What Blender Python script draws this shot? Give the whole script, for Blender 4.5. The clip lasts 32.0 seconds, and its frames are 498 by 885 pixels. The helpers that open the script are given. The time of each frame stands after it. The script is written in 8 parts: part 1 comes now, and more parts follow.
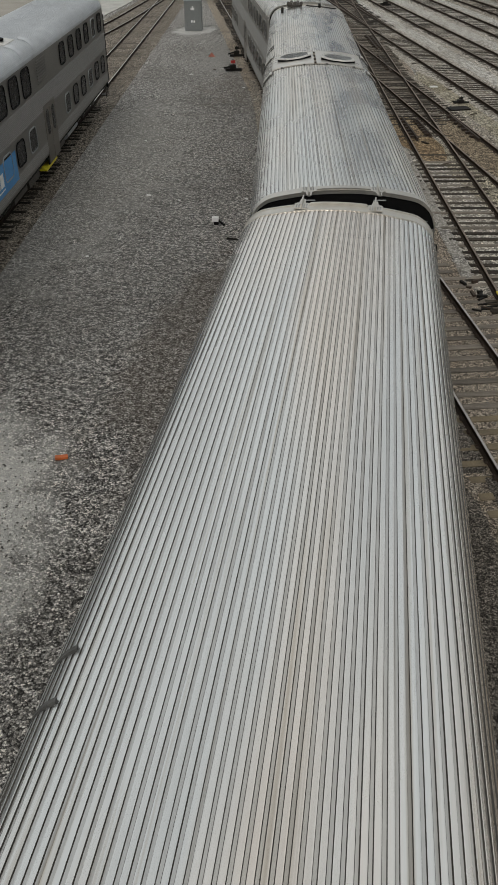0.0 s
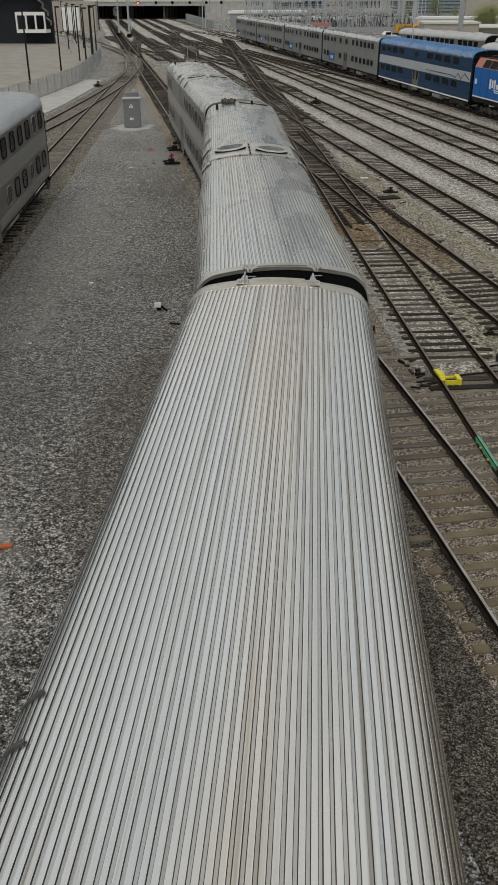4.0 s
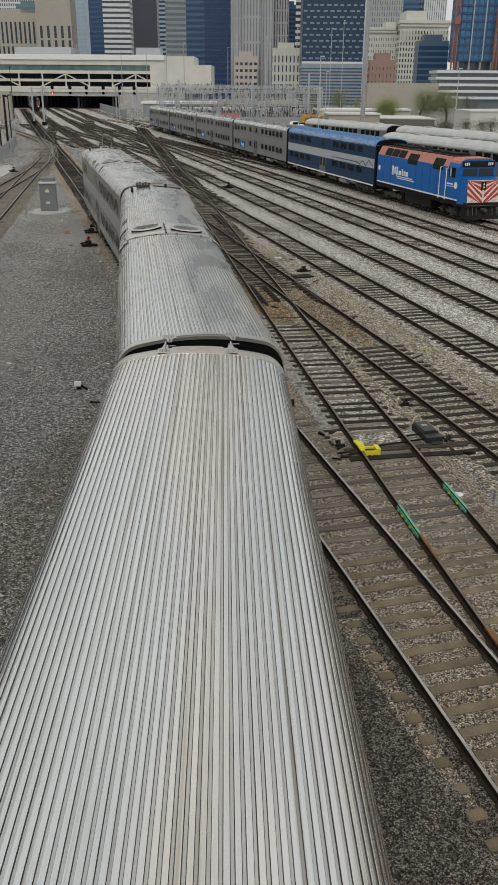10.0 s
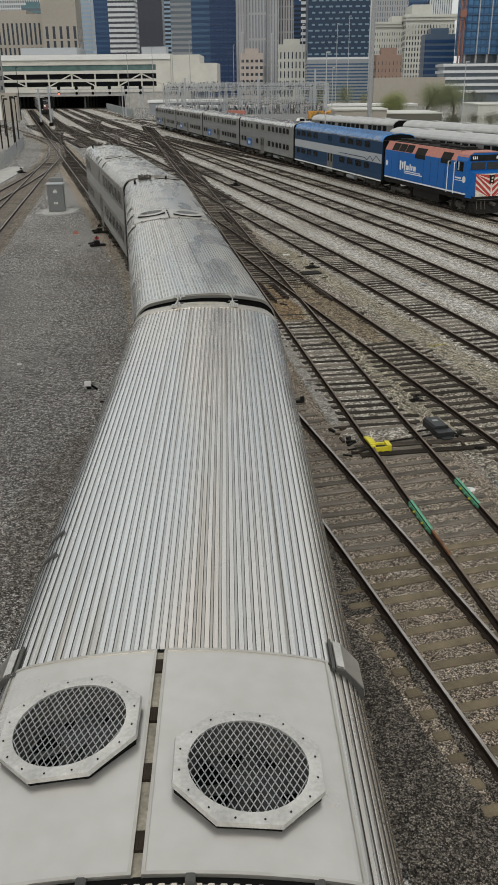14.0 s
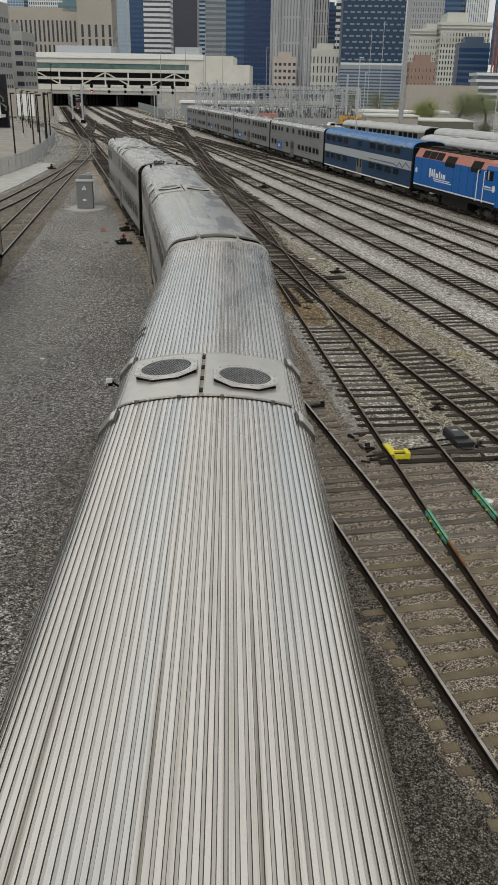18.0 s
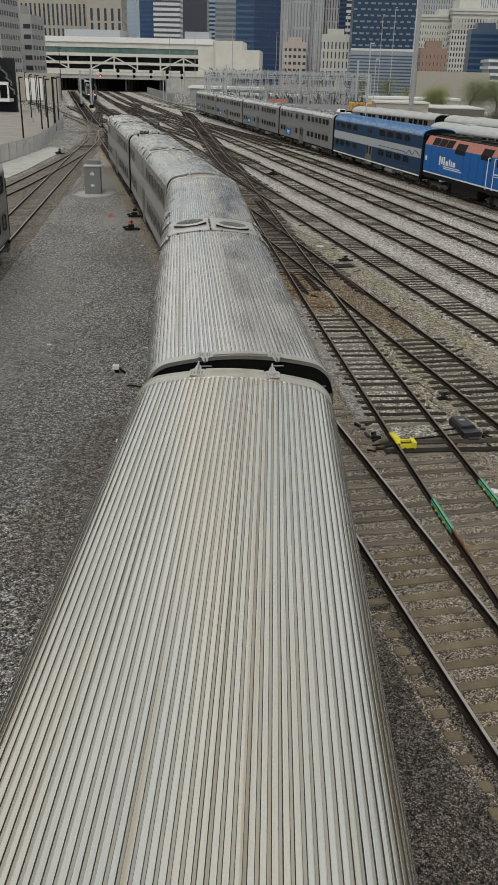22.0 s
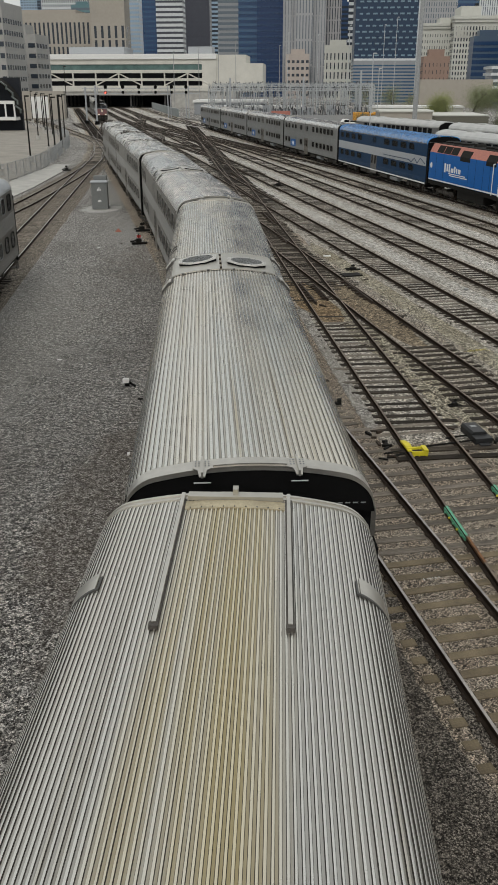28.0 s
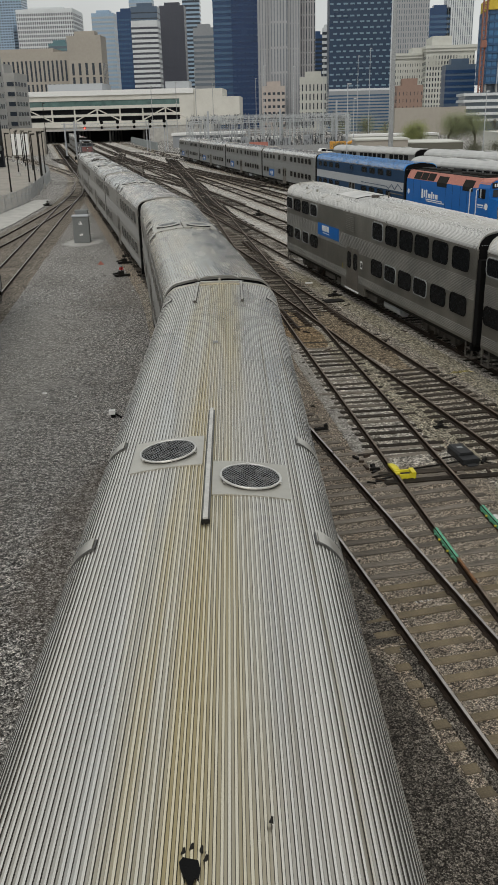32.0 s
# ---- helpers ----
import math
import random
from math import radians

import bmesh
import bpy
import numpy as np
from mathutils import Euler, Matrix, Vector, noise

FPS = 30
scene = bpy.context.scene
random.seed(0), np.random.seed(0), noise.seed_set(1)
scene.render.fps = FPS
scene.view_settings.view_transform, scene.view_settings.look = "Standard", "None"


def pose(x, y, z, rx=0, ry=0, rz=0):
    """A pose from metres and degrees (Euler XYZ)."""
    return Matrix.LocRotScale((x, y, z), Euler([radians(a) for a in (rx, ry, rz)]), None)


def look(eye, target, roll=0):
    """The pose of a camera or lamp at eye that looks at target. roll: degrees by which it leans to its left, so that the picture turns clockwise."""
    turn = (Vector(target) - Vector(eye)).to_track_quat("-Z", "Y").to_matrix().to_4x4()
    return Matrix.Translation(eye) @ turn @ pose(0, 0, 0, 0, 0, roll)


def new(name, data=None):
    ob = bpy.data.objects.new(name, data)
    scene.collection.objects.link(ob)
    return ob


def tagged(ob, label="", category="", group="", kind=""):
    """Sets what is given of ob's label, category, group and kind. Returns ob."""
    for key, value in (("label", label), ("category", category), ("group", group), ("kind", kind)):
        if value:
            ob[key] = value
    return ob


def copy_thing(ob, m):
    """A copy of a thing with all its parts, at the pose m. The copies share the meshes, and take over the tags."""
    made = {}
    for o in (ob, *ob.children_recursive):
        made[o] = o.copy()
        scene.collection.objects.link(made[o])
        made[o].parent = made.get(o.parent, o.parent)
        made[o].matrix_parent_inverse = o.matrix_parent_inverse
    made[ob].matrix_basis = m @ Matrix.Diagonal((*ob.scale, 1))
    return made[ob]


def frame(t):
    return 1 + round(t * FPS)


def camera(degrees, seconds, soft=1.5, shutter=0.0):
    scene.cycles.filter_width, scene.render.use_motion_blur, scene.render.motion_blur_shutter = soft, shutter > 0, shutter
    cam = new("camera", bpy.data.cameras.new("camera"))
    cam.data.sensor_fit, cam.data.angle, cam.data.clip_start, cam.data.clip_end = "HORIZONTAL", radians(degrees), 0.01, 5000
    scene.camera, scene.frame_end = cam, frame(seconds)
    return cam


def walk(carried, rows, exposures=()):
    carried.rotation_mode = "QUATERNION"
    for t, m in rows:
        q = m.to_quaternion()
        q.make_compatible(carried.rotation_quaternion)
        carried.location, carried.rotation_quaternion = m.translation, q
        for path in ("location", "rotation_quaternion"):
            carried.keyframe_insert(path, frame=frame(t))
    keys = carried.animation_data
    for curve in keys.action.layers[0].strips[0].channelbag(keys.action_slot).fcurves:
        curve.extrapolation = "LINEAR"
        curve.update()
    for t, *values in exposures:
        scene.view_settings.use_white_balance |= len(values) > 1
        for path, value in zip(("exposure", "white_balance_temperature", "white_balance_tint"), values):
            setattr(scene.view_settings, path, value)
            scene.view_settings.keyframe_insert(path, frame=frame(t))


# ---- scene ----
cam = camera(33.11, 32.0, soft=1.6)
EYE = (0.0, 0.0, 9.18)
# seconds, tilt, lean and turn of the hand-held camera on the bridge's parapet
TURNS = [
    (0, 56.30, 0.56, 10.04),
    (0.5, 56.54, 0.89, 9.70),
    (1, 56.73, 0.70, 9.75),
    (1.5, 56.28, 0.63, 9.60),
    (2, 56.07, 0.77, 9.40),
    (2.5, 56.55, 0.88, 9.02),
    (3, 59.32, 0.57, 7.16),
    (3.5, 61.52, 0.49, 6.59),
    (4, 61.81, 0.18, 6.04),
    (4.5, 62.17, -2.25, 1.43),
    (6.5, 66.74, -0.53, 0.20),
    (7, 66.86, -0.43, 0.17),
    (7.5, 66.93, -0.09, 0.06),
    (8, 66.79, 0.07, 0.11),
    (8.5, 66.89, -0.17, -0.11),
    (9, 67.06, -0.04, -0.02),
    (9.5, 66.95, -0.15, 0.22),
    (10, 66.95, -0.38, 0.52),
    (10.5, 66.36, -0.53, 0.97),
    (11, 64.17, -0.26, 1.48),
    (11.5, 65.21, 0.28, 1.59),
    (12, 65.61, 0.43, 1.36),
    (12.5, 66.25, 0.38, 1.12),
    (13, 66.51, 0.50, 0.98),
    (13.5, 66.77, 0.52, 0.86),
    (14, 66.79, 0.56, 0.90),
    (14.5, 66.76, 0.52, 1.11),
    (16.5, 66.90, -0.40, 2.30),
    (17, 66.98, -0.48, 2.46),
    (17.5, 66.98, -0.58, 2.61),
    (18, 66.94, -0.95, 2.92),
    (18.5, 66.22, -1.45, 3.25),
    (19, 66.15, -1.89, 3.53),
    (19.5, 66.08, -2.12, 3.71),
    (20, 66.01, -2.22, 3.83),
    (20.5, 66.01, -2.06, 3.74),
    (21, 66.05, -1.83, 3.65),
    (21.5, 66.08, -1.51, 3.55),
    (22, 66.09, -1.29, 3.52),
    (22.5, 66.15, -1.08, 3.53),
    (23, 66.16, -0.99, 3.59),
    (23.5, 66.20, -0.78, 3.63),
    (24, 66.21, -0.62, 3.74),
    (24.5, 66.24, -0.62, 3.86),
    (25, 66.25, -0.60, 3.96),
    (25.5, 66.29, -0.65, 4.08),
    (27.5, 66.73, -0.90, 4.38),
    (28, 66.83, 0.08, 3.75),
    (28.5, 66.92, 0.14, 2.29),
    (29, 66.81, 0.53, 2.11),
    (29.5, 66.82, 0.68, 2.13),
    (30, 66.82, 0.82, 2.16),
    (30.5, 66.77, 0.90, 2.19),
    (31, 66.82, 1.03, 2.28),
    (31.5, 67.04, 1.24, 2.32),
    (32, 68.70, 1.36, 2.31),
]
walk(cam, [(t, pose(*EYE, rx, ry, rz)) for t, rx, ry, rz in TURNS],
     exposures=[(0.0, -0.16), (2.5, -0.22), (4.5, -0.15), (6.5, -0.02), (32.0, -0.02)])

# ---- light: overcast day ----
SUN_EL, SUN_AZ = 48.0, 192.0
world = bpy.data.worlds.new("overcast_sky")
scene.world = world
world.use_nodes = True
wn, wl = world.node_tree.nodes, world.node_tree.links
wbg = wn["Background"]
sky = wn.new("ShaderNodeTexSky")
sky.sky_type = "NISHITA"
sky.sun_disc = False
sky.sun_elevation, sky.sun_rotation = radians(SUN_EL), radians(SUN_AZ)
sky.dust_density, sky.air_density = 4.0, 1.0
cloud = wn.new("ShaderNodeMixRGB")
cloud.inputs[0].default_value = 0.86
cloud.inputs[2].default_value = (7.85, 8.0, 7.8, 1)
wl.new(sky.outputs[0], cloud.inputs[1])
# soft banks of cloud
wtc, wno, wmr, wsc = wn.new("ShaderNodeTexCoord"), wn.new("ShaderNodeTexNoise"), wn.new("ShaderNodeMapRange"), wn.new("ShaderNodeVectorMath")
wno.inputs["Scale"].default_value, wno.inputs["Detail"].default_value = 2.2, 4.0
wmr.inputs["From Min"].default_value, wmr.inputs["From Max"].default_value = 0.3, 0.7
wmr.inputs["To Min"].default_value, wmr.inputs["To Max"].default_value = 0.72, 1.28
wsc.operation = "SCALE"
wl.new(wtc.outputs["Generated"], wno.inputs["Vector"])
wl.new(wno.outputs["Fac"], wmr.inputs["Value"])
wl.new(cloud.outputs[0], wsc.inputs[0])
wl.new(wmr.outputs[0], wsc.inputs["Scale"])
wl.new(wsc.outputs[0], wbg.inputs[0])
wbg.inputs[1].default_value = 0.1
sun_data = bpy.data.lights.new("sun", "SUN")
sun_data.energy, sun_data.angle, sun_data.color = 0.9, radians(25), (1.0, 0.97, 0.92)
sun = new("sun", sun_data)
sun.matrix_world = look((0, 0, 60), (-math.sin(radians(SUN_AZ)) * 40, -math.cos(radians(SUN_AZ)) * 40, 60 - 40 * math.tan(radians(SUN_EL))))

# ---- materials ----


def mat(name, col, rough=0.7, metal=0.0, var=0.25, scale=8.0, fine=60.0, bump=0.15, tint=None, per=0.0, island=0.0, stretch=(1, 1, 1), coords="Object", spec=0.5):
    """A surface with grain at two scales; tint: the colour of stains; per: change from object to object."""
    m = bpy.data.materials.new(name)
    m.use_nodes = True
    n, l = m.node_tree.nodes, m.node_tree.links
    b = n["Principled BSDF"]
    b.inputs["Metallic"].default_value = metal
    b.inputs["Specular IOR Level"].default_value = spec
    tc = n.new("ShaderNodeTexCoord")
    mp = n.new("ShaderNodeMapping")
    mp.inputs["Scale"].default_value = stretch
    l.new(tc.outputs[coords], mp.inputs[0])
    big, small = n.new("ShaderNodeTexNoise"), n.new("ShaderNodeTexNoise")
    big.inputs["Scale"].default_value, big.inputs["Detail"].default_value = scale, 5.0
    small.inputs["Scale"].default_value, small.inputs["Detail"].default_value = fine, 3.0
    l.new(mp.outputs[0], big.inputs["Vector"])
    l.new(mp.outputs[0], small.inputs["Vector"])
    ramp = n.new("ShaderNodeValToRGB")
    ramp.color_ramp.elements[0].position, ramp.color_ramp.elements[1].position = 0.32, 0.68
    dark = [c * (1 - var) for c in col]
    if tint:
        dark = [c * (1 - var) + k * var for c, k in zip(col, tint)]
    ramp.color_ramp.elements[0].color = (*dark, 1)
    ramp.color_ramp.elements[1].color = (*[min(1, c * (1 + var * 0.4)) for c in col], 1)
    l.new(big.outputs["Fac"], ramp.inputs[0])
    mul = n.new("ShaderNodeMixRGB")
    mul.blend_type = "OVERLAY"
    mul.inputs[0].default_value = min(1.0, var * 1.4)
    l.new(ramp.outputs[0], mul.inputs[1])
    l.new(small.outputs["Fac"], mul.inputs[2])
    last = mul.outputs[0]
    if per or island:
        src = n.new("ShaderNodeObjectInfo" if per else "ShaderNodeNewGeometry")
        mr = n.new("ShaderNodeMapRange")
        k = per or island
        mr.inputs["To Min"].default_value, mr.inputs["To Max"].default_value = 1 - k, 1 + k
        l.new(src.outputs["Random" if per else "Random Per Island"], mr.inputs["Value"])
        sc = n.new("ShaderNodeVectorMath")
        sc.operation = "SCALE"
        l.new(last, sc.inputs[0])
        l.new(mr.outputs[0], sc.inputs["Scale"])
        last = sc.outputs[0]
    l.new(last, b.inputs["Base Color"])
    rr = n.new("ShaderNodeMapRange")
    rr.inputs["To Min"].default_value, rr.inputs["To Max"].default_value = max(0.03, rough - 0.12), min(1, rough + 0.12)
    l.new(big.outputs["Fac"], rr.inputs["Value"])
    l.new(rr.outputs[0], b.inputs["Roughness"])
    if bump:
        bp = n.new("ShaderNodeBump")
        bp.inputs["Strength"].default_value, bp.inputs["Distance"].default_value = bump, 0.02
        l.new(small.outputs["Fac"], bp.inputs["Height"])
        l.new(bp.outputs[0], b.inputs["Normal"])
    return m


def gravel_mat(name, light, dark, stone=0.055, stain=(0.09, 0.075, 0.055), patch=0.35, deep=0.22, hollow=0.55):
    """Crushed stone: cells of many greys, shade painted into joints and hollows, and broad oily patches."""
    m = bpy.data.materials.new(name)
    m.use_nodes = True
    n, l = m.node_tree.nodes, m.node_tree.links
    b = n["Principled BSDF"]
    b.inputs["Roughness"].default_value = 0.95
    b.inputs["Specular IOR Level"].default_value = 0.25
    tc = n.new("ShaderNodeTexCoord")
    # stones of uneven outline: the cells' grid is bent by a finer noise
    wob, bend, vor, fin = n.new("ShaderNodeTexNoise"), n.new("ShaderNodeVectorMath"), n.new("ShaderNodeTexVoronoi"), n.new("ShaderNodeTexNoise")
    wob.inputs["Scale"].default_value, wob.inputs["Detail"].default_value = 1.1 / stone, 2.0
    bend.operation = "MULTIPLY_ADD"
    bend.inputs[1].default_value = (stone * 1.3, stone * 1.3, stone * 1.3)
    l.new(tc.outputs["Object"], wob.inputs["Vector"])
    l.new(wob.outputs["Color"], bend.inputs[0])
    l.new(tc.outputs["Object"], bend.inputs[2])
    vor.inputs["Scale"].default_value = 1 / stone
    l.new(bend.outputs[0], vor.inputs["Vector"])
    fin.inputs["Scale"].default_value, fin.inputs["Detail"].default_value = 2.6 / stone, 3.0
    big, mid = n.new("ShaderNodeTexNoise"), n.new("ShaderNodeTexNoise")
    big.inputs["Scale"].default_value, big.inputs["Detail"].default_value = 0.13, 6.0
    mid.inputs["Scale"].default_value, mid.inputs["Detail"].default_value = 1.6, 6.0
    for q in (fin, big, mid):
        l.new(tc.outputs["Object"], q.inputs["Vector"])
    ramp = n.new("ShaderNodeValToRGB")
    e = ramp.color_ramp.elements
    e[0].position, e[0].color = 0.28, (*dark, 1)
    e[1].position, e[1].color = 0.9, (*light, 1)
    sep, both = n.new("ShaderNodeSeparateColor"), n.new("ShaderNodeMath")
    both.operation = "MULTIPLY_ADD"
    both.inputs[1].default_value = 0.8
    half = n.new("ShaderNodeMapRange")
    half.inputs["From Min"].default_value, half.inputs["From Max"].default_value = 0.3, 0.7
    half.inputs["To Max"].default_value = 0.3
    l.new(fin.outputs["Fac"], half.inputs["Value"])
    l.new(vor.outputs["Color"], sep.inputs[0])
    l.new(sep.outputs[0], both.inputs[0])
    l.new(half.outputs[0], both.inputs[2])
    l.new(both.outputs[0], ramp.inputs[0])
    stains = n.new("ShaderNodeMixRGB")
    sr = n.new("ShaderNodeMapRange")
    sr.inputs["From Min"].default_value, sr.inputs["From Max"].default_value = 0.47, 0.72
    sr.inputs["To Max"].default_value = patch
    l.new(big.outputs["Fac"], sr.inputs["Value"])
    l.new(sr.outputs[0], stains.inputs[0])
    l.new(ramp.outputs[0], stains.inputs[1])
    stains.inputs[2].default_value = (*stain, 1)
    vary = n.new("ShaderNodeMixRGB")
    vary.blend_type = "OVERLAY"
    vary.inputs[0].default_value = 0.55
    l.new(stains.outputs[0], vary.inputs[1])
    l.new(mid.outputs["Fac"], vary.inputs[2])
    # the colour darkens towards each stone's edge, as shade in the joints
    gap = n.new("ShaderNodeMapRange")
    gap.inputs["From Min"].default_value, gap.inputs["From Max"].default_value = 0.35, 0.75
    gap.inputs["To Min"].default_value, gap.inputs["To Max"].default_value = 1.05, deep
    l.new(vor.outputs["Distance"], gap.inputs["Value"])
    # hollows between clumps of stones, their shade multiplied into the colour
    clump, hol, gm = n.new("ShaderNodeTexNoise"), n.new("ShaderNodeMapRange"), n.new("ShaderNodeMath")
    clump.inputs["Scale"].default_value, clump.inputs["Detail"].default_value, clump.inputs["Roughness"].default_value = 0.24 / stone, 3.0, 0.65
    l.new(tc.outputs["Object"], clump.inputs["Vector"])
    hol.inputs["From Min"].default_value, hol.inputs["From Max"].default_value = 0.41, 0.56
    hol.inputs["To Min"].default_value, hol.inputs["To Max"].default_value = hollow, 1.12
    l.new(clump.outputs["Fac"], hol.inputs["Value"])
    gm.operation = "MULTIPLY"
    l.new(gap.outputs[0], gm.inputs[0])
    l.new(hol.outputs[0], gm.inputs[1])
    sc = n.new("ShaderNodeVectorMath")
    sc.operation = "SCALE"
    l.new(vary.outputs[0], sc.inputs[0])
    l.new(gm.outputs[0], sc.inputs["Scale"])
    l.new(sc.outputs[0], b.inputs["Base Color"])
    bp = n.new("ShaderNodeBump")
    bp.inputs["Strength"].default_value, bp.inputs["Distance"].default_value, bp.invert = 1.0, 0.03, True
    l.new(vor.outputs["Distance"], bp.inputs["Height"])
    bp2 = n.new("ShaderNodeBump")
    bp2.inputs["Strength"].default_value, bp2.inputs["Distance"].default_value = 0.6, 0.12
    l.new(mid.outputs["Fac"], bp2.inputs["Height"])
    l.new(bp.outputs[0], bp2.inputs["Normal"])
    l.new(bp2.outputs[0], b.inputs["Normal"])
    return m


def stain_patch(m, cx, cy, rx, ry, colour, amount, ragged=0.9, seed=0.0):
    """A ragged field of another tint, worn or spilt into the ground."""
    n, l = m.node_tree.nodes, m.node_tree.links
    b = n["Principled BSDF"]
    src = b.inputs["Base Color"].links[0].from_socket
    tc, mp, ln, no, sm, rg, mix = (n.new("ShaderNode" + k) for k in ("TexCoord", "Mapping", "VectorMath", "TexNoise", "Math", "MapRange", "MixRGB"))
    mp.vector_type = "TEXTURE"
    mp.inputs["Location"].default_value, mp.inputs["Scale"].default_value = (cx, cy, 0), (rx, ry, 1)
    l.new(tc.outputs["Object"], mp.inputs[0])
    ln.operation = "LENGTH"
    l.new(mp.outputs[0], ln.inputs[0])
    no.noise_dimensions = "4D"
    no.inputs["W"].default_value = seed
    no.inputs["Scale"].default_value, no.inputs["Detail"].default_value = 1.1, 8.0
    l.new(tc.outputs["Object"], no.inputs["Vector"])
    sm.operation, sm.inputs[1].default_value = "MULTIPLY_ADD", ragged * 2
    l.new(no.outputs["Fac"], sm.inputs[0])
    l.new(ln.outputs["Value"], sm.inputs[2])
    rg.inputs["From Min"].default_value, rg.inputs["From Max"].default_value = 0.8 + ragged, 1.15 + ragged
    rg.inputs["To Min"].default_value, rg.inputs["To Max"].default_value = amount, 0.0
    l.new(sm.outputs[0], rg.inputs["Value"])
    l.new(rg.outputs[0], mix.inputs[0])
    l.new(src, mix.inputs[1])
    mul = n.new("ShaderNodeMixRGB")
    mul.inputs[0].default_value = 0.65
    l.new(src, mul.inputs[1])
    mul.inputs[2].default_value = (*colour, 1)
    l.new(mul.outputs[0], mix.inputs[2])
    l.new(mix.outputs[0], b.inputs["Base Color"])


def roof_steel(name, warm, cool, rough, metal, dirt):
    """Brushed roof steel: broad warm and cool fields, streaks that run along the ribs, dull and bright sheets, run-off dirt."""
    m = bpy.data.materials.new(name)
    m.use_nodes = True
    n, l = m.node_tree.nodes, m.node_tree.links
    b = n["Principled BSDF"]
    b.inputs["Metallic"].default_value = metal
    tc, oi, ad = n.new("ShaderNodeTexCoord"), n.new("ShaderNodeObjectInfo"), n.new("ShaderNodeVectorMath")
    k = n.new("ShaderNodeMath")
    k.operation, k.inputs[1].default_value = "MULTIPLY", 37.0
    l.new(oi.outputs["Random"], k.inputs[0])
    ad.operation = "ADD"
    l.new(tc.outputs["Object"], ad.inputs[0])
    l.new(k.outputs[0], ad.inputs[1])

    def field(sx, sy, detail=4.0):
        mp, no = n.new("ShaderNodeMapping"), n.new("ShaderNodeTexNoise")
        mp.inputs["Scale"].default_value = (sx, sy, 0.3)
        no.inputs["Scale"].default_value, no.inputs["Detail"].default_value = 1.0, detail
        l.new(ad.outputs[0], mp.inputs[0])
        l.new(mp.outputs[0], no.inputs["Vector"])
        return no.outputs["Fac"]

    def ranged(src, a, c, lo, hi):
        r = n.new("ShaderNodeMapRange")
        for q, v in (("From Min", a), ("From Max", c), ("To Min", lo), ("To Max", hi)):
            r.inputs[q].default_value = v
        l.new(src, r.inputs["Value"])
        return r.outputs[0]

    def mixed(kind, fac, a, c):
        x = n.new("ShaderNodeMixRGB")
        x.blend_type = kind
        for i, v in enumerate((fac, a, c)):
            if isinstance(v, (float, int)):
                x.inputs[i].default_value = v
            elif isinstance(v, tuple):
                x.inputs[i].default_value = (*v, 1)
            else:
                l.new(v, x.inputs[i])
        return x.outputs[0]
    broad, streak, sheet, specks = field(1.1, 0.09, 3.0), field(13.0, 0.10, 3.0), field(1.6, 0.45, 2.0), field(60.0, 9.0, 2.0)
    col = mixed("MIX", ranged(broad, 0.4, 0.6, 0.0, 1.0), warm, cool)
    col = mixed("MIX", ranged(streak, 0.56, 0.72, 0.0, 0.75), col, dirt)
    col = mixed("OVERLAY", 0.1, col, specks)
    grey = n.new("ShaderNodeVectorMath")
    grey.operation = "SCALE"
    l.new(col, grey.inputs[0])
    l.new(ranged(sheet, 0.36, 0.64, 0.96, 1.04), grey.inputs["Scale"])
    l.new(grey.outputs[0], b.inputs["Base Color"])
    l.new(ranged(sheet, 0.35, 0.65, rough - 0.04, rough + 0.07), b.inputs["Roughness"])
    bp = n.new("ShaderNodeBump")
    bp.inputs["Strength"].default_value, bp.inputs["Distance"].default_value = 0.03, 0.02
    l.new(sheet, bp.inputs["Height"])
    l.new(bp.outputs[0], b.inputs["Normal"])
    return m


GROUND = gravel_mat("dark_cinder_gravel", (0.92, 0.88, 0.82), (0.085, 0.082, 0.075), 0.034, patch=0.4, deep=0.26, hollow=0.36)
stain_patch(GROUND, -7.95, 8.6, 2.7, 5.2, (0.62, 0.61, 0.57), 1.0, 0.45, 1.0)
stain_patch(GROUND, -4.6, 17.5, 1.3, 5.5, (0.10, 0.078, 0.058), 0.6, 0.9, 2.0)
stain_patch(GROUND, -7.6, 23.0, 2.2, 9.0, (0.185, 0.185, 0.18), 0.3, 0.9, 11.0)
stain_patch(GROUND, -8.0, 50.0, 3.0, 7.0, (0.13, 0.105, 0.08), 0.45, 0.9, 12.0)
stain_patch(GROUND, -10.5, 60.0, 3.0, 9.0, (0.34, 0.33, 0.31), 0.55, 0.9, 3.0)
stain_patch(GROUND, -13.5, 29.0, 5.0, 15.0, (0.36, 0.35, 0.325), 0.5, 0.8, 4.0)
stain_patch(GROUND, 4.5, 34.0, 5.0, 14.0, (0.50, 0.465, 0.40), 0.6, 0.8, 9.0)
stain_patch(GROUND, -16.4, 68.2, 1.5, 2.2, (0.62, 0.61, 0.58), 1.0, 0.4, 7.0)
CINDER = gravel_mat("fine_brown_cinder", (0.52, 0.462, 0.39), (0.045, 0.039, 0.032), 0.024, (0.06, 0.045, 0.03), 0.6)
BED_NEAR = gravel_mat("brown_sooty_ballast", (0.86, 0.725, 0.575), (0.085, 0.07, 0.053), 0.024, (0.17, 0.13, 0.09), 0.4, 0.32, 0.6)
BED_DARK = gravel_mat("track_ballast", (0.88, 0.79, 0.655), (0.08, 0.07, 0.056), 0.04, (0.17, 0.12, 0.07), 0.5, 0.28)
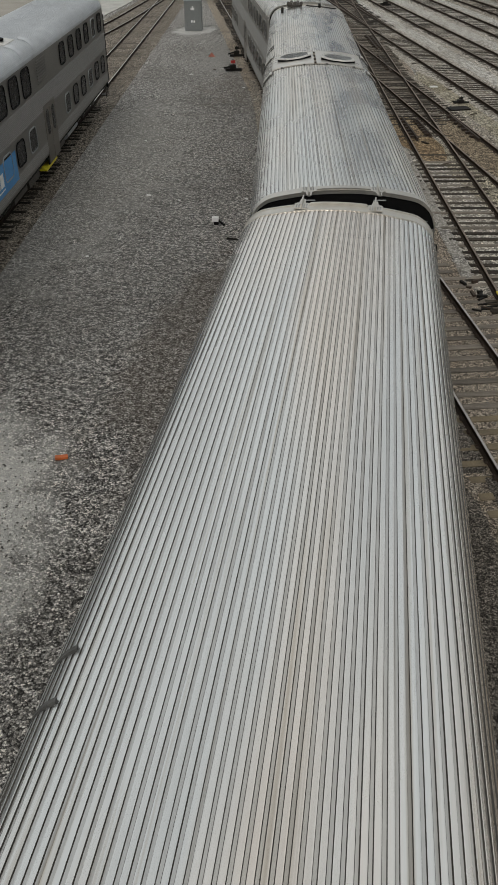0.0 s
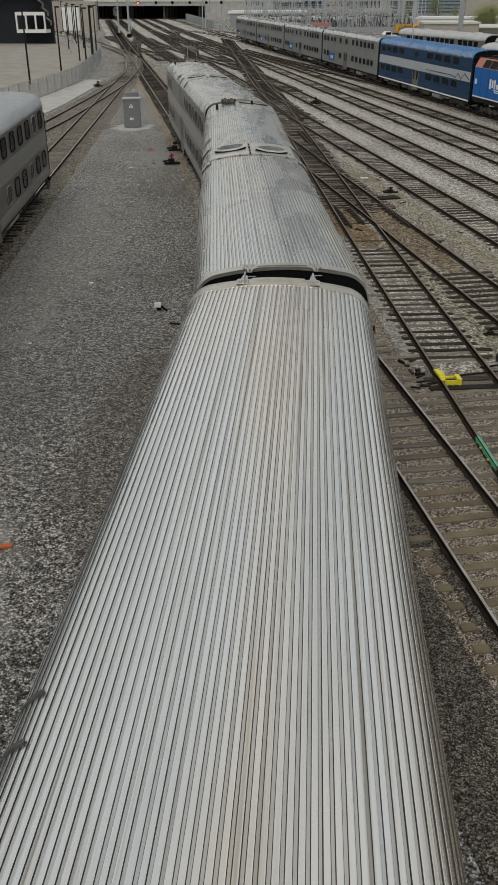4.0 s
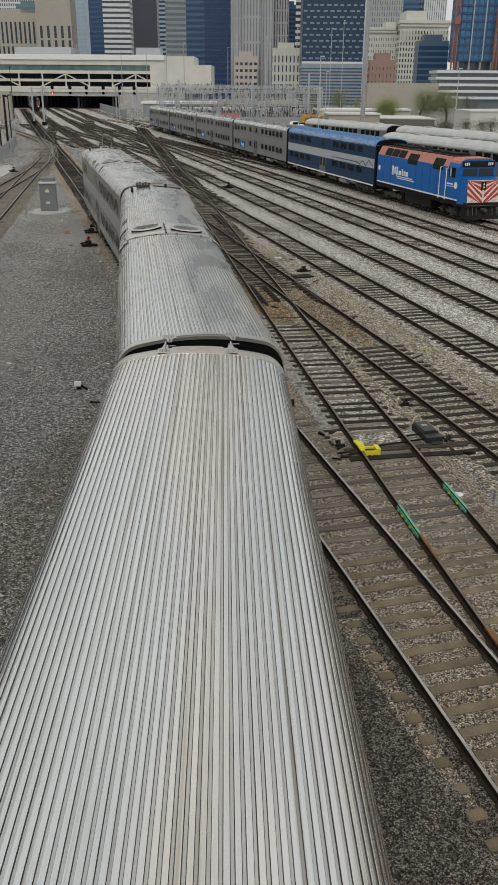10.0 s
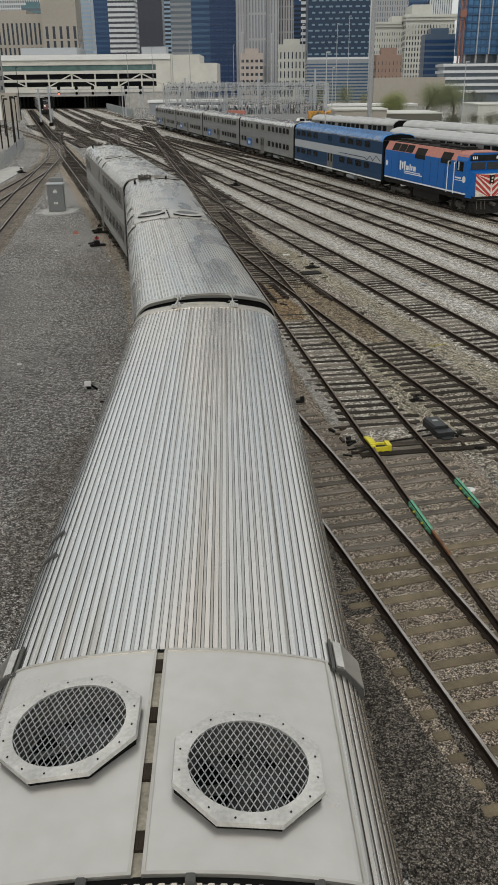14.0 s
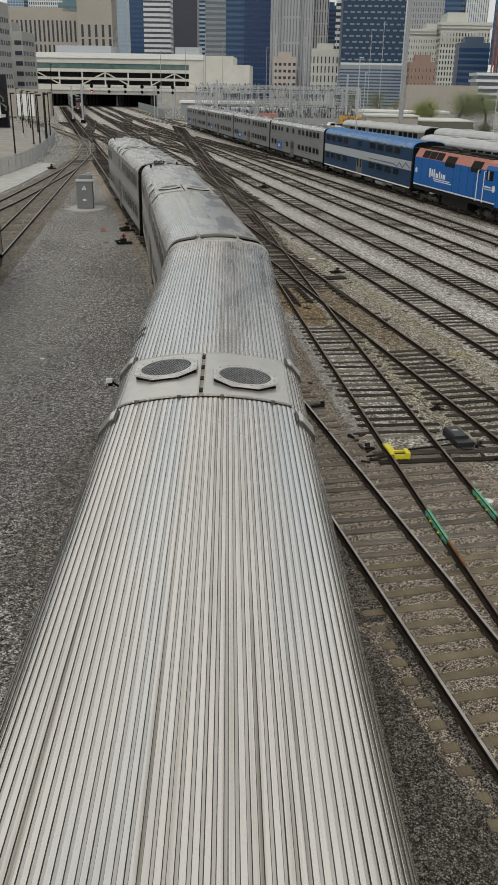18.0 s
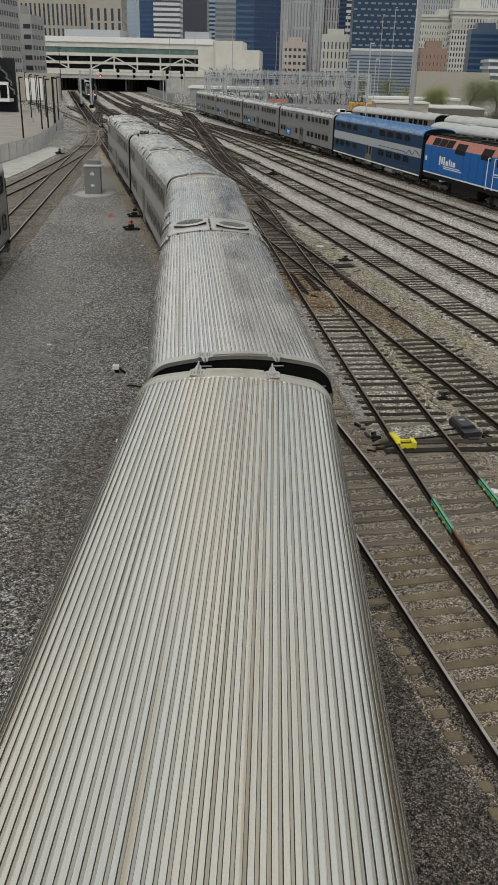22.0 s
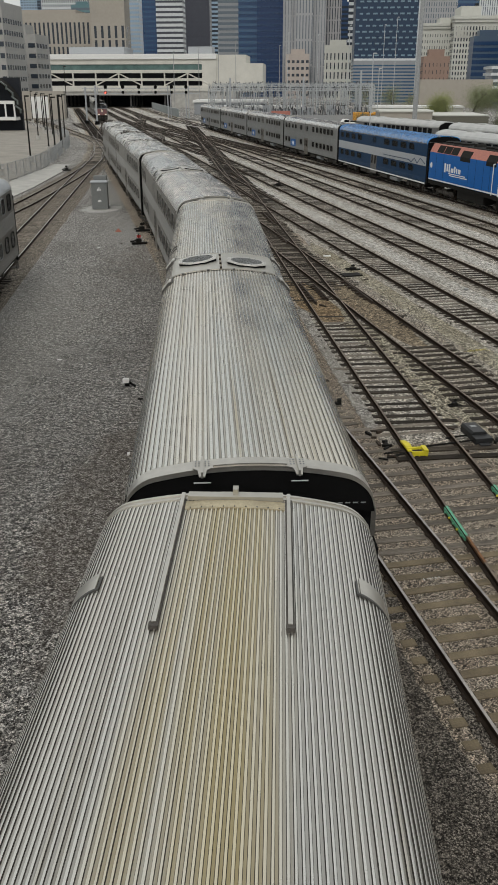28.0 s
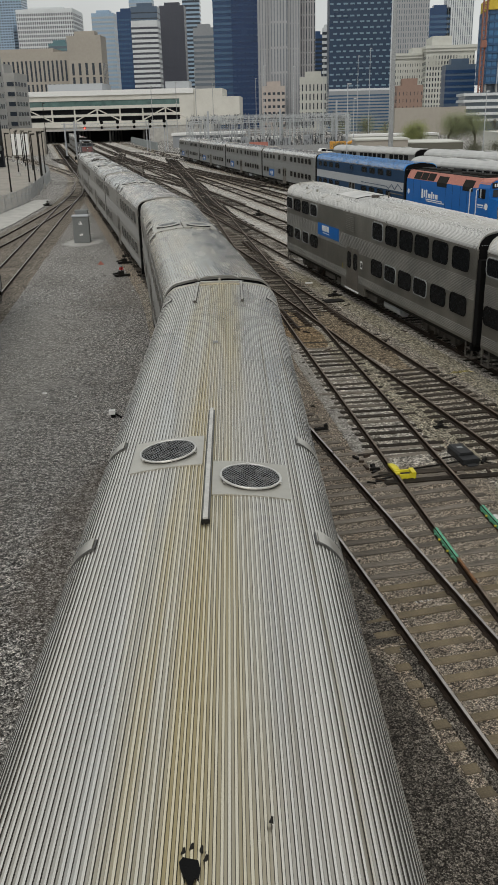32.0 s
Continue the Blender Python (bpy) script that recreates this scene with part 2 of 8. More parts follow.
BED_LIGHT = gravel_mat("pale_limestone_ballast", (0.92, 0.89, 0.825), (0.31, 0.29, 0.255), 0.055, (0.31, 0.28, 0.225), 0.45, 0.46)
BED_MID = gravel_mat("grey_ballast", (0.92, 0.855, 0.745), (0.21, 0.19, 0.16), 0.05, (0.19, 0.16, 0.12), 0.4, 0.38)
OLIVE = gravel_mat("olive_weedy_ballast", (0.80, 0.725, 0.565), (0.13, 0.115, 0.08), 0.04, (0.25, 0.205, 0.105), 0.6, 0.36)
TIE = mat("weathered_tie_timber", (0.195, 0.17, 0.14), 0.9, spec=0.2, var=0.5, scale=3, fine=40, bump=0.5, per=0.35, stretch=(1, 8, 8))
TIE_DARK = mat("oily_tie_timber", (0.056, 0.047, 0.037), 0.9, spec=0.12, var=0.5, scale=3, fine=40, bump=0.5, per=0.4, stretch=(1, 8, 8))
TIE_FAR = mat("dark_tie_timber", (0.034, 0.029, 0.024), 0.9, spec=0.1, var=0.4, scale=3, fine=40, bump=0.4, island=0.45)
TIE_TAN = mat("newer_tan_tie", (0.17, 0.135, 0.085), 0.9, var=0.4, scale=4, fine=50, bump=0.4, per=0.2)
RAIL = mat("rusty_rail", (0.036, 0.026, 0.019), 0.8, 0.0, spec=0.15, var=0.4, scale=5, fine=80, bump=0.1)
RUSTTOP = mat("worn_brown_rail_head", (0.19, 0.148, 0.11), 0.6, 0.2, var=0.4, scale=3, fine=80, bump=0.05)
RAILTOP = mat("polished_rail_head", (0.42, 0.39, 0.36), 0.32, 0.8, var=0.35, scale=3, fine=80, bump=0.05)
STEEL = roof_steel("brushed_stainless", (0.76, 0.70, 0.64), (0.67, 0.68, 0.675), 0.22, 0.92, (0.42, 0.37, 0.30))
STEEL_WARM = roof_steel("warm_tinted_stainless", (0.68, 0.635, 0.55), (0.62, 0.615, 0.57), 0.22, 0.92, (0.44, 0.365, 0.23))
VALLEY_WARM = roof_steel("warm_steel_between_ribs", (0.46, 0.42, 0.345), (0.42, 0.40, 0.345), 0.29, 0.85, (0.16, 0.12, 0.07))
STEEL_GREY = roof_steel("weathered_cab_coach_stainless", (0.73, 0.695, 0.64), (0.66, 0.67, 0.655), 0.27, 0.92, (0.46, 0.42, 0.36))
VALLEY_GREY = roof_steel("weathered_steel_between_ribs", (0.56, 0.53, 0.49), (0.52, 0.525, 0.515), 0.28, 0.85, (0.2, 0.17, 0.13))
for q in (STEEL_GREY, VALLEY_GREY):
    stain_patch(q, 0.1, -9.0, 0.45, 3.6, (0.40, 0.31, 0.19), 0.7, 0.35, 5.0)
# near-black for the rib flanks: paints the shade line beside each rib
RIB_SHADE = mat("painted_shade_on_rib_flanks", (0.06, 0.054, 0.046), 0.45, 0.5, var=0.3, scale=1.5, fine=30, bump=0.05, stretch=(3, 0.3, 1))
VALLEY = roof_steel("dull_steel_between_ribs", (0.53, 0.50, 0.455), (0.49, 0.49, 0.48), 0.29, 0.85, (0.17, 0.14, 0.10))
BAND = mat("dull_roof_band_steel", (0.50, 0.48, 0.44), 0.34, 0.8, var=0.14, scale=1.5, fine=7, bump=0.01, tint=(0.3, 0.27, 0.2))
CHANNEL = mat("tan_grimy_channel", (0.34, 0.31, 0.245), 0.8, var=0.35, scale=5, fine=40, bump=0.1)
CHANNEL_PALE = mat("tan_painted_trough", (0.42, 0.365, 0.25), 0.6, 0.2, var=0.25, scale=5, fine=40, bump=0.05)
DOORDARK = mat("brown_grey_door_paint", (0.15, 0.135, 0.115), 0.5, 0.3, var=0.2, scale=2, bump=0.03)
STEEL_SIDE = mat("dusty_stainless_side", (0.225, 0.215, 0.195), 0.42, 0.65, var=0.22, scale=0.7, fine=30, bump=0.05, per=0.1)
PANEL_PALE = mat("pale_sheet_roof_panel", (0.56, 0.54, 0.505), 0.3, 0.7, var=0.09, scale=0.8, fine=5, bump=0.0, tint=(0.45, 0.41, 0.35))
PANEL = mat("dull_sheet_roof_panel", (0.45, 0.435, 0.39), 0.38, 0.7, var=0.1, scale=0.9, fine=6, bump=0.0, tint=(0.38, 0.34, 0.27))
# black rubber; also paints the shade in fan wells and under fan rings
BLACK = mat("black_rubber_and_depth_shade", (0.005, 0.005, 0.005), 0.8, spec=0.12, var=0.3, bump=0.1)
DARKMETAL = mat("grimy_underframe", (0.018, 0.017, 0.015), 0.8, 0.0, spec=0.15, var=0.4, scale=4, bump=0.2)
TRUCKMETAL = mat("dusty_brown_truck_steel", (0.085, 0.076, 0.066), 0.75, 0.2, var=0.4, scale=4, bump=0.2)
GREYMETAL = mat("grey_galvanised", (0.36, 0.37, 0.37), 0.5, 0.5, var=0.2, scale=5, bump=0.05)
GLASSDARK = mat("tinted_window_glass", (0.008, 0.009, 0.010), 0.25, 0.0, var=0.2, bump=0.0, spec=0.08)
WHITEPAINT = mat("white_paint", (0.75, 0.75, 0.73), 0.55, var=0.1, bump=0.03)
BLUE = mat("loco_blue_paint", (0.005, 0.115, 0.40), 0.45, var=0.15, bump=0.02, spec=0.25)
NAVY = mat("navy_paint", (0.006, 0.036, 0.09), 0.5, var=0.15, bump=0.02, spec=0.2)
BLUEROOF = mat("blue_painted_roof", (0.035, 0.22, 0.56), 0.45, var=0.18, scale=1.2, bump=0.03, spec=0.3)
PALEGREY = mat("pale_grey_paint", (0.38, 0.40, 0.42), 0.5, var=0.12, bump=0.02)
SALMON = mat("faded_red_paint", (0.44, 0.17, 0.125), 0.6, var=0.2, bump=0.03)
RED = mat("red_paint", (0.42, 0.03, 0.025), 0.5, var=0.15, bump=0.02)
YELLOW = mat("safety_yellow_paint", (0.72, 0.62, 0.03), 0.5, var=0.12, bump=0.03)
GREEN = mat("green_insulated_joint", (0.12, 0.42, 0.26), 0.55, var=0.25, scale=12, bump=0.05)
OCHRE = mat("worn_ochre_plate", (0.34, 0.28, 0.07), 0.7, var=0.3, bump=0.03)
ORANGE = mat("rust_orange", (0.22, 0.10, 0.04), 0.85, var=0.4, bump=0.2)
CREAM = mat("cream_concrete", (0.60, 0.585, 0.53), 0.8, var=0.1, scale=0.2, fine=3, bump=0.02)
CONCRETE = mat("pale_concrete", (0.42, 0.41, 0.38), 0.9, var=0.2, scale=0.8, fine=20, bump=0.08)
# near-black that paints the shade inside the bridge building and the train shed
DARKVOID = mat("interior_shade_black", (0.012, 0.014, 0.02), 0.9, var=0.3, bump=0)
GREENGLASS = mat("green_tinted_glass", (0.10, 0.17, 0.16), 0.2, var=0.25, scale=0.3, bump=0)

# ---- shape helpers ----


def box(bm, x0, x1, y0, y1, z0, z1, m=None):
    """A box between those planes; m: a pose for it."""
    vs = [bm.verts.new((x, y, z)) for z in (z0, z1) for x, y in ((x0, y0), (x1, y0), (x1, y1), (x0, y1))]
    for f in ((3, 2, 1, 0), (4, 5, 6, 7), (0, 1, 5, 4), (1, 2, 6, 5), (2, 3, 7, 6), (3, 0, 4, 7)):
        bm.faces.new([vs[i] for i in f])
    if m is not None:
        for v in vs:
            v.co = m @ v.co
    return vs


def rod(bm, a, b, r, n=8, r2=None):
    """A round bar from a to b, closed at both ends."""
    a, b = Vector(a), Vector(b)
    d = (b - a).normalized()
    u = d.orthogonal().normalized()
    w = d.cross(u)
    r2 = r if r2 is None else r2
    rings = [[bm.verts.new(c + (u * math.cos(i * math.tau / n) + w * math.sin(i * math.tau / n)) * k) for i in range(n)] for c, k in ((a, r), (b, r2))]
    for i in range(n):
        bm.faces.new((rings[0][i], rings[0][(i + 1) % n], rings[1][(i + 1) % n], rings[1][i]))
    bm.faces.new(rings[0][::-1])
    bm.faces.new(rings[1])


def prism(bm, profile, y0, y1, closed=True, caps=True):
    """A profile in x and z, drawn out along y."""
    a = [bm.verts.new((x, y0, z)) for x, z in profile]
    b = [bm.verts.new((x, y1, z)) for x, z in profile]
    k = len(profile)
    for i in range(k if closed else k - 1):
        bm.faces.new((a[i], a[(i + 1) % k], b[(i + 1) % k], b[i]))
    if closed and caps:
        bm.faces.new(a[::-1])
        bm.faces.new(b)


def mesh(name, bm, material):
    bmesh.ops.recalc_face_normals(bm, faces=bm.faces)
    me = bpy.data.meshes.new(name)
    bm.to_mesh(me)
    bm.free()
    for k in (material if isinstance(material, (list, tuple)) else [material]):
        me.materials.append(k)
    return me


def part(name, bm, material, parent=None, label="", m=None):
    me = bm if isinstance(bm, bpy.types.Mesh) else mesh(name, bm, material)
    ob = new(name, me)
    if parent is not None:
        ob.parent = parent
    if m is not None:
        ob.matrix_basis = m
    if label:
        tagged(ob, label)
    return ob


def thing(name, label, category, m=None, group="", kind=""):
    ob = new(name)
    ob.empty_display_size = 0.2
    if m is not None:
        ob.matrix_basis = m
    return tagged(ob, label, category, group, kind)


def solid(name, bm, material, label, category, group="", kind="", m=None):
    ob = part(name, bm, material, None, "", m)
    return tagged(ob, label, category, group, kind)


# ---- plan: the yard's own axes ----
# The yard's straight tracks run 15.6 degrees west of ahead; s along them, o across, both in metres.
SLOPE = 0.2785
ALONG = Vector((-SLOPE, 1, 0)).normalized()
ACROSS = Vector((1, SLOPE, 0)).normalized()
ORIGIN = Vector((2.13, 16.4, 0))
YAW = math.degrees(math.atan(SLOPE))
RAILZ = 0.17


def yard(s, o, z=0.0):
    p = ORIGIN + ALONG * s + ACROSS * o
    return Vector((p.x, p.y, z))


def path(points, step=2.0):
    """A smooth line through a few plan points, at even steps."""
    P = [Vector((p[0], p[1], 0)) for p in points]
    P = [P[0] * 2 - P[1]] + P + [P[-1] * 2 - P[-2]]
    out = []
    for i in range(1, len(P) - 2):
        n = max(2, int((P[i + 1] - P[i]).length / step))
        for k in range(n):
            t = k / n
            a, b, c, d = P[i - 1], P[i], P[i + 1], P[i + 2]
            out.append(0.5 * ((2 * b) + (c - a) * t + (2 * a - 5 * b + 4 * c - d) * t * t + (3 * b - a - 3 * c + d) * t ** 3))
    out.append(P[-2])
    return out


class Line:
    """A plan line by its length."""

    def __init__(self, pts):
        self.p = pts
        self.l = [0.0]
        for a, b in zip(pts, pts[1:]):
            self.l.append(self.l[-1] + (b - a).length)

    def at(self, s):
        i = int(np.clip(np.searchsorted(self.l, s) - 1, 0, len(self.p) - 2))
        k = (s - self.l[i]) / (self.l[i + 1] - self.l[i])
        return self.p[i].lerp(self.p[i + 1], k) if 0 <= k <= 1 else self.p[i] + (self.p[i + 1] - self.p[i]) * k

    def way(self, s):
        return (self.at(s + 0.6) - self.at(s - 0.6)).normalized()

    def where_y(self, y):
        return float(np.interp(y, [q.y for q in self.p], self.l))


# the main train's track leaves the straight line in a long curve under the bridge
def curve_x(y):
    if y < 4:
        return -0.56 - 0.03 * (y - 4)
    if y < 54:
        return -0.56 - 0.03 * (y - 4) - 0.0025 * (y - 4) ** 2
    return -8.31 - 0.28 * (y - 54)


TRACK_A = Line([Vector((curve_x(y), y, 0)) for y in np.arange(-130, 420, 2.0)])
CAR = 25.9


def car_pose(line, s, half=9.0):
    """The pose of a car whose middle is s metres along the line, on its two trucks."""
    a, b = line.at(s - half), line.at(s + half)
    c, d = (a + b) / 2, b - a
    return pose(c.x, c.y, RAILZ, 0, 0, math.degrees(math.atan2(-d.x, d.y)))

# ---- ground and tracks ----
bm = bmesh.new()
N = 90
xs = [math.copysign(abs(k) ** 2.2, k) * 2600 for k in np.linspace(-1, 1, N)]
ys = [60 + math.copysign(abs(k) ** 2.2, k) * 2600 for k in np.linspace(-1, 1, N)]
grid = [[bm.verts.new((x, y, 0.012 * noise.noise(Vector((x * 0.3, y * 0.3, 0))) - 0.012)) for x in xs] for y in ys]
for j in range(N - 1):
    for i in range(N - 1):
        bm.faces.new((grid[j][i], grid[j][i + 1], grid[j + 1][i + 1], grid[j + 1][i]))
solid("ground", bm, GROUND, "dark grey cinder and crushed stone yard ground", "ground", kind="structure")

RAIL_PROFILE = [(-0.078, 0.03), (-0.078, 0.046), (-0.012, 0.055), (-0.012, 0.125), (-0.034, 0.137), (-0.034, RAILZ - 0.006), (-0.026, RAILZ),
                (0.026, RAILZ), (0.034, RAILZ - 0.006), (0.034, 0.137), (0.012, 0.125), (0.012, 0.055), (0.078, 0.046), (0.078, 0.03)]


def sweep(bm, pts, offset, profile, top=None, lift=0.0):
    """Draw a profile along a plan line; the face with index top takes the second material."""
    rings = []
    for i, p in enumerate(pts):
        d = (pts[min(i + 1, len(pts) - 1)] - pts[max(i - 1, 0)]).normalized()
        n = Vector((d.y, -d.x, 0))
        rings.append([bm.verts.new(p + n * (offset + x) + Vector((0, 0, z + lift))) for x, z in profile])
    k = len(profile)
    for a, b in zip(rings, rings[1:]):
        for i in range(k):
            f = bm.faces.new((a[i], a[(i + 1) % k], b[(i + 1) % k], b[i]))
            if i == top:
                f.material_index = 1
    bm.faces.new(rings[0][::-1])
    bm.faces.new(rings[-1])


tie_bm = bmesh.new()
box(tie_bm, -1.3, 1.3, -0.1, 0.1, -0.14, 0.045)
bmesh.ops.bevel(tie_bm, geom=tie_bm.edges[:], offset=0.012, segments=1)
TIE_MESH = mesh("tie", tie_bm, TIE)
DARK_TIE_MESH = TIE_MESH.copy()
DARK_TIE_MESH.materials[0] = TIE_DARK
tie_bm = bmesh.new()
box(tie_bm, -1.3, 1.3, -0.095, 0.095, -0.14, 0.04)
bmesh.ops.bevel(tie_bm, geom=tie_bm.edges[:], offset=0.012, segments=1)
TIE_TAN_MESH = mesh("tie", tie_bm, TIE_TAN)

b = bmesh.new()
q = [yard(-60, 11.2), yard(-60, 34), yard(390, 26), yard(390, -4), yard(160, -2.8), yard(110, 8.2), yard(60, 8.2), yard(45, 11.2)]
lo = [b.verts.new((p.x, p.y, -0.2)) for p in q]
hi = [b.verts.new((p.x, p.y, 0.004)) for p in q]
b.faces.new(lo)
b.faces.new(hi)
for i in range(len(q)):
    b.faces.new((lo[i], lo[(i + 1) % len(q)], hi[(i + 1) % len(q)], hi[i]))
solid("ground_ballast", b, BED_LIGHT, "pale limestone ballast spread between the yard tracks", "ground", kind="structure")


def weedy(s0, s1, o0, o1, z, seed, material):
    """An uneven patch of stained ballast."""
    b = bmesh.new()
    ring = []
    for i in range(40):
        a = i / 40 * math.tau
        r = 1 + 0.35 * noise.noise(Vector((math.cos(a) * 2 + seed, math.sin(a) * 2, seed)))
        p = yard((s0 + s1) / 2 + (s1 - s0) / 2 * r * math.cos(a), (o0 + o1) / 2 + (o1 - o0) / 2 * r * math.sin(a))
        ring.append(p)
    top = [b.verts.new((p.x, p.y, z)) for p in ring]
    low = [b.verts.new((p.x, p.y, z - 0.15)) for p in ring]
    b.faces.new(top)
    for i in range(40):
        b.faces.new((low[i], low[(i + 1) % 40], top[(i + 1) % 40], top[i]))
    solid("ground_stain", b, material, "olive and rust stained ballast between tracks", "ground", kind="structure")


weedy(2, 36, 7.0, 9.2, 0.0165, 1.0, OLIVE)
weedy(4, 21, 4.15, 5.35, 0.0225, 2.0, OLIVE)
weedy(13, 25, 5.4, 6.8, 0.0235, 3.3, gravel_mat("rusty_ballast", (0.60, 0.485, 0.335), (0.07, 0.052, 0.034), 0.045, (0.21, 0.135, 0.065), 0.6, 0.3))
weedy(17.2, 25.6, 3.3, 4.95, 0.024, 4.1, gravel_mat("rust_orange_ballast", (0.66, 0.50, 0.31), (0.08, 0.056, 0.033), 0.045, (0.26, 0.155, 0.065), 0.75, 0.3))

weedy(-17, -4.5, -2.6, -0.95, 0.021, 6.6, CINDER)


def shoulder(line, y0, y1, o0, o1, z, material, seed):
    """A lumpy ridge of ballast that buries the ties along a rail."""
    b = bmesh.new()
    n = int((y1 - y0) / 0.12)
    rows = []
    for i in range(n + 1):
        s = line.where_y(y0 + (y1 - y0) * i / n)
        p, d = line.at(s), line.way(s)
        side = Vector((d.y, -d.x, 0))
        fade = min(1.0, i / 8, (n - i) / 8)
        row = []
        for k in range(7):
            u = k / 6
            edge = 0.07 * noise.noise(Vector((i * 0.35, k * 0.4, seed))) if k in (0, 6) else 0.0
            hgt = (z if 0 < k < 6 else 0.0) * fade * (0.82 + 0.5 * noise.noise(Vector((i * 0.6, k * 1.3, seed + 5))))
            q = p + side * (o0 + (o1 - o0) * u + edge)
            row.append(b.verts.new((q.x, q.y, hgt)))
        rows.append(row)
    for r0, r1 in zip(rows, rows[1:]):
        for k in range(6):
            b.faces.new((r0[k], r0[k + 1], r1[k + 1], r1[k]))
    solid("ground_shoulder", b, material, "dark ballast heaped over the ends of the ties", "ground", kind="structure")


RUSTPLATE = mat("rusty_spiked_plate", (0.05, 0.034, 0.023), 0.85, 0.1, var=0.5, scale=6, bump=0.2, island=0.4)
TIES_LATER = []


def track(name, line, s0, s1, bed, near=(0, 0), lift=0.0, label="", shine=True, width=1.95, longer=None, tan=None, skip=None, dark=False, plates=None):
    """A railway track: two rails, its bed of stone, and its ties; near: the stretch whose ties are separate pieces."""
    n = max(2, int((s1 - s0) / 3.0))
    pts = [line.at(s0 + (s1 - s0) * i / n) for i in range(n + 1)]
    t = thing(name, label or "steel railway track on timber ties in crushed stone", "railway track", kind="structure")
    for side in (-0.7525, 0.7525):
        b = bmesh.new()
        sweep(b, pts, side, RAIL_PROFILE, 6)
        part("rail", b, [RAIL, RAILTOP if shine else RUSTTOP], t)
    if bed is not None:
        b = bmesh.new()
        sweep(b, pts, 0, [(-width - 0.5, -0.05), (-width, 0.008), (width, 0.008), (width + 0.5, -0.05)], None, lift)
        part("ballast_bed", b, bed, t)
    TIES_LATER.append((t, line, s0, s1, near, longer, tan, skip, dark, plates))
    return t


def buried(p):
    """Where rusty dirt has covered the ties."""
    d = p - ORIGIN
    s, o = d.dot(ALONG), d.dot(ACROSS)
    return (13.5 < s < 24 and 5 < o < 7.2) or (17.8 < s < 24.4 and 3.2 < o < 5)


def lay_ties():
    rnd = random.Random(4)
    for t, line, s0, s1, near, longer, tan, skip, dark, plates in TIES_LATER:
        ext_low = longer is not None
        far, iron = bmesh.new(), bmesh.new()
        s = s0
        while s < s1:
            s += 0.51 + rnd.uniform(-0.03, 0.03)
            if skip and skip(s):
                continue
            p, d = line.at(s), line.way(s)
            yaw = math.degrees(math.atan2(-d.x, d.y)) + rnd.uniform(-1.2, 1.2)
            mx = pose(p.x, p.y, rnd.uniform(-0.022, 0.008) - (0.028 if buried(p) else 0.0), 0, 0, yaw) @ pose(rnd.uniform(-0.08, 0.08), 0, 0)
            if longer:
                ext = longer(s)
                if ext > 0:
                    mx = pose(p.x, p.y, rnd.uniform(-0.03, -0.008), 0, 0, yaw) @ pose(ext / 2, 0, 0) @ Matrix.Diagonal(((2.6 + ext) / 2.6, 1, 1, 1))
            if t.name.startswith(("track_g", "track_h", "track_i", "track_j")):
                # the ends of these ties lie under the stone
                mx = mx @ Matrix.Diagonal((0.78, 1, 1, 1))
            if ext_low and p.y < 20:
                mx = pose(0, 0, rnd.uniform(-0.004, 0.012)) @ mx
            if near[0] <= s <= near[1]:
                is_tan = tan and tan(s) and rnd.random() < 0.9
                part("tie", TIE_TAN_MESH if is_tan else DARK_TIE_MESH if (dark(s) if callable(dark) else dark) else TIE_MESH, None, t, m=mx)
                if plates and plates[0] < p.y < plates[1]:
                    for sx in (-0.7525, 0.7525):
                        mp = pose(p.x, p.y, 0, 0, 0, yaw)
                        box(iron, sx - 0.115, sx + 0.115, -0.06, 0.06, 0.03, 0.05, mp)
                        for dx, dy in ((-0.085, 0.035), (0.085, -0.035)):
                            q = mp @ Vector((sx + dx, dy + rnd.uniform(-0.01, 0.01), 0.05))
                            rod(iron, q, q + Vector((0, 0, 0.03)), 0.022, 5)
            elif s - s0 < 420:
                box(far, -1.3, 1.3, -0.11, 0.11, -0.05, 0.04, mx)
        if far.verts:
            tagged(part("far_ties", far, TIE_FAR, t), "dark timber ties in the distance", kind="stuff")
        else:
            far.free()
        if iron.verts:
            tagged(part("tie_plates", iron, RUSTPLATE, t), "rusty tie plates and spikes under the rails", kind="stuff")
        else:
            iron.free()


def yard_line(o_of_y, y0, y1, step=3.0):
    """A line whose distance o from the straight main line is given at some heights ahead."""
    ks, vs = [k for k, v in o_of_y], [v for k, v in o_of_y]
    # smooth the corners of the given course
    yy = np.arange(y0, y1 + step, step)
    base = np.interp(yy, ks, vs)
    pad = np.pad(base, 6, mode="reflect", reflect_type="odd")
    sm = np.convolve(pad, np.ones(9) / 9, mode="same")[6:-6]
    return Line([ORIGIN + ALONG * ((y - 16.4) / ALONG.y) + ACROSS * o - ALONG * (o * ACROSS.y / ALONG.y) for y, o in zip(yy, sm)])


B = yard_line([(-40, 0), (400, 0)], -40, 400)
LADDER = [(-40, -1.0), (-12, 0.0), (0, 0.55), (13.9, 1.85), (24.9, 3.1), (41.5, 4.95), (60, 7.2), (77, 9.2), (98, 11.8), (155, 17.6), (195, 21.9), (228, 25.4), (244, 26.0), (262, 26.0)]
C = yard_line(LADDER, -6, 262)
D = yard_line([(-40, 6.05), (130, 6.05), (200, 4.9), (235, 4.4), (400, 4.2)], -40, 396)


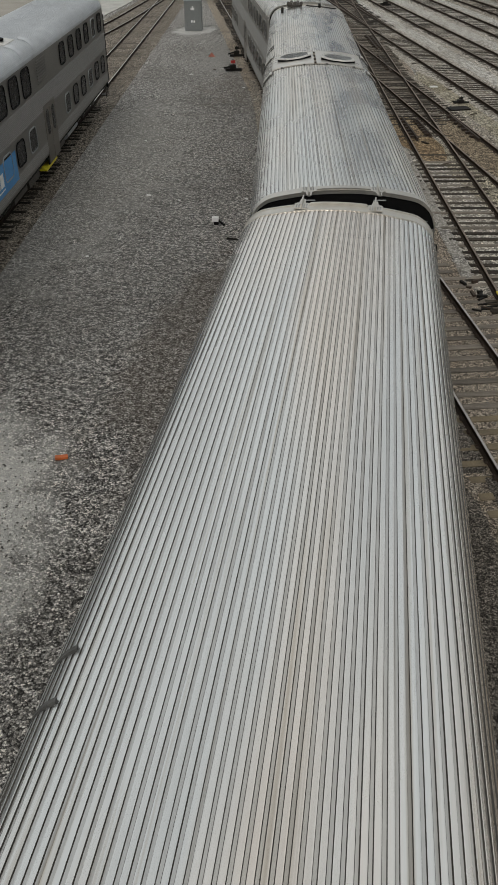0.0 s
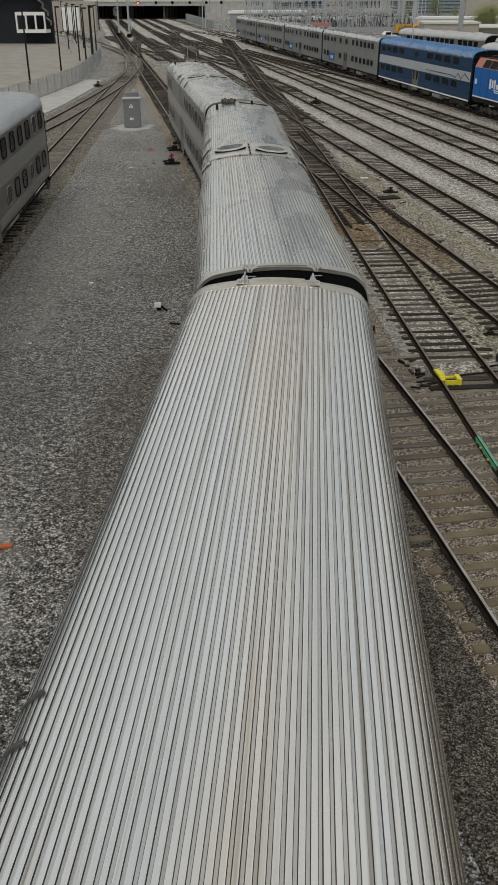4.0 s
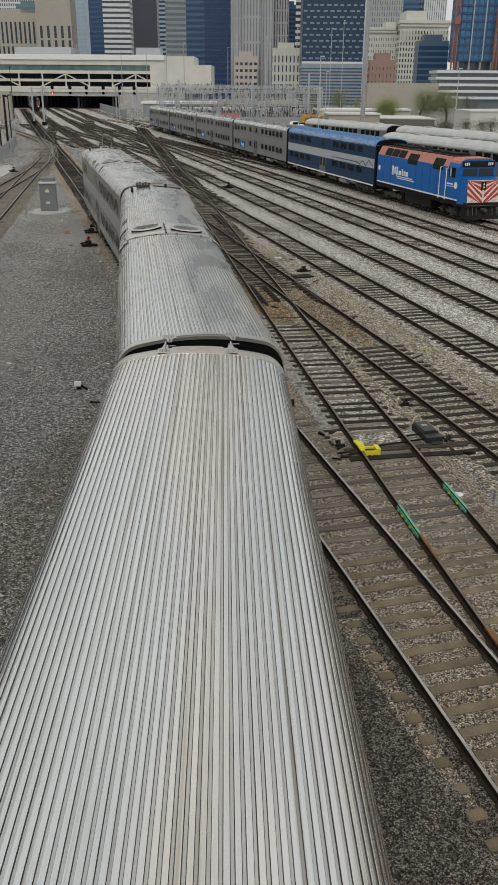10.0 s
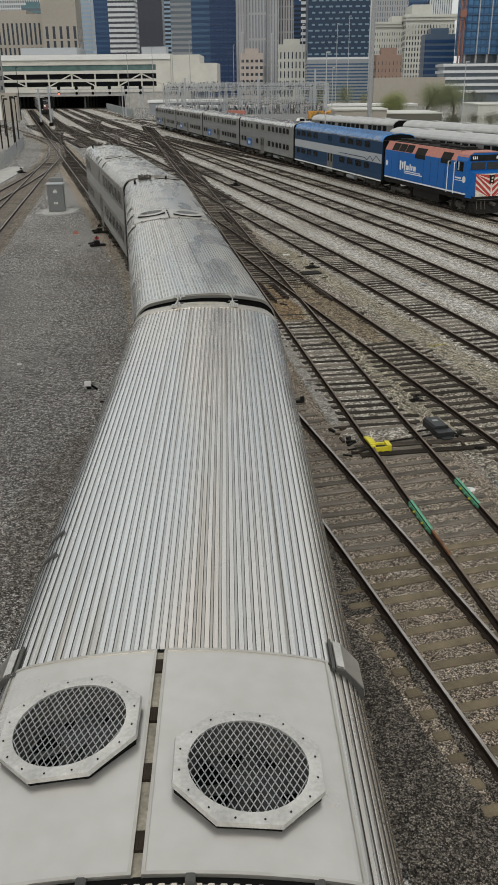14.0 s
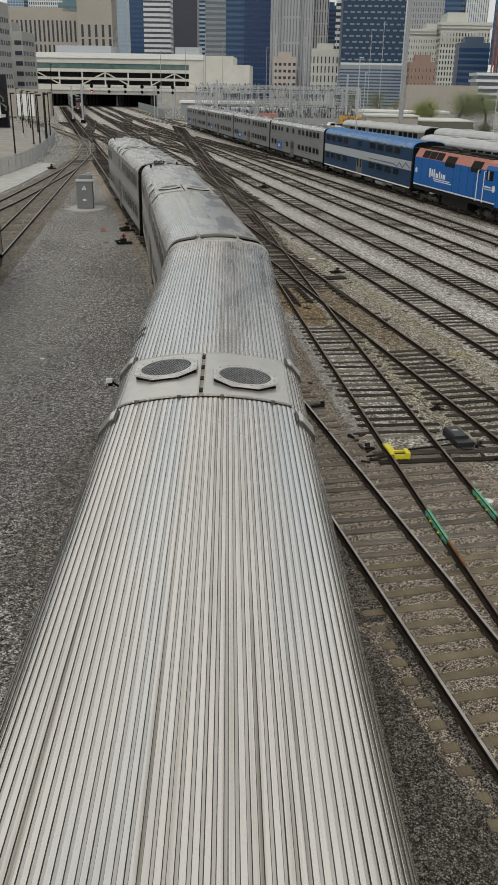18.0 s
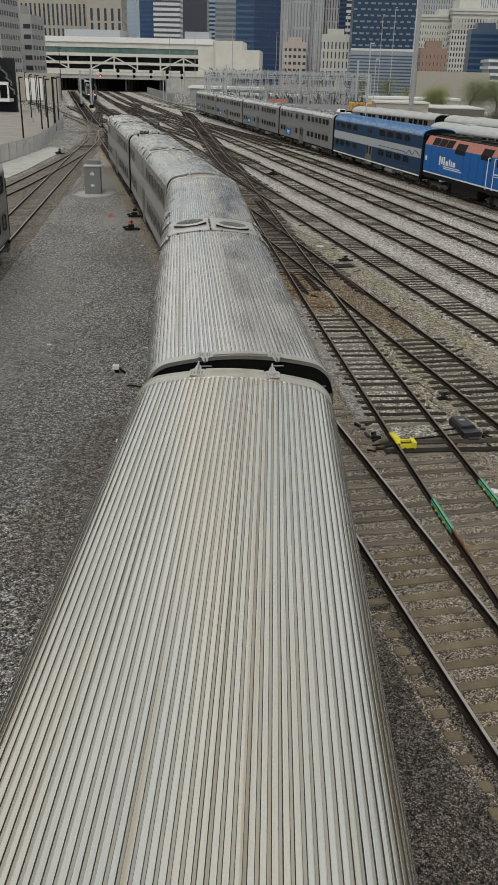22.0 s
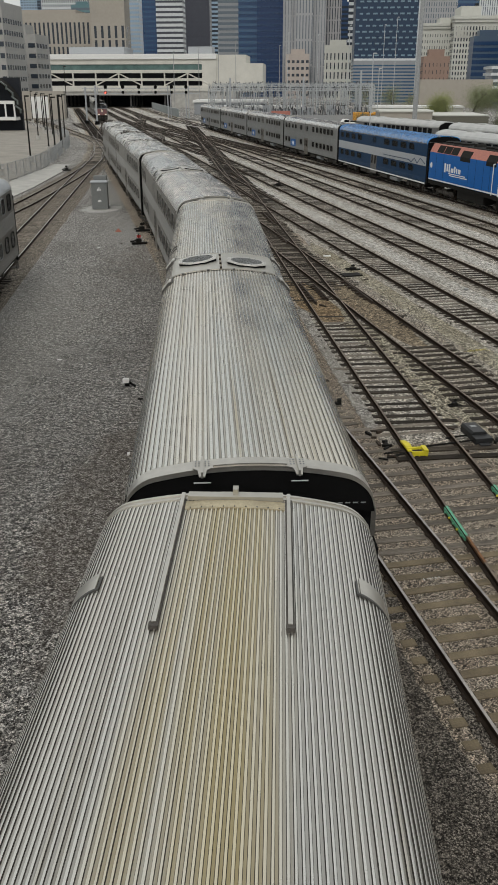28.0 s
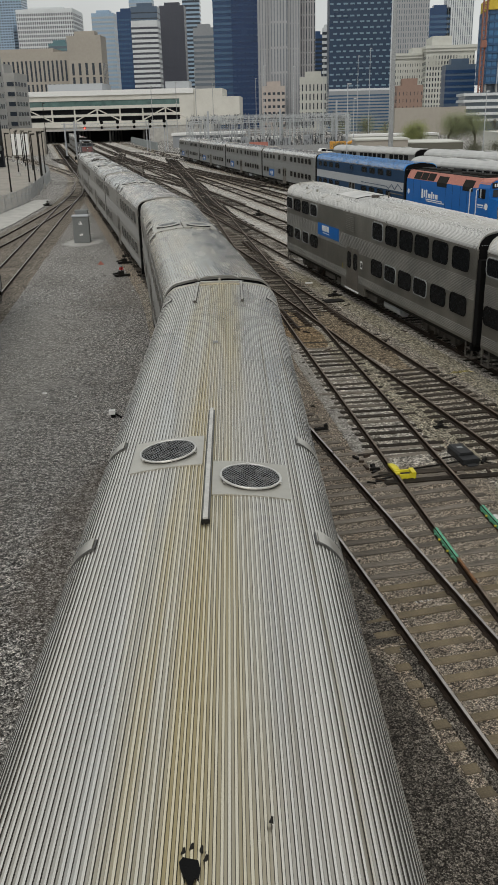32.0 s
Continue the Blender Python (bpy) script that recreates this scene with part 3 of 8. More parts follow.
def gap_bc(s):
    """How far the ladder track has left the straight track, at s metres along the latter."""
    return float(np.interp(B.at(s).y, [k for k, v in LADDER], [v for k, v in LADDER]))


shoulder(B, 4.0, 13.6, -1.06, -0.80, 0.05, CINDER, 1.0)
shoulder(B, 13.3, 21.5, -1.75, -0.80, 0.048, CINDER, 2.0)
shoulder(B, 4.0, 13.6, -2.7, -1.33, 0.035, CINDER, 3.0)
track("track_curve", TRACK_A, 40, TRACK_A.where_y(50), BED_DARK, (0, 0), 0.003, "curving track under the silver train", width=1.7)
track("track_main", B, 0, 430, BED_NEAR, (20, 95), 0.0, "worn main track with brown timber ties", longer=lambda s: gap_bc(s) if -6 < B.at(s).y < 22.5 else 0,
      tan=lambda s: 6.5 < B.at(s).y < 15.6, width=1.8, plates=(5, 40))
track("track_ladder", C, 0, C.l[-1] - 1, None, (28, 95), 0.006, "ladder track crossing the yard on weathered ties", shine=False, width=1.45, skip=lambda s: C.at(s).y < 22.5, plates=(10, 52), dark=lambda s: int(s * 5.3) % 4 != 0)
shoulder(C, 22.2, 37.0, -1.45, -0.98, 0.056, GROUND, 4.0)
shoulder(C, 22.6, 33.0, 0.99, 1.45, 0.056, OLIVE, 6.0)
b = bmesh.new()
sweep(b, [C.at(C.where_y(y)) for y in np.arange(-6, 60, 3.0)], 0, [(-1.95, -0.05), (-1.45, 0.014), (1.45, 0.014), (1.95, -0.05)])
solid("ground_ladder_bed", b, BED_NEAR, "brown ballast bed of the ladder track", "ground", kind="structure")
OILY = gravel_mat("oil_dark_ballast", (0.56, 0.49, 0.40), (0.045, 0.038, 0.03), 0.045, (0.10, 0.075, 0.05), 0.5, 0.4)
b = bmesh.new()
rows = []
for y in np.arange(40.5, 150, 3.0):
    p, d = C.at(C.where_y(y)), C.way(C.where_y(y))
    k = 1.35 * min(1.0, (150 - y) / 75) * (1 + 0.25 * noise.noise(Vector((y * 0.3, 2.0, 0.0))))
    nv = Vector((d.y, -d.x, 0))
    rows.append([b.verts.new(p + nv * (u * k - 0.2) + Vector((0, 0, z))) for u, z in ((-1.25, -0.05), (-1, 0.0195), (1, 0.0195), (1.25, -0.05))])
for r0, r1 in zip(rows, rows[1:]):
    for k in range(3):
        b.faces.new((r0[k], r0[k + 1], r1[k + 1], r1[k]))
solid("ground_oil", b, OILY, "oil-darkened ballast through the ladder's switches", "ground", kind="structure")
b = bmesh.new()
sweep(b, [C.at(C.where_y(y)) for y in np.arange(21.6, 39, 2.4)], 0.0, [(-1.5, -0.05), (-1.25, 0.0188), (1.25, 0.0188), (1.5, -0.05)])
solid("ground_pale_ballast", b, BED_MID, "paler fresh ballast along the ladder track", "ground", kind="structure")
track("track_d", D, 0, 440, BED_DARK, (45, 120), 0.009, "rusty siding track on dark ties", width=1.6, shine=False, dark=True, plates=(18, 50))
LIGHTS = [("track_g", [(-40, 9.9), (400, 9.9)]), ("track_h", [(-40, 13.75), (400, 13.75)]),
          ("track_i", [(-40, 17.75), (400, 17.75)]), ("track_j", [(-40, 21.8), (70, 21.8), (130, 20.8), (190, 18.6), (400, 18.4)])]
for k, (nm, c) in enumerate(LIGHTS):
    track(nm, yard_line(c, 0, 396), 0, 400, BED_MID if k < 3 else BED_DARK, (25, 75) if k < 3 else (40, 70), 0.012 + 0.003 * k, "yard track on dark ties in pale ballast", width=1.3, shine=False, dark=lambda s: int(s * 5.3) % 3 != 0)
K_COURSE = [(-40, 33.0), (30, 28.2), (50, 26.6), (64, 26.1), (80, 26.05), (104, 26.0), (400, 26.0)]
K = yard_line(K_COURSE, 0, 396)
track("track_k", K, 0, 400, BED_DARK, (0, 0), 0.03, "yard track under the stabled blue train", width=1.7)
L_LINE = Line(path([(-7.0, -16.0), (-14.3, 30.0), (-17.2, 48.2), (-24.4, 93.3), (-28.5, 119.5), (-31.6, 133), (-34.0, 142)]))
track("track_left", L_LINE, 0, L_LINE.where_y(138), OILY, (60, 125), 0.02, "left siding track on half-buried ties", width=1.5)
N_LINE = Line(path([(-22.5, 30), (-23.0, 64), (-23.9, 80), (-25.4, 98), (-27.2, 112)]))
track("track_branch", N_LINE, 0, N_LINE.where_y(111), OILY, (30, 75), 0.023, "branch track beside the platform", width=1.4)
O_LINE = Line(path([(-27.4, 113), (-29.8, 124), (-32.2, 136), (-37.3, 154), (-47.8, 180), (-64.6, 220), (-85, 262)]))
track("track_curve_left", O_LINE, 0, O_LINE.where_y(260), BED_DARK, (0, 40), 0.026, "track curving away to the left", width=1.4)
for nm, c, y0, y1 in (("crossover_a", [(95, 14), (125, 13.6), (185, 6.6), (215, 6.0)], 95, 215), ("crossover_b", [(120, 22.6), (150, 21), (230, 10.6), (260, 10)], 120, 260),
                      ("crossover_c", [(150, 0.2), (170, 0.6), (215, 4.4), (235, 4.8)], 150, 235), ("crossover_d", [(180, 10), (200, 10.4), (260, 17), (290, 17.6)], 180, 290),
                      ("crossover_g", [(84, 10.2), (96, 11.0), (140, 15.9), (176, 20.0), (190, 20.8)], 84, 190), ("crossover_h", [(112, 6.1), (126, 6.9), (188, 13.3), (204, 13.8)], 112, 204),
                      ("crossover_i", [(140, 4.2), (155, 3.6), (205, -1.9), (222, -2.6)], 140, 222), ("crossover_j", [(130, 17.8), (150, 17.0), (215, 10.4), (235, 9.9)], 130, 235), ("crossover_k", [(92, 26.0), (106, 25.4), (150, 21.4), (170, 20.4)], 92, 170),
                      ("crossover_f", [(30, 0.0), (40, 0.35), (78, 4.9), (98, 6.0)], 30, 98), ("crossover_e", [(70, 10), (90, 10.4), (150, 17.2), (180, 17.7)], 70, 180)):
    ln = yard_line(c, y0, y1)
    track("track_" + nm, ln, 0, ln.l[-1], None, (0, 0), 0.03, "crossover track between yard tracks", shine=False, skip=(lambda s: True) if nm == "crossover_f" else (lambda s: int(s * 7) % 3 == 0))

# ---- rolling stock ----
PALEBLUE = mat("sun_bleached_blue_paint", (0.06, 0.25, 0.52), 0.5, var=0.15, bump=0.02)
HALFW, CROWN = 1.55, 4.81      # half width; height of the roof over the rail


def roof_z(x):
    """The height of a rounded car roof at x across."""
    a = abs(x)
    if a < 1.15:
        return CROWN - 0.13 * (a / 1.15) ** 2
    k = min(1.0, (a - 1.15) / (HALFW - 1.15))
    return CROWN - 0.13 - 0.09 * k - 0.42 * (1 - math.sqrt(max(0.0, 1 - k * k)))


def roof_arc():
    fine = [(x, roof_z(x)) for x in (HALFW * math.sin(a) for a in np.linspace(-math.pi / 2, math.pi / 2, 400))]
    ln = [0.0]
    for p, q in zip(fine, fine[1:]):
        ln.append(ln[-1] + math.hypot(q[0] - p[0], q[1] - p[1]))
    return np.array(ln), np.array([p[0] for p in fine]), np.array([p[1] for p in fine])


ARC = roof_arc()


def on_roof(s, h):
    """A point at length s along the roof's section, h above it."""
    ln, xs_, zs_ = ARC
    x, z = float(np.interp(s, ln, xs_)), float(np.interp(s, ln, zs_))
    dx = float(np.interp(s + 0.01, ln, xs_) - np.interp(s - 0.01, ln, xs_))
    dz = float(np.interp(s + 0.01, ln, zs_) - np.interp(s - 0.01, ln, zs_))
    k = math.hypot(dx, dz) or 1
    return x - dz / k * h, z + dx / k * h


def ribbed(bm, y0, y1, pitch, depth, x0=-HALFW, x1=HALFW, seam=7):
    """One sheet with standing ribs, flanks coloured dark as shade and tapered rib ends; wider dark seams between the
    sheets.
    """
    total = ARC[0][-1]
    n = int(total / pitch)
    p = total / n
    pts = []      # length along the section, height, which surface follows
    rnd = random.Random(n)
    edge = 0.066 if pitch > 0.06 else 0.09
    for i in range(n):
        s = i * p
        v = (0.30 if pitch > 0.06 else 0.44) + rnd.uniform(-0.025, 0.025)
        k = 2 if seam and i % seam == 0 else 1
        e = edge * (1.2 if k == 2 else 1.0) * rnd.uniform(0.8, 1.25)
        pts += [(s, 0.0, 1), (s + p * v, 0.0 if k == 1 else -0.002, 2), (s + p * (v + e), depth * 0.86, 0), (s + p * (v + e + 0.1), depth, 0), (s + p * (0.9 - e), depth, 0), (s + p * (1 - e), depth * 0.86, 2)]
    rows = []
    for y, k in ((y0, 0.0), (y0 + 0.05, 1.0), (y1 - 0.05, 1.0), (y1, 0.0)):
        rows.append([(on_roof(s, h * k), m) for s, h, m in pts])
    keep = [i for i, (q, m) in enumerate(rows[1]) if x0 <= q[0] <= x1]
    vs = [[bm.verts.new((r[i][0][0], y, r[i][0][1])) for i in keep] for r, y in zip(rows, (y0, y0 + 0.05, y1 - 0.05, y1))]
    for a, b in zip(vs, vs[1:]):
        for j in range(len(keep) - 1):
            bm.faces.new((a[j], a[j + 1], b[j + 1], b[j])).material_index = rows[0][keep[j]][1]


def shell(bm, y0, y1, lift, x0, x1, n=40, thick=0.03):
    """A smooth curved sheet laid on the roof."""
    top = []
    for i in range(n + 1):
        x = x0 + (x1 - x0) * i / n
        top.append((x, roof_z(x) + lift))
    prof = top + [(x, z - thick) for x, z in reversed(top)]
    prism(bm, prof, y0, y1)


def holed_shell(bm, y0, y1, lift, x0, x1, cx, cy, r, n=26, m=44, thick=0.035):
    """A curved sheet on the roof with a hole cut for a fan."""
    grid = [[bm.verts.new((x0 + (x1 - x0) * i / n, y0 + (y1 - y0) * j / m, roof_z(x0 + (x1 - x0) * i / n) + lift)) for i in range(n + 1)] for j in range(m + 1)]
    for j in range(m):
        for i in range(n):
            x, y = x0 + (x1 - x0) * (i + 0.5) / n, y0 + (y1 - y0) * (j + 0.5) / m
            if math.hypot(x - cx, y - cy) > r:
                bm.faces.new((grid[j][i], grid[j][i + 1], grid[j + 1][i + 1], grid[j + 1][i]))
    rim = grid[0][:-1] + [row[-1] for row in grid[:-1]] + grid[-1][:0:-1] + [row[0] for row in grid[:0:-1]]
    low = [bm.verts.new((v.co.x, v.co.y, v.co.z - thick)) for v in rim]
    for k in range(len(rim)):
        q = (k + 1) % len(rim)
        bm.faces.new((rim[k], rim[q], low[q], low[k]))


WIRE = mat("dull_guard_wire", (0.13, 0.13, 0.12), 0.5, 0.5, var=0.2, bump=0.0)
GUARDRIM = mat("bright_guard_rim", (0.62, 0.61, 0.58), 0.35, 0.7, var=0.15, bump=0.0)
RING = mat("worn_pale_ring_paint", (0.55, 0.535, 0.50), 0.42, 0.45, var=0.2, scale=4, fine=40, bump=0.03)
DUCT = mat("sooty_duct_steel", (0.15, 0.145, 0.13), 0.6, 0.3, var=0.35, scale=6, bump=0.03)
SOOT = mat("soot_on_fan_blades", (0.032, 0.031, 0.029), 0.6, var=0.3, bump=0.05)


def octagon_fan(t, x, y, side):
    """A roof fan: a raised eight-sided ring, a dark well and a woven wire guard."""
    z = roof_z(x) + 0.035
    slope = math.degrees(math.atan2(roof_z(x + 0.1) - roof_z(x - 0.1), 0.2))
    m = pose(x, y, z, 0, -slope, 0)
    b = bmesh.new()
    n, ro, ri = 8, 0.54, 0.405
    outer = [(ro * math.cos(math.pi / 8 + i * math.pi / 4), ro * math.sin(math.pi / 8 + i * math.pi / 4)) for i in range(8)]
    k = 32
    circ = [(ri * math.cos(i * math.tau / k), ri * math.sin(i * math.tau / k)) for i in range(k)]

    def oct_at(i):
        a = i * math.tau / k
        c = math.cos(((a + math.pi / 8) % (math.pi / 4)) - math.pi / 8)
        r = ro * math.cos(math.pi / 8) / c
        return (r * math.cos(a), r * math.sin(a))
    oo = [oct_at(i) for i in range(k)]
    lo = [b.verts.new((p[0], p[1], 0.03)) for p in oo]
    up = [b.verts.new((p[0] * 0.985, p[1] * 0.985, 0.06)) for p in oo]
    inn = [b.verts.new((p[0], p[1], 0.06)) for p in circ]
    deep = [b.verts.new((p[0], p[1], -0.02)) for p in circ]
    for i in range(k):
        j = (i + 1) % k
        b.faces.new((lo[i], lo[j], up[j], up[i]))
        b.faces.new((up[i], up[j], inn[j], inn[i]))
        b.faces.new((inn[i], inn[j], deep[j], deep[i]))
    ring = part("fan_ring", b, RING, t, "pale eight-sided fan ring", m)
    # added black skirt that paints the shade under the raised ring
    b = bmesh.new()
    lo = [b.verts.new((p[0] * 0.96, p[1] * 0.96, -0.06)) for p in oo]
    up = [b.verts.new((p[0] * 0.96, p[1] * 0.96, 0.031)) for p in oo]
    for i in range(k):
        b.faces.new((lo[i], lo[(i + 1) % k], up[(i + 1) % k], up[i]))
    part("gasket", b, BLACK, ring, "black skirt for the shade under the ring")
    b = bmesh.new()
    rims = [[b.verts.new((r * math.cos(i * math.tau / k), r * math.sin(i * math.tau / k), zz)) for i in range(k)] for r, zz in ((0.404, 0.045), (0.40, -0.1), (0.385, -0.24))]
    for u, v in zip(rims, rims[1:]):
        for i in range(k):
            b.faces.new((u[i], u[(i + 1) % k], v[(i + 1) % k], v[i]))
    part("fan_well", b, DUCT, ring, "sooty round fan duct")
    # black disc paints the shade at the bottom of the duct
    b = bmesh.new()
    rod(b, (0, 0, -0.25), (0, 0, -0.225), 0.384, 28)
    part("well_floor", b, BLACK, ring, "black disc for the shade deep in the fan duct")
    b = bmesh.new()
    rod(b, (0, 0, -0.2), (0, 0, -0.1), 0.1, 14)
    part("fan_hub", b, SOOT, ring, "sooty fan hub")
    b = bmesh.new()
    box(b, 0.08, 0.37, -0.09, 0.09, -0.006, 0.006, pose(0, 0, 0, 28, 0, 0))
    blade = mesh("fan_blade", b, SOOT)
    for i in range(6):
        part("fan_blade", blade, None, ring, m=pose(0, 0, -0.14, 0, 0, i * 60 + 14))
    b = bmesh.new()
    g = 0.043
    for ang in (27, -27):
        ca, sa = math.cos(radians(90 + ang)), math.sin(radians(90 + ang))
        for q in range(-9, 10):
            d = q * g
            h = ri * ri - d * d
            if h <= 0.002:
                continue
            h = math.sqrt(h)
            rod(b, (-sa * d - ca * h, ca * d - sa * h, 0.05 + (0.004 if ang > 0 else 0)), (-sa * d + ca * h, ca * d + sa * h, 0.05 + (0.004 if ang > 0 else 0)), 0.0042, 4)
    tagged(part("wire_guard", b, GREYMETAL, ring, "woven wire fan guard"), kind="stuff")
    b = bmesh.new()
    for i in range(8):
        for da in (-0.2, 0.2):
            a = i * math.pi / 4 + da
            rod(b, (0.465 * math.cos(a), 0.465 * math.sin(a), 0.06), (0.465 * math.cos(a), 0.465 * math.sin(a), 0.066), 0.007, 6)
    tagged(part("bolt_circle", b, DARKMETAL, ring), kind="stuff")


def end_bracket(t, x, y, sign):
    """The riveted fork at a car's end; sign: the way it points."""
    z = roof_z(x) + 0.028
    b = bmesh.new()
    for sx in (-1, 1):
        pts = [(0.012, -0.17), (0.115, -0.17), (0.115, 0.05), (0.055, 0.1), (0.035, 0.28), (0.012, 0.28)]
        lo = [b.verts.new((x + sx * p, y + sign * q, z)) for p, q in pts]
        hi = [b.verts.new((x + sx * p, y + sign * q, z + 0.014)) for p, q in pts]
        b.faces.new(lo)
        b.faces.new(hi)
        for i in range(6):
            b.faces.new((lo[i], lo[(i + 1) % 6], hi[(i + 1) % 6], hi[i]))
    box(b, x - 0.011, x + 0.011, min(y - sign * 0.17, y + sign * 0.3), max(y - sign * 0.17, y + sign * 0.3), z, z + 0.075)
    br = part("end_bracket", b, BAND, t, "riveted pale steel bracket")
    for dx in (-0.078, -0.04, 0.04, 0.078):
        for dy in (-0.13, -0.07, -0.01):
            b = bmesh.new()
            rod(b, (x + dx, y + sign * dy, z + 0.012), (x + dx, y + sign * dy, z + 0.022), 0.011, 6)
            part("rivet", b, GREYMETAL, br)
    b = bmesh.new()
    rod(b, (x - 0.1, y + sign * 0.3, z - 0.06), (x + 0.1, y + sign * 0.3, z - 0.06), 0.009, 5)
    part("pin", b, GREYMETAL, br)


def truck(t, y):
    """A four-wheel truck under a car."""
    tr = bmesh.new()
    for sx in (-1, 1):
        box(tr, sx * 1.0 - 0.07, sx * 1.0 + 0.07, y - 1.75, y + 1.75, 0.38, 0.6)
        for yy in (y - 1.3, y + 1.3):
            box(tr, sx * 1.0 - 0.13, sx * 1.0 + 0.13, yy - 0.2, yy + 0.2, 0.28, 0.66)
        for yy in (y - 0.4, y, y + 0.4):
            rod(tr, (sx * 1.02, yy, 0.3), (sx * 1.02, yy, 0.75), 0.11, 10)
    box(tr, -1.0, 1.0, y - 0.25, y + 0.25, 0.4, 0.75)
    tob = part("truck", tr, TRUCKMETAL, t, "grimy steel truck")
    for yy in (y - 1.3, y + 1.3):
        b = bmesh.new()
        for sx in (-1, 1):
            rod(b, (sx * 0.68, yy, 0.46), (sx * 0.82, yy, 0.46), 0.46, 22)
            rod(b, (sx * 0.66, yy, 0.46), (sx * 0.70, yy, 0.46), 0.49, 22)
        rod(b, (-0.9, yy, 0.46), (0.9, yy, 0.46), 0.08, 8)
        part("wheelset", b, RAIL, tob, "worn steel wheels")


def rounded(w, h, r, n=4):
    out = []
    for cx, cy, a0 in ((w / 2 - r, h / 2 - r, 0), (-w / 2 + r, h / 2 - r, 90), (-w / 2 + r, -h / 2 + r, 180), (w / 2 - r, -h / 2 + r, 270)):
        for i in range(n + 1):
            a = radians(a0 + 90 * i / n)
            out.append((cx + r * math.cos(a), cy + r * math.sin(a)))
    return out


WIN = {}


def window_meshes(w, h, rim=None):
    if (w, h, rim) not in WIN:
        pr = rounded(w, h, 0.17)
        ou = rounded(w + 0.09, h + 0.09, 0.21)
        b = bmesh.new()
        b.faces.new([b.verts.new((0.006, p[0], p[1])) for p in pr])
        gl = mesh("pane", b, GLASSDARK)
        b = bmesh.new()
        lo = [b.verts.new((0.0, p[0], p[1])) for p in ou]
        up = [b.verts.new((0.022, p[0] * 0.985, p[1] * 0.985)) for p in ou]
        inn = [b.verts.new((0.022, p[0], p[1])) for p in pr]
        dp = [b.verts.new((0.004, p[0], p[1])) for p in pr]
        for i in range(len(pr)):
            j = (i + 1) % len(pr)
            b.faces.new((lo[i], lo[j], up[j], up[i]))
            b.faces.new((up[i], up[j], inn[j], inn[i]))
            b.faces.new((inn[i], inn[j], dp[j], dp[i]))
        WIN[(w, h, rim)] = (gl, mesh("window_frame", b, rim or STEEL_SIDE))
    return WIN[(w, h, rim)]


def side_window(t, sx, y, z, w=0.92, h=0.78, rim=None):
    gl, fr = window_meshes(w, h, rim)
    o = part("window", fr, None, t, "dark tinted window in a steel frame", pose(sx * (HALFW + 0.012), y, z, 0, 0, 0 if sx > 0 else 180))
    part("pane", gl, None, o)


def side_wall(t, sx, material):
    """A stainless side with fluted bands between the window rows."""
    prof = [(0.0, 0.92)]

    def flutes(z0, z1):
        n = int((z1 - z0) / 0.055)
        for i in range(n):
            a = z0 + (z1 - z0) * i / n
            s = (z1 - z0) / n
            prof.extend([(0.0, a), (0.012, a + s * 0.25), (0.012, a + s * 0.7), (0.0, a + s * 0.95)])
    flutes(1.0, 1.36)
    prof.append((0.0, 1.38))
    prof.append((0.0, 2.36))
    flutes(2.40, 3.12)
    prof.append((0.0, 3.15))
    prof.append((0.0, 4.18))
    b = bmesh.new()
    full = [(sx * (HALFW + x), z) for x, z in prof] + [(sx * (HALFW - 0.06), 4.18), (sx * (HALFW - 0.06), 0.92)]
    prism(b, full, -CAR / 2 + 0.36, CAR / 2 - 0.36)
    part("side_wall", b, material, t, "fluted stainless steel side")


DULLSTEEL = mat("dull_dark_steel", (0.085, 0.083, 0.078), 0.6, 0.3, var=0.3, bump=0.05)


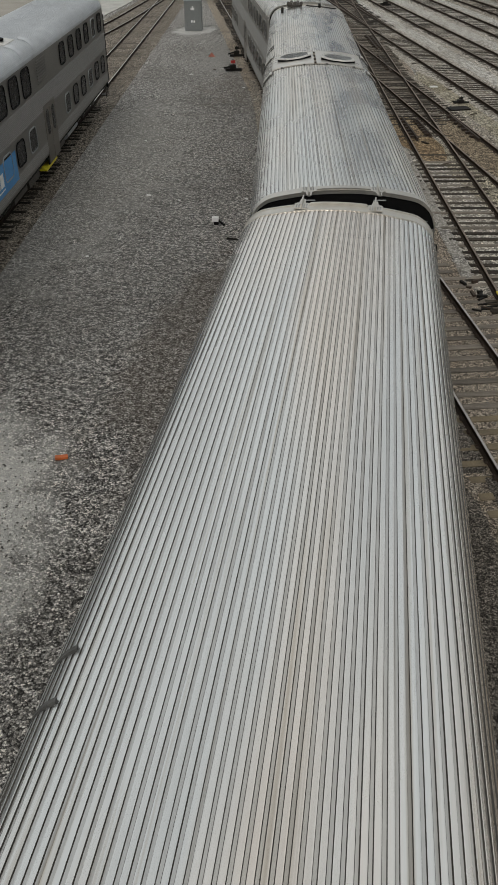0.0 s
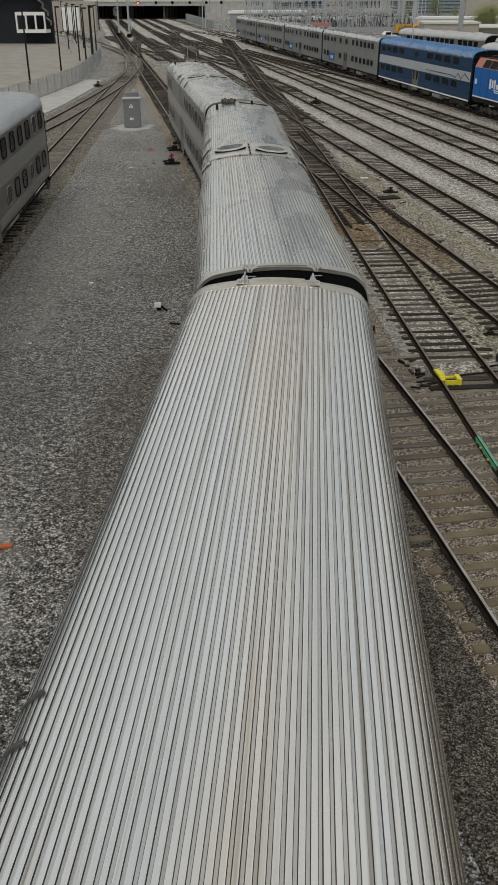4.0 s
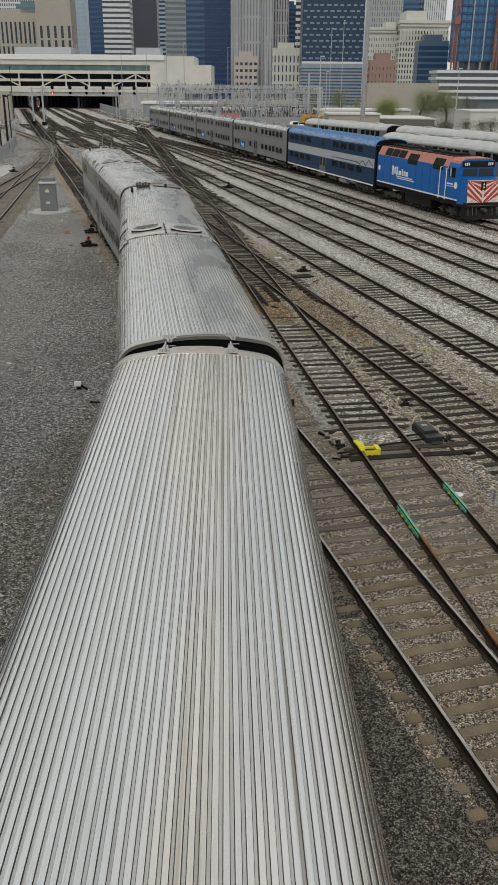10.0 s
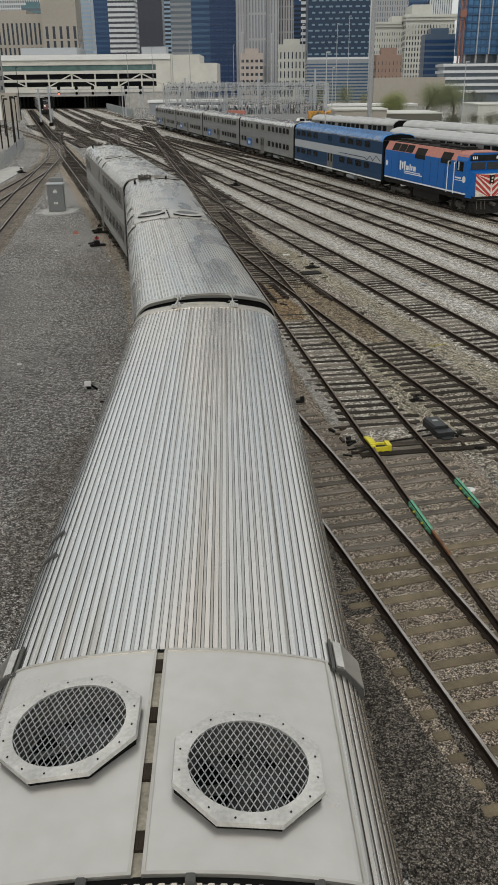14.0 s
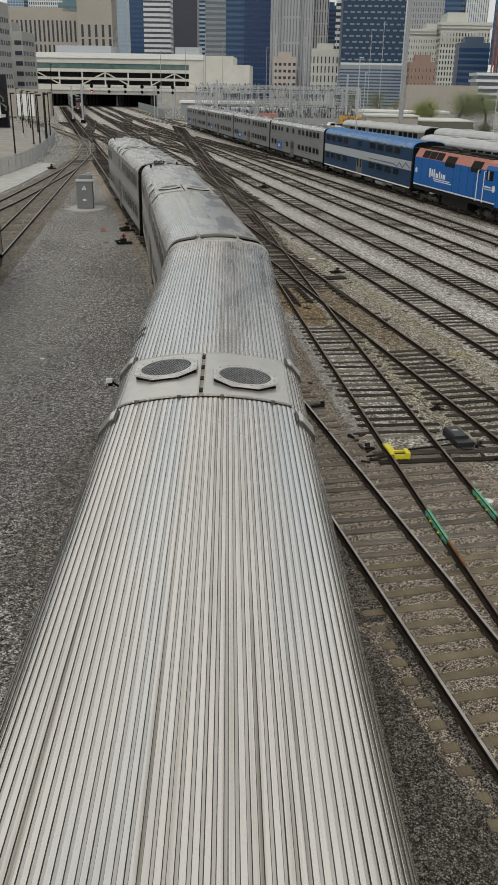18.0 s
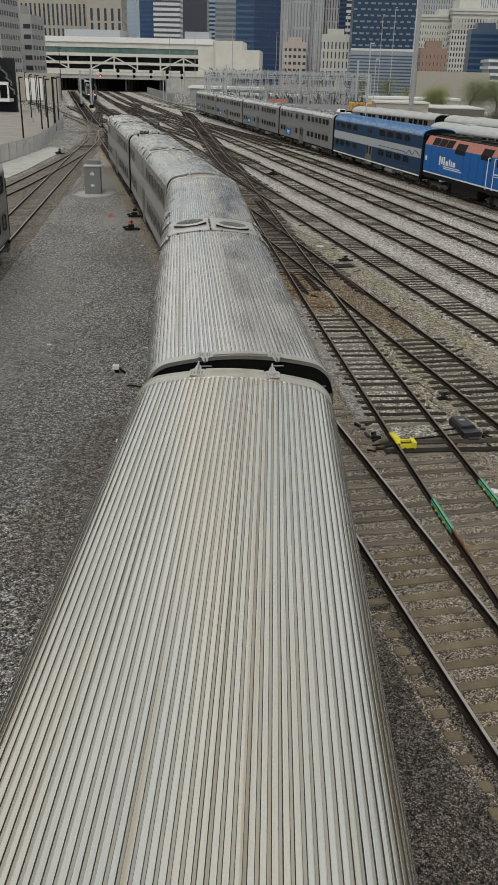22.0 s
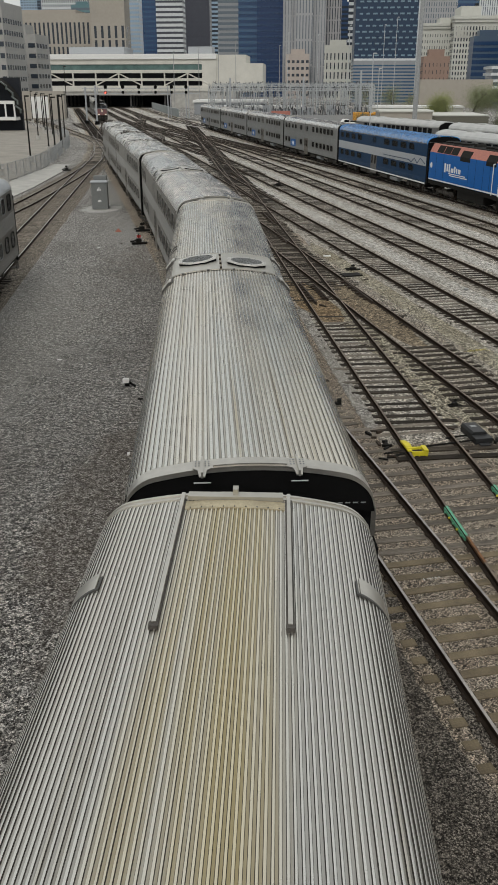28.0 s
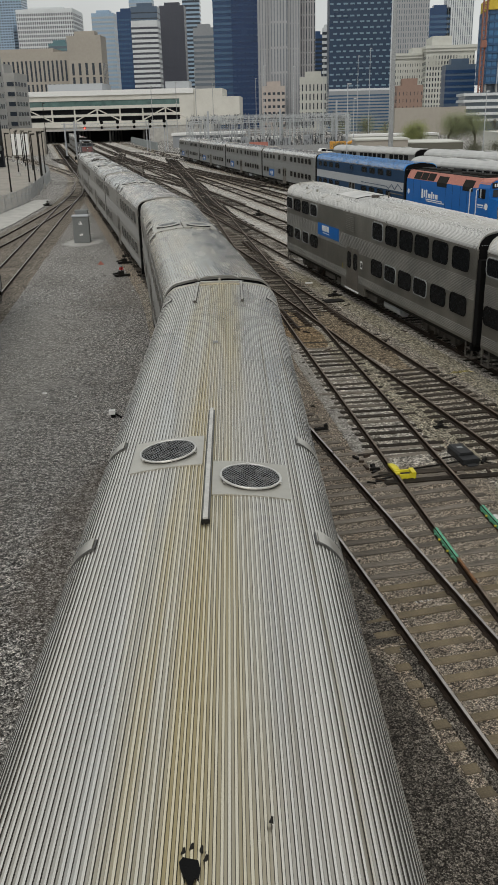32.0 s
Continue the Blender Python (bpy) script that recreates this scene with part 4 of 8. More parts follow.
def gallery_car(label, roof="wide", band=None, side=None, panel=True, blue=None, skin=None, door=None, pane=(1.12, 0.66), rim=None, valley=None, step=False, flank=None, low_panel=False, fore=(0.9, 0.64), cab=False, sheet=None, bays=None, panel_at=None, door_y=0.0, pale_rims=(), panel_top=3.08, door_pane=(0.42, 0.85), door_sign=False):
    """A two-level stainless commuter coach, its middle over the rails at the origin, its front along +y."""
    side = side or STEEL_SIDE
    skin = skin or STEEL
    t = thing("gallery_coach", label, "railway coach", group="")
    e = CAR / 2 - 0.345
    b = bmesh.new()
    pitch, depth = (0.071, 0.0108) if roof == "wide" else (0.046, 0.0124)
    bw = 0.285 if roof == "wide" else 0.1
    if roof == "wide" and panel:
        ribbed(b, -e + 0.28, -1.055, pitch, depth)
        ribbed(b, 1.055, e - 0.28, pitch, depth)
        ribbed(b, -1.06, 1.06, pitch, depth, -HALFW, -1.26)
        ribbed(b, -1.06, 1.06, pitch, depth, 1.18, HALFW)
    else:
        ribbed(b, -e + bw - 0.005, e - bw + 0.005, pitch, depth)
    part("roof", b, [skin, valley or VALLEY, flank or RIB_SHADE], t, "ribbed stainless steel roof")
    for s in (-1, 1):
        is_cab = cab and s > 0
        b = bmesh.new()
        shell(b, min(s * e, s * (e - bw)), max(s * e, s * (e - bw)), 0.02, -HALFW, HALFW, 48, 0.05)
        rb = part("roof_end_band", b, band or BAND, t, "smooth end band of the roof")
        b = bmesh.new()
        shell(b, min(s * e, s * (e - 0.035)), max(s * e, s * (e - 0.035)), 0.034, -HALFW, HALFW, 48, 0.02)
        part("end_lip", b, band or BAND, rb, "raised lip of the end band")
        b = bmesh.new()
        pr = [(x, roof_z(x) - 0.03) for x in np.linspace(-HALFW + 0.02, HALFW - 0.02, 33)]
        box(b, -HALFW + 0.02, HALFW - 0.02, min(s * (e - 0.1), s * (e - 0.02)), max(s * (e - 0.1), s * (e - 0.02)), 0.6, 4.2)
        prism(b, pr + [(HALFW - 0.02, 4.1), (-HALFW + 0.02, 4.1)], min(s * (e - 0.1), s * (e - 0.02)), max(s * (e - 0.1), s * (e - 0.02)))
        part("end_wall", b, side if is_cab else BLACK, t, "end wall of the coach")
        if is_cab:
            for x in (-1.0, 1.0):
                b = bmesh.new()
                box(b, x - 0.3, x + 0.3, e - 0.03, e - 0.005, 3.35, 3.95)
                part("cab_window", b, GLASSDARK, t, "dark cab end window")
            continue
        b = bmesh.new()
        box(b, -0.62, 0.62, min(s * e, s * (e + 0.335)), max(s * e, s * (e + 0.335)), 1.0, 4.42)
        for q in range(4):
            box(b, -0.66, 0.66, s * (e + 0.03 + q * 0.08) - 0.012, s * (e + 0.03 + q * 0.08) + 0.012, 0.98, 4.45)
        part("bellows", b, BLACK, t, "black folded gangway bellows")
        for sx in (-1, 1):
            b = bmesh.new()
            box(b, min(sx * 0.75, sx * 1.535), max(sx * 0.75, sx * 1.535), min(s * (e + 0.02), s * (e + 0.3)), max(s * (e + 0.02), s * (e + 0.3)), 0.9, 3.85)
            cu = part("end_curtain", b, BLACK, t, "black rubber side curtain")
            b = bmesh.new()
            for q in range(8):
                xx = sx * (0.72 + q * 0.095)
                box(b, xx - 0.03, xx + 0.03, min(s * (e - 0.02), s * (e - 0.014)), max(s * (e - 0.02), s * (e - 0.014)), 4.3, 4.315)
            tagged(part("white_stitching", b, GREYMETAL, cu, "dashed pale stitching"), kind="stuff")
        if roof == "wide":
            for x in (-0.57, 0.57):
                end_bracket(t, x, s * (e - 0.06), s)
            b = bmesh.new()
            shell(b, min(s * (e - 0.06), s * (e - 0.02)), max(s * (e - 0.06), s * (e - 0.02)), 0.06, -0.44, 0.44, 16, 0.05)
            part("rain_lip", b, BAND, t, "raised rain lip over the gangway")
    for sx in (-1, 1):
        side_wall(t, sx, side)
        for k, (y, z, w, h) in enumerate(bays or ()):
            side_window(t, sx, y, z, w, h, GREYMETAL if k in pale_rims else rim)
        ws = [] if bays else [2.4 + 1.72 * i for i in range(6)]
        for y in ws:
            side_window(t, sx, -y, 1.88, *pane, rim)
            side_window(t, sx, -y, 3.66, *pane, rim)
        if low_panel and not bays:
            for y in (2.75, 3.95, 5.15):
                side_window(t, sx, y, 1.88, 0.85, 0.66, STEEL)
                side_window(t, sx, y, 3.66, 0.85, 0.66, rim)
        for y in () if bays else ((11.95, 10.6, 9.25, 7.9) if cab else (11.7, 10.2, 8.7, 7.2)):
            if low_panel and y < 10:
                side_window(t, sx, y, 3.66, 0.85, 0.66, rim)
                continue
            side_window(t, sx, y, 1.88, *fore, rim)
            if y > 7.5:
                side_window(t, sx, y, 3.66, *fore, rim)
        # a double sliding door at the middle
        b = bmesh.new()
        box(b, min(sx * 1.5, sx * 1.535), max(sx * 1.5, sx * 1.535), door_y - 0.1, door_y + 1.75, 0.55, 2.62)
        d = part("door_recess", b, DARKMETAL, t)
        for y0 in (door_y - 0.04, door_y + 0.85):
            b = bmesh.new()
            box(b, min(sx * 1.53, sx * 1.566), max(sx * 1.53, sx * 1.566), y0, y0 + 0.83, 0.6, 2.56)
            q = part("door_leaf", b, door or DOORDARK, t, "sliding steel door leaf")
            gl, fr = window_meshes(*door_pane)
            part("door_window", gl, None, q, m=pose(sx * 1.568, y0 + 0.41, 1.95, 0, 0, 0 if sx > 0 else 180))
        b = bmesh.new()
        for q in range(9):
            box(b, min(sx * 1.55, sx * 1.575), max(sx * 1.55, sx * 1.575), door_y + 0.6, door_y + 1.9, 3.3 + q * 0.09, 3.34 + q * 0.09)
        part("louvre", b, side, t, "ventilation louvre")
        if door_sign:
            b = bmesh.new()
            box(b, min(sx * 1.4, sx * 1.59), max(sx * 1.4, sx * 1.59), door_y - 0.15, door_y + 1.85, 0.5, 0.57)
            part("door_sill", b, WHITEPAINT, t, "white door sill")
            b = bmesh.new()
            box(b, min(sx * 1.562, sx * 1.57), max(sx * 1.562, sx * 1.57), door_y - 0.62, door_y - 0.36, 1.75, 2.1)
            sg = part("door_sign", b, WHITEPAINT, t, "small white sign beside the door")
            b = bmesh.new()
            box(b, min(sx * 1.57, sx * 1.574), max(sx * 1.57, sx * 1.574), door_y - 0.57, door_y - 0.41, 1.82, 2.02)
            part("sign_mark", b, DARKMETAL, sg, "dark mark on the sign")
            b = bmesh.new()
            box(b, min(sx * 1.2, sx * 1.555), max(sx * 1.2, sx * 1.555), door_y - 0.9, door_y + 2.5, 0.5, 0.95)
            part("door_skirt", b, side, t, "lowered steel skirt round the door")
            b = bmesh.new()
            box(b, min(sx * 1.562, sx * 1.575), max(sx * 1.562, sx * 1.575), door_y + 2.2, door_y + 2.3, 1.4, 1.66)
            part("door_control", b, OCHRE, t, "worn yellow door control plate")
        if step:
            b = bmesh.new()
            box(b, min(sx * 1.3, sx * 1.56), max(sx * 1.3, sx * 1.56), -0.05, 1.7, 0.5, 0.56)
            part("door_step", b, YELLOW, t, "yellow edged door step")
        if blue and sx in blue:
            b = bmesh.new()
            dy, dz = panel_at or ((3.0, -0.72) if low_panel else (3.1, -1.0) if bays else (0.0, 0.0))
            box(b, min(sx * 1.56, sx * 1.572), max(sx * 1.56, sx * 1.572), 2.1 if panel_at else 3.0, 5.7, 2.2, panel_top)
            p = part("blue_panel", b, PALEBLUE if low_panel else BLUE, t, "blue painted panel", pose(0, dy, dz))
            b = bmesh.new()
            for i, (a, c) in enumerate(((3.75, 4.1), (4.15, 4.35), (4.4, 4.52), (4.57, 4.72), (4.77, 4.95))):
                box(b, min(sx * 1.57, sx * 1.578), max(sx * 1.57, sx * 1.578), a, c, 2.46, min(panel_top - 0.07, 2.84 if i % 2 == 0 else 2.74))
            box(b, min(sx * 1.57, sx * 1.578), max(sx * 1.57, sx * 1.578), 3.7, 4.8, 2.34, 2.38)
            part("panel_mark", b, WHITEPAINT, p, "white bars on the panel")
    b = bmesh.new()
    box(b, -1.45, 1.45, -e, e, 0.75, 1.0)
    rod(b, (0, -e - 0.28, 0.8), (0, e + 0.28, 0.8), 0.12, 8)
    part("underframe", b, DARKMETAL, t, "grimy underframe with couplers")
    for y0, y1, z0 in ((-2.6, -0.6, 0.42), (1.9, 3.4, 0.38), (3.7, 5.4, 0.45)):
        b = bmesh.new()
        box(b, -1.32, 1.32, y0, y1, z0, 0.76)
        bmesh.ops.bevel(b, geom=b.edges[:], offset=0.03, segments=1)
        part("equipment_box", b, TRUCKMETAL, t, "grimy equipment box under the floor")
    for sx in (-1, 1):
        b = bmesh.new()
        rod(b, (sx * 1.08, -5.4, 0.56), (sx * 1.08, -3.4, 0.56), 0.24, 14)
        part("air_tank", b, PALEGREY, t, "pale grey air tank")
        for ye in (-e + 0.3, e - 0.3):
            b = bmesh.new()
            for z in (0.3, 0.62):
                box(b, min(sx * 1.2, sx * 1.5), max(sx * 1.2, sx * 1.5), ye - 0.25, ye + 0.25, z, z + 0.04)
            for dy in (-0.25, 0.25):
                box(b, sx * 1.48 - 0.025, sx * 1.48 + 0.025, ye + dy - 0.025, ye + dy + 0.025, 0.3, 0.95)
            part("corner_step", b, TRUCKMETAL, t, "grimy corner steps")
    for y in (-9.0, 9.0):
        truck(t, y)
    if roof == "wide" and panel:
        for x0, x1, cx, cy in ((-1.32, -0.135, -0.68, 0.2), (-0.068, 1.24, 0.56, -0.24)):
            b = bmesh.new()
            holed_shell(b, -1.04, 1.04, 0.03, x0, x1, cx, cy, 0.44)
            fp = part("fan_panel", b, sheet or PANEL_PALE, t, "smooth pale roof panel")
            b = bmesh.new()
            shell(b, -1.045, 1.045, 0.039, x0 - 0.004, x0 + 0.018, 2, 0.03)
            shell(b, -1.045, 1.045, 0.039, x1 - 0.018, x1 + 0.004, 2, 0.03)
            shell(b, 1.022, 1.045, 0.0385, x0, x1, 20, 0.03)
            shell(b, -1.045, -1.022, 0.0385, x0, x1, 20, 0.03)
            part("panel_rim", b, BAND, fp, "turned-up steel rim of the panel")
            for xc in (x0 + 0.28, x1 - 0.28):
                b = bmesh.new()
                box(b, xc - 0.03, xc + 0.03, -1.10, -1.04, roof_z(xc) - 0.01, roof_z(xc) + 0.04)
                bmesh.ops.bevel(b, geom=b.edges[:], offset=0.008, segments=1)
                part("panel_clip", b, DULLSTEEL, fp, "dark clip at the panel's edge")
        b = bmesh.new()
        box(b, -0.135, -0.068, -1.04, 1.04, CROWN - 0.03, CROWN + 0.004)
        tr = part("centre_channel", b, CHANNEL, t, "grimy channel with hinges between the panels")
        for y in (-0.8, -0.25, 0.3, 0.85):
            b = bmesh.new()
            for dx in (-0.12, -0.1, -0.08):
                rod(b, (dx, y - 0.07, CROWN + 0.015), (dx, y + 0.07, CROWN + 0.015), 0.018, 6)
            part("hinge", b, RAIL, tr)
        octagon_fan(t, -0.68, 0.2, -1)
        octagon_fan(t, 0.56, -0.24, 1)
        for sx in (-1, 1):
            for y0, y1 in ((1.0, 1.34), (-1.6, -1.26)):
                b = bmesh.new()
                prism(b, [(sx * 1.30, 4.56), (sx * 1.31, 4.66), (sx * 1.38, 4.635), (sx * 1.545, 4.44), (sx * 1.555, 4.36), (sx * 1.5, 4.36)], y0, y1)
                dc = part("drip_chute", b, BAND, t, "steel box chute at the roof's edge")
                b = bmesh.new()
                box(b, min(sx * 1.275, sx * 1.30), max(sx * 1.275, sx * 1.30), y0 - 0.02, y1 + 0.02, 4.58, 4.665)
                prism(b, [(sx * 1.30, 4.55), (sx * 1.31, 4.655), (sx * 1.38, 4.63), (sx * 1.54, 4.435), (sx * 1.55, 4.34), (sx * 1.45, 4.34)], y0 - 0.02, y0 - 0.003)
                part("chute_lip", b, DULLSTEEL, dc, "dark lip of the chute")
                b = bmesh.new()
                prism(b, [(sx * 1.315, 4.664), (sx * 1.378, 4.641), (sx * 1.378, 4.646), (sx * 1.315, 4.669)], y0 + 0.01, y1 - 0.01)
                part("chute_top", b, RING, dc, "pale top plate")
        for y0 in (2.9, 3.35):
            b = bmesh.new()
            shell(b, y0, y0 + 0.04, 0.045, -1.54, -1.3, 8, 0.05)
            part("gutter_strap", b, DULLSTEEL, t, "dark gutter strap")
        # black strip in the gap between the rib ends and the panel
        for y0 in (-1.085, 1.035):
            b = bmesh.new()
            shell(b, y0, y0 + 0.05, 0.0055, -1.34, 1.26, 40, 0.03)
            part("panel_seal", b, BLACK, t, "black strip in the gap along the panel edge")
    return t


def air_horn(t, y, x=-0.55):
    """A cluster of five trumpets on a stand."""
    b = bmesh.new()
    box(b, x - 0.3, x + 0.3, y - 0.06, y + 0.06, roof_z(x), roof_z(x) + 0.1)
    h = part("air_horn", b, TRUCKMETAL, t, "cluster of dark air horn trumpets")
    for k, dx in enumerate((-0.26, -0.13, 0.0, 0.13, 0.26)):
        b = bmesh.new()
        s = 1 if k % 2 else -1
        rod(b, (x + dx, y - s * 0.15, roof_z(x) + 0.14), (x + dx, y + s * 0.2, roof_z(x) + 0.17), 0.022, 8, 0.07)
        part("trumpet", b, TRUCKMETAL, h)


def hatch_marks(t, e):
    """Small fittings near a cab coach's front: a rod along the end and two stubs."""
    b = bmesh.new()
    rod(b, (-0.1, e - 0.5, roof_z(0.0) + 0.05), (1.15, e - 0.5, roof_z(1.15) + 0.05), 0.025, 6)
    part("roof_rod", b, DARKMETAL, t)
    for x, y in ((0.45, e - 0.75), (-1.05, e - 1.2), (-1.05, e - 1.6)):
        b = bmesh.new()
        rod(b, (x, y, roof_z(x) - 0.02), (x, y, roof_z(x) + 0.16), 0.05, 8)
        part("roof_stub", b, DARKMETAL, t)


def small_coach_roof_gear(t):
    """What sets the fifth coach apart: bars and a trough at its end, two flat fan plates with a long conduit, and a hole."""
    e = CAR / 2 - 0.345
    for x in (-0.58, 0.58):
        b = bmesh.new()
        box(b, x - 0.02, x + 0.02, e - 2.45, e - 0.02, roof_z(x) + 0.005, roof_z(x) + 0.06)
        rb = part("roof_bar", b, BAND, t, "pale steel bar along the roof")
        b = bmesh.new()
        box(b, x - 0.04, x + 0.04, e - 2.5, e - 2.44, roof_z(x), roof_z(x) + 0.05)
        part("bar_shoe", b, TRUCKMETAL, rb, "brown steel shoe at the bar's end")
        b = bmesh.new()
        box(b, x + 0.02, x + 0.036, e - 2.42, e - 0.1, roof_z(x) + 0.004, roof_z(x) + 0.022)
        box(b, x - 0.036, x - 0.02, e - 2.42, e - 0.1, roof_z(x) + 0.004, roof_z(x) + 0.022)
        part("bar_foot", b, TRUCKMETAL, rb, "brown foot flange of the bar")
    b = bmesh.new()
    box(b, -0.52, 0.52, e - 0.16, e - 0.04, CROWN - 0.0, CROWN + 0.05)
    box(b, -0.03, 0.03, e - 0.12, e - 0.02, CROWN + 0.02, CROWN + 0.12)
    sill = part("end_sill", b, PANEL, t, "pale sill at the roof's end")
    b = bmesh.new()
    shell(b, e - 0.34, e - 0.165, 0.018, -0.54, 0.54, 20, 0.03)
    part("trough", b, CHANNEL_PALE, sill, "tan riveted trough")
    b = bmesh.new()
    for k in range(9):
        x = -0.48 + k * 0.12
        rod(b, (x, e - 0.32, roof_z(x) + 0.016), (x, e - 0.32, roof_z(x) + 0.026), 0.008, 6)
    tagged(part("rivet_row", b, DULLSTEEL, sill), kind="stuff")
    b = bmesh.new()
    box(b, -0.026, 0.026, -1.92, 1.83, CROWN + 0.04, CROWN + 0.075)
    cn = part("conduit", b, RING, t, "long pale conduit cover")
    b = bmesh.new()
    box(b, -0.045, 0.045, -1.915, 1.82, CROWN + 0.0, CROWN + 0.042)
    part("conduit_base", b, WIRE, cn, "dull grey base of the conduit")
    b = bmesh.new()
    box(b, -0.05, 0.05, -1.945, -1.915, CROWN + 0.0, CROWN + 0.055)
    part("conduit_end", b, DARKMETAL, cn, "dark end of the conduit")
    for x, y in ((-0.56, 0.26), (0.53, -0.68)):
        xa, xb = (x - 0.475, x + 0.475)
        b = bmesh.new()
        shell(b, y - 0.52, y + 0.52, 0.022, xa, xb, 16, 0.03)
        pl = part("fan_plate", b, PANEL, t, "square pale fan plate")
        slope = math.degrees(math.atan2(roof_z(x + 0.1) - roof_z(x - 0.1), 0.2))
        m = pose(x, y, roof_z(x) + 0.03, 0, -slope, 0)
        # the plate has no hole: a black disc paints the well's shade
        b = bmesh.new()
        rod(b, (0, 0, -0.01), (0, 0, 0.012), 0.365, 36)
        part("fan_well", b, BLACK, pl, m=m)
        b = bmesh.new()
        box(b, 0.16, 0.34, -0.05, 0.05, -0.002, 0.002)
        blade = mesh("fan_blade", b, SOOT)
        for i in range(5):
            part("fan_blade", blade, None, pl, m=m @ pose(0, 0, 0.0145, 0, 0, i * 72 - 100 + 20 * x))
        b = bmesh.new()
        for i in range(36):
            a, c = i * math.tau / 36, (i + 1) * math.tau / 36
            rod(b, (0.375 * math.cos(a), 0.375 * math.sin(a), 0.015), (0.375 * math.cos(c), 0.375 * math.sin(c), 0.015), 0.016, 6)
        for a in (-20, 95, 215):
            box(b, 0.365, 0.405, -0.018, 0.018, 0.0, 0.03, pose(0, 0, 0, 0, 0, a))
        part("guard_rim", b, GUARDRIM, pl, "bright wire rim of the guard", m)
        b = bmesh.new()
        for ang in (38, -38):
            ca, sa = math.cos(radians(90 + ang)), math.sin(radians(90 + ang))
            for q in range(-10, 11):
                d = q * 0.036
                h = 0.135 - d * d
                if h > 0.002:
                    h = math.sqrt(h)
                    rod(b, (-sa * d - ca * h, ca * d - sa * h, 0.022), (-sa * d + ca * h, ca * d + sa * h, 0.022), 0.0024, 3)
        tagged(part("wire_guard", b, GREYMETAL, pl, "round woven wire guard", m), kind="stuff")
    b = bmesh.new()
    box(b, -0.06, 0.04, e - 6.64, e - 6.62, CROWN + 0.01, CROWN + 0.04)
    box(b, -0.06, 0.04, e - 6.56, e - 6.54, CROWN + 0.01, CROWN + 0.04)
    box(b, -0.02, 0.0, e - 6.62, e - 6.56, CROWN + 0.01, CROWN + 0.03)
    part("roof_clip", b, GREYMETAL, t)
    rnd = random.Random(8)
    b = bmesh.new()
    rim = [(0.085 * (1 + 0.5 * rnd.uniform(-1, 1)) * math.cos(i * 0.5236) + 0.03, 0.11 * (1 + 0.5 * rnd.uniform(-1, 1)) * math.sin(i * 0.5236) - 6.52) for i in range(12)]
    b.faces.new([b.verts.new((x, y, CROWN + 0.02)) for x, y in rim])
    part("burnt_hole", b, BLACK, t, "ragged dark hole in the roof")
    for x, y in ((-0.02, -6.39), (0.03, -6.36), (0.09, -6.38), (0.12, -6.45), (0.53, -6.17)):
        b = bmesh.new()
        rod(b, (x, y, CROWN), (x + 0.01, y + 0.02, CROWN + 0.035), 0.016, 6, 0.006)
        part("scrap", b, DARKMETAL, t)
    for sx in (-1, 1):
        for y in (10.85, 0.75, -2.2):
            b = bmesh.new()
            shell(b, y - 0.014, y + 0.014, 0.035, *((1.2, 1.54) if sx > 0 else (-1.54, -1.2)), 8, 0.06)
            shell(b, y, y + 0.22, 0.025, *((1.2, 1.222) if sx > 0 else (-1.222, -1.2)), 2, 0.03)
            gl = part("gutter_lip", b, DULLSTEEL, t, "dark gutter lip")
            b = bmesh.new()
            shell(b, y + 0.014, y + 0.3, 0.026, *((1.24, 1.55) if sx > 0 else (-1.55, -1.24)), 8, 0.05)
            part("gutter_plate", b, BAND, gl, "steel plate over the gutter")


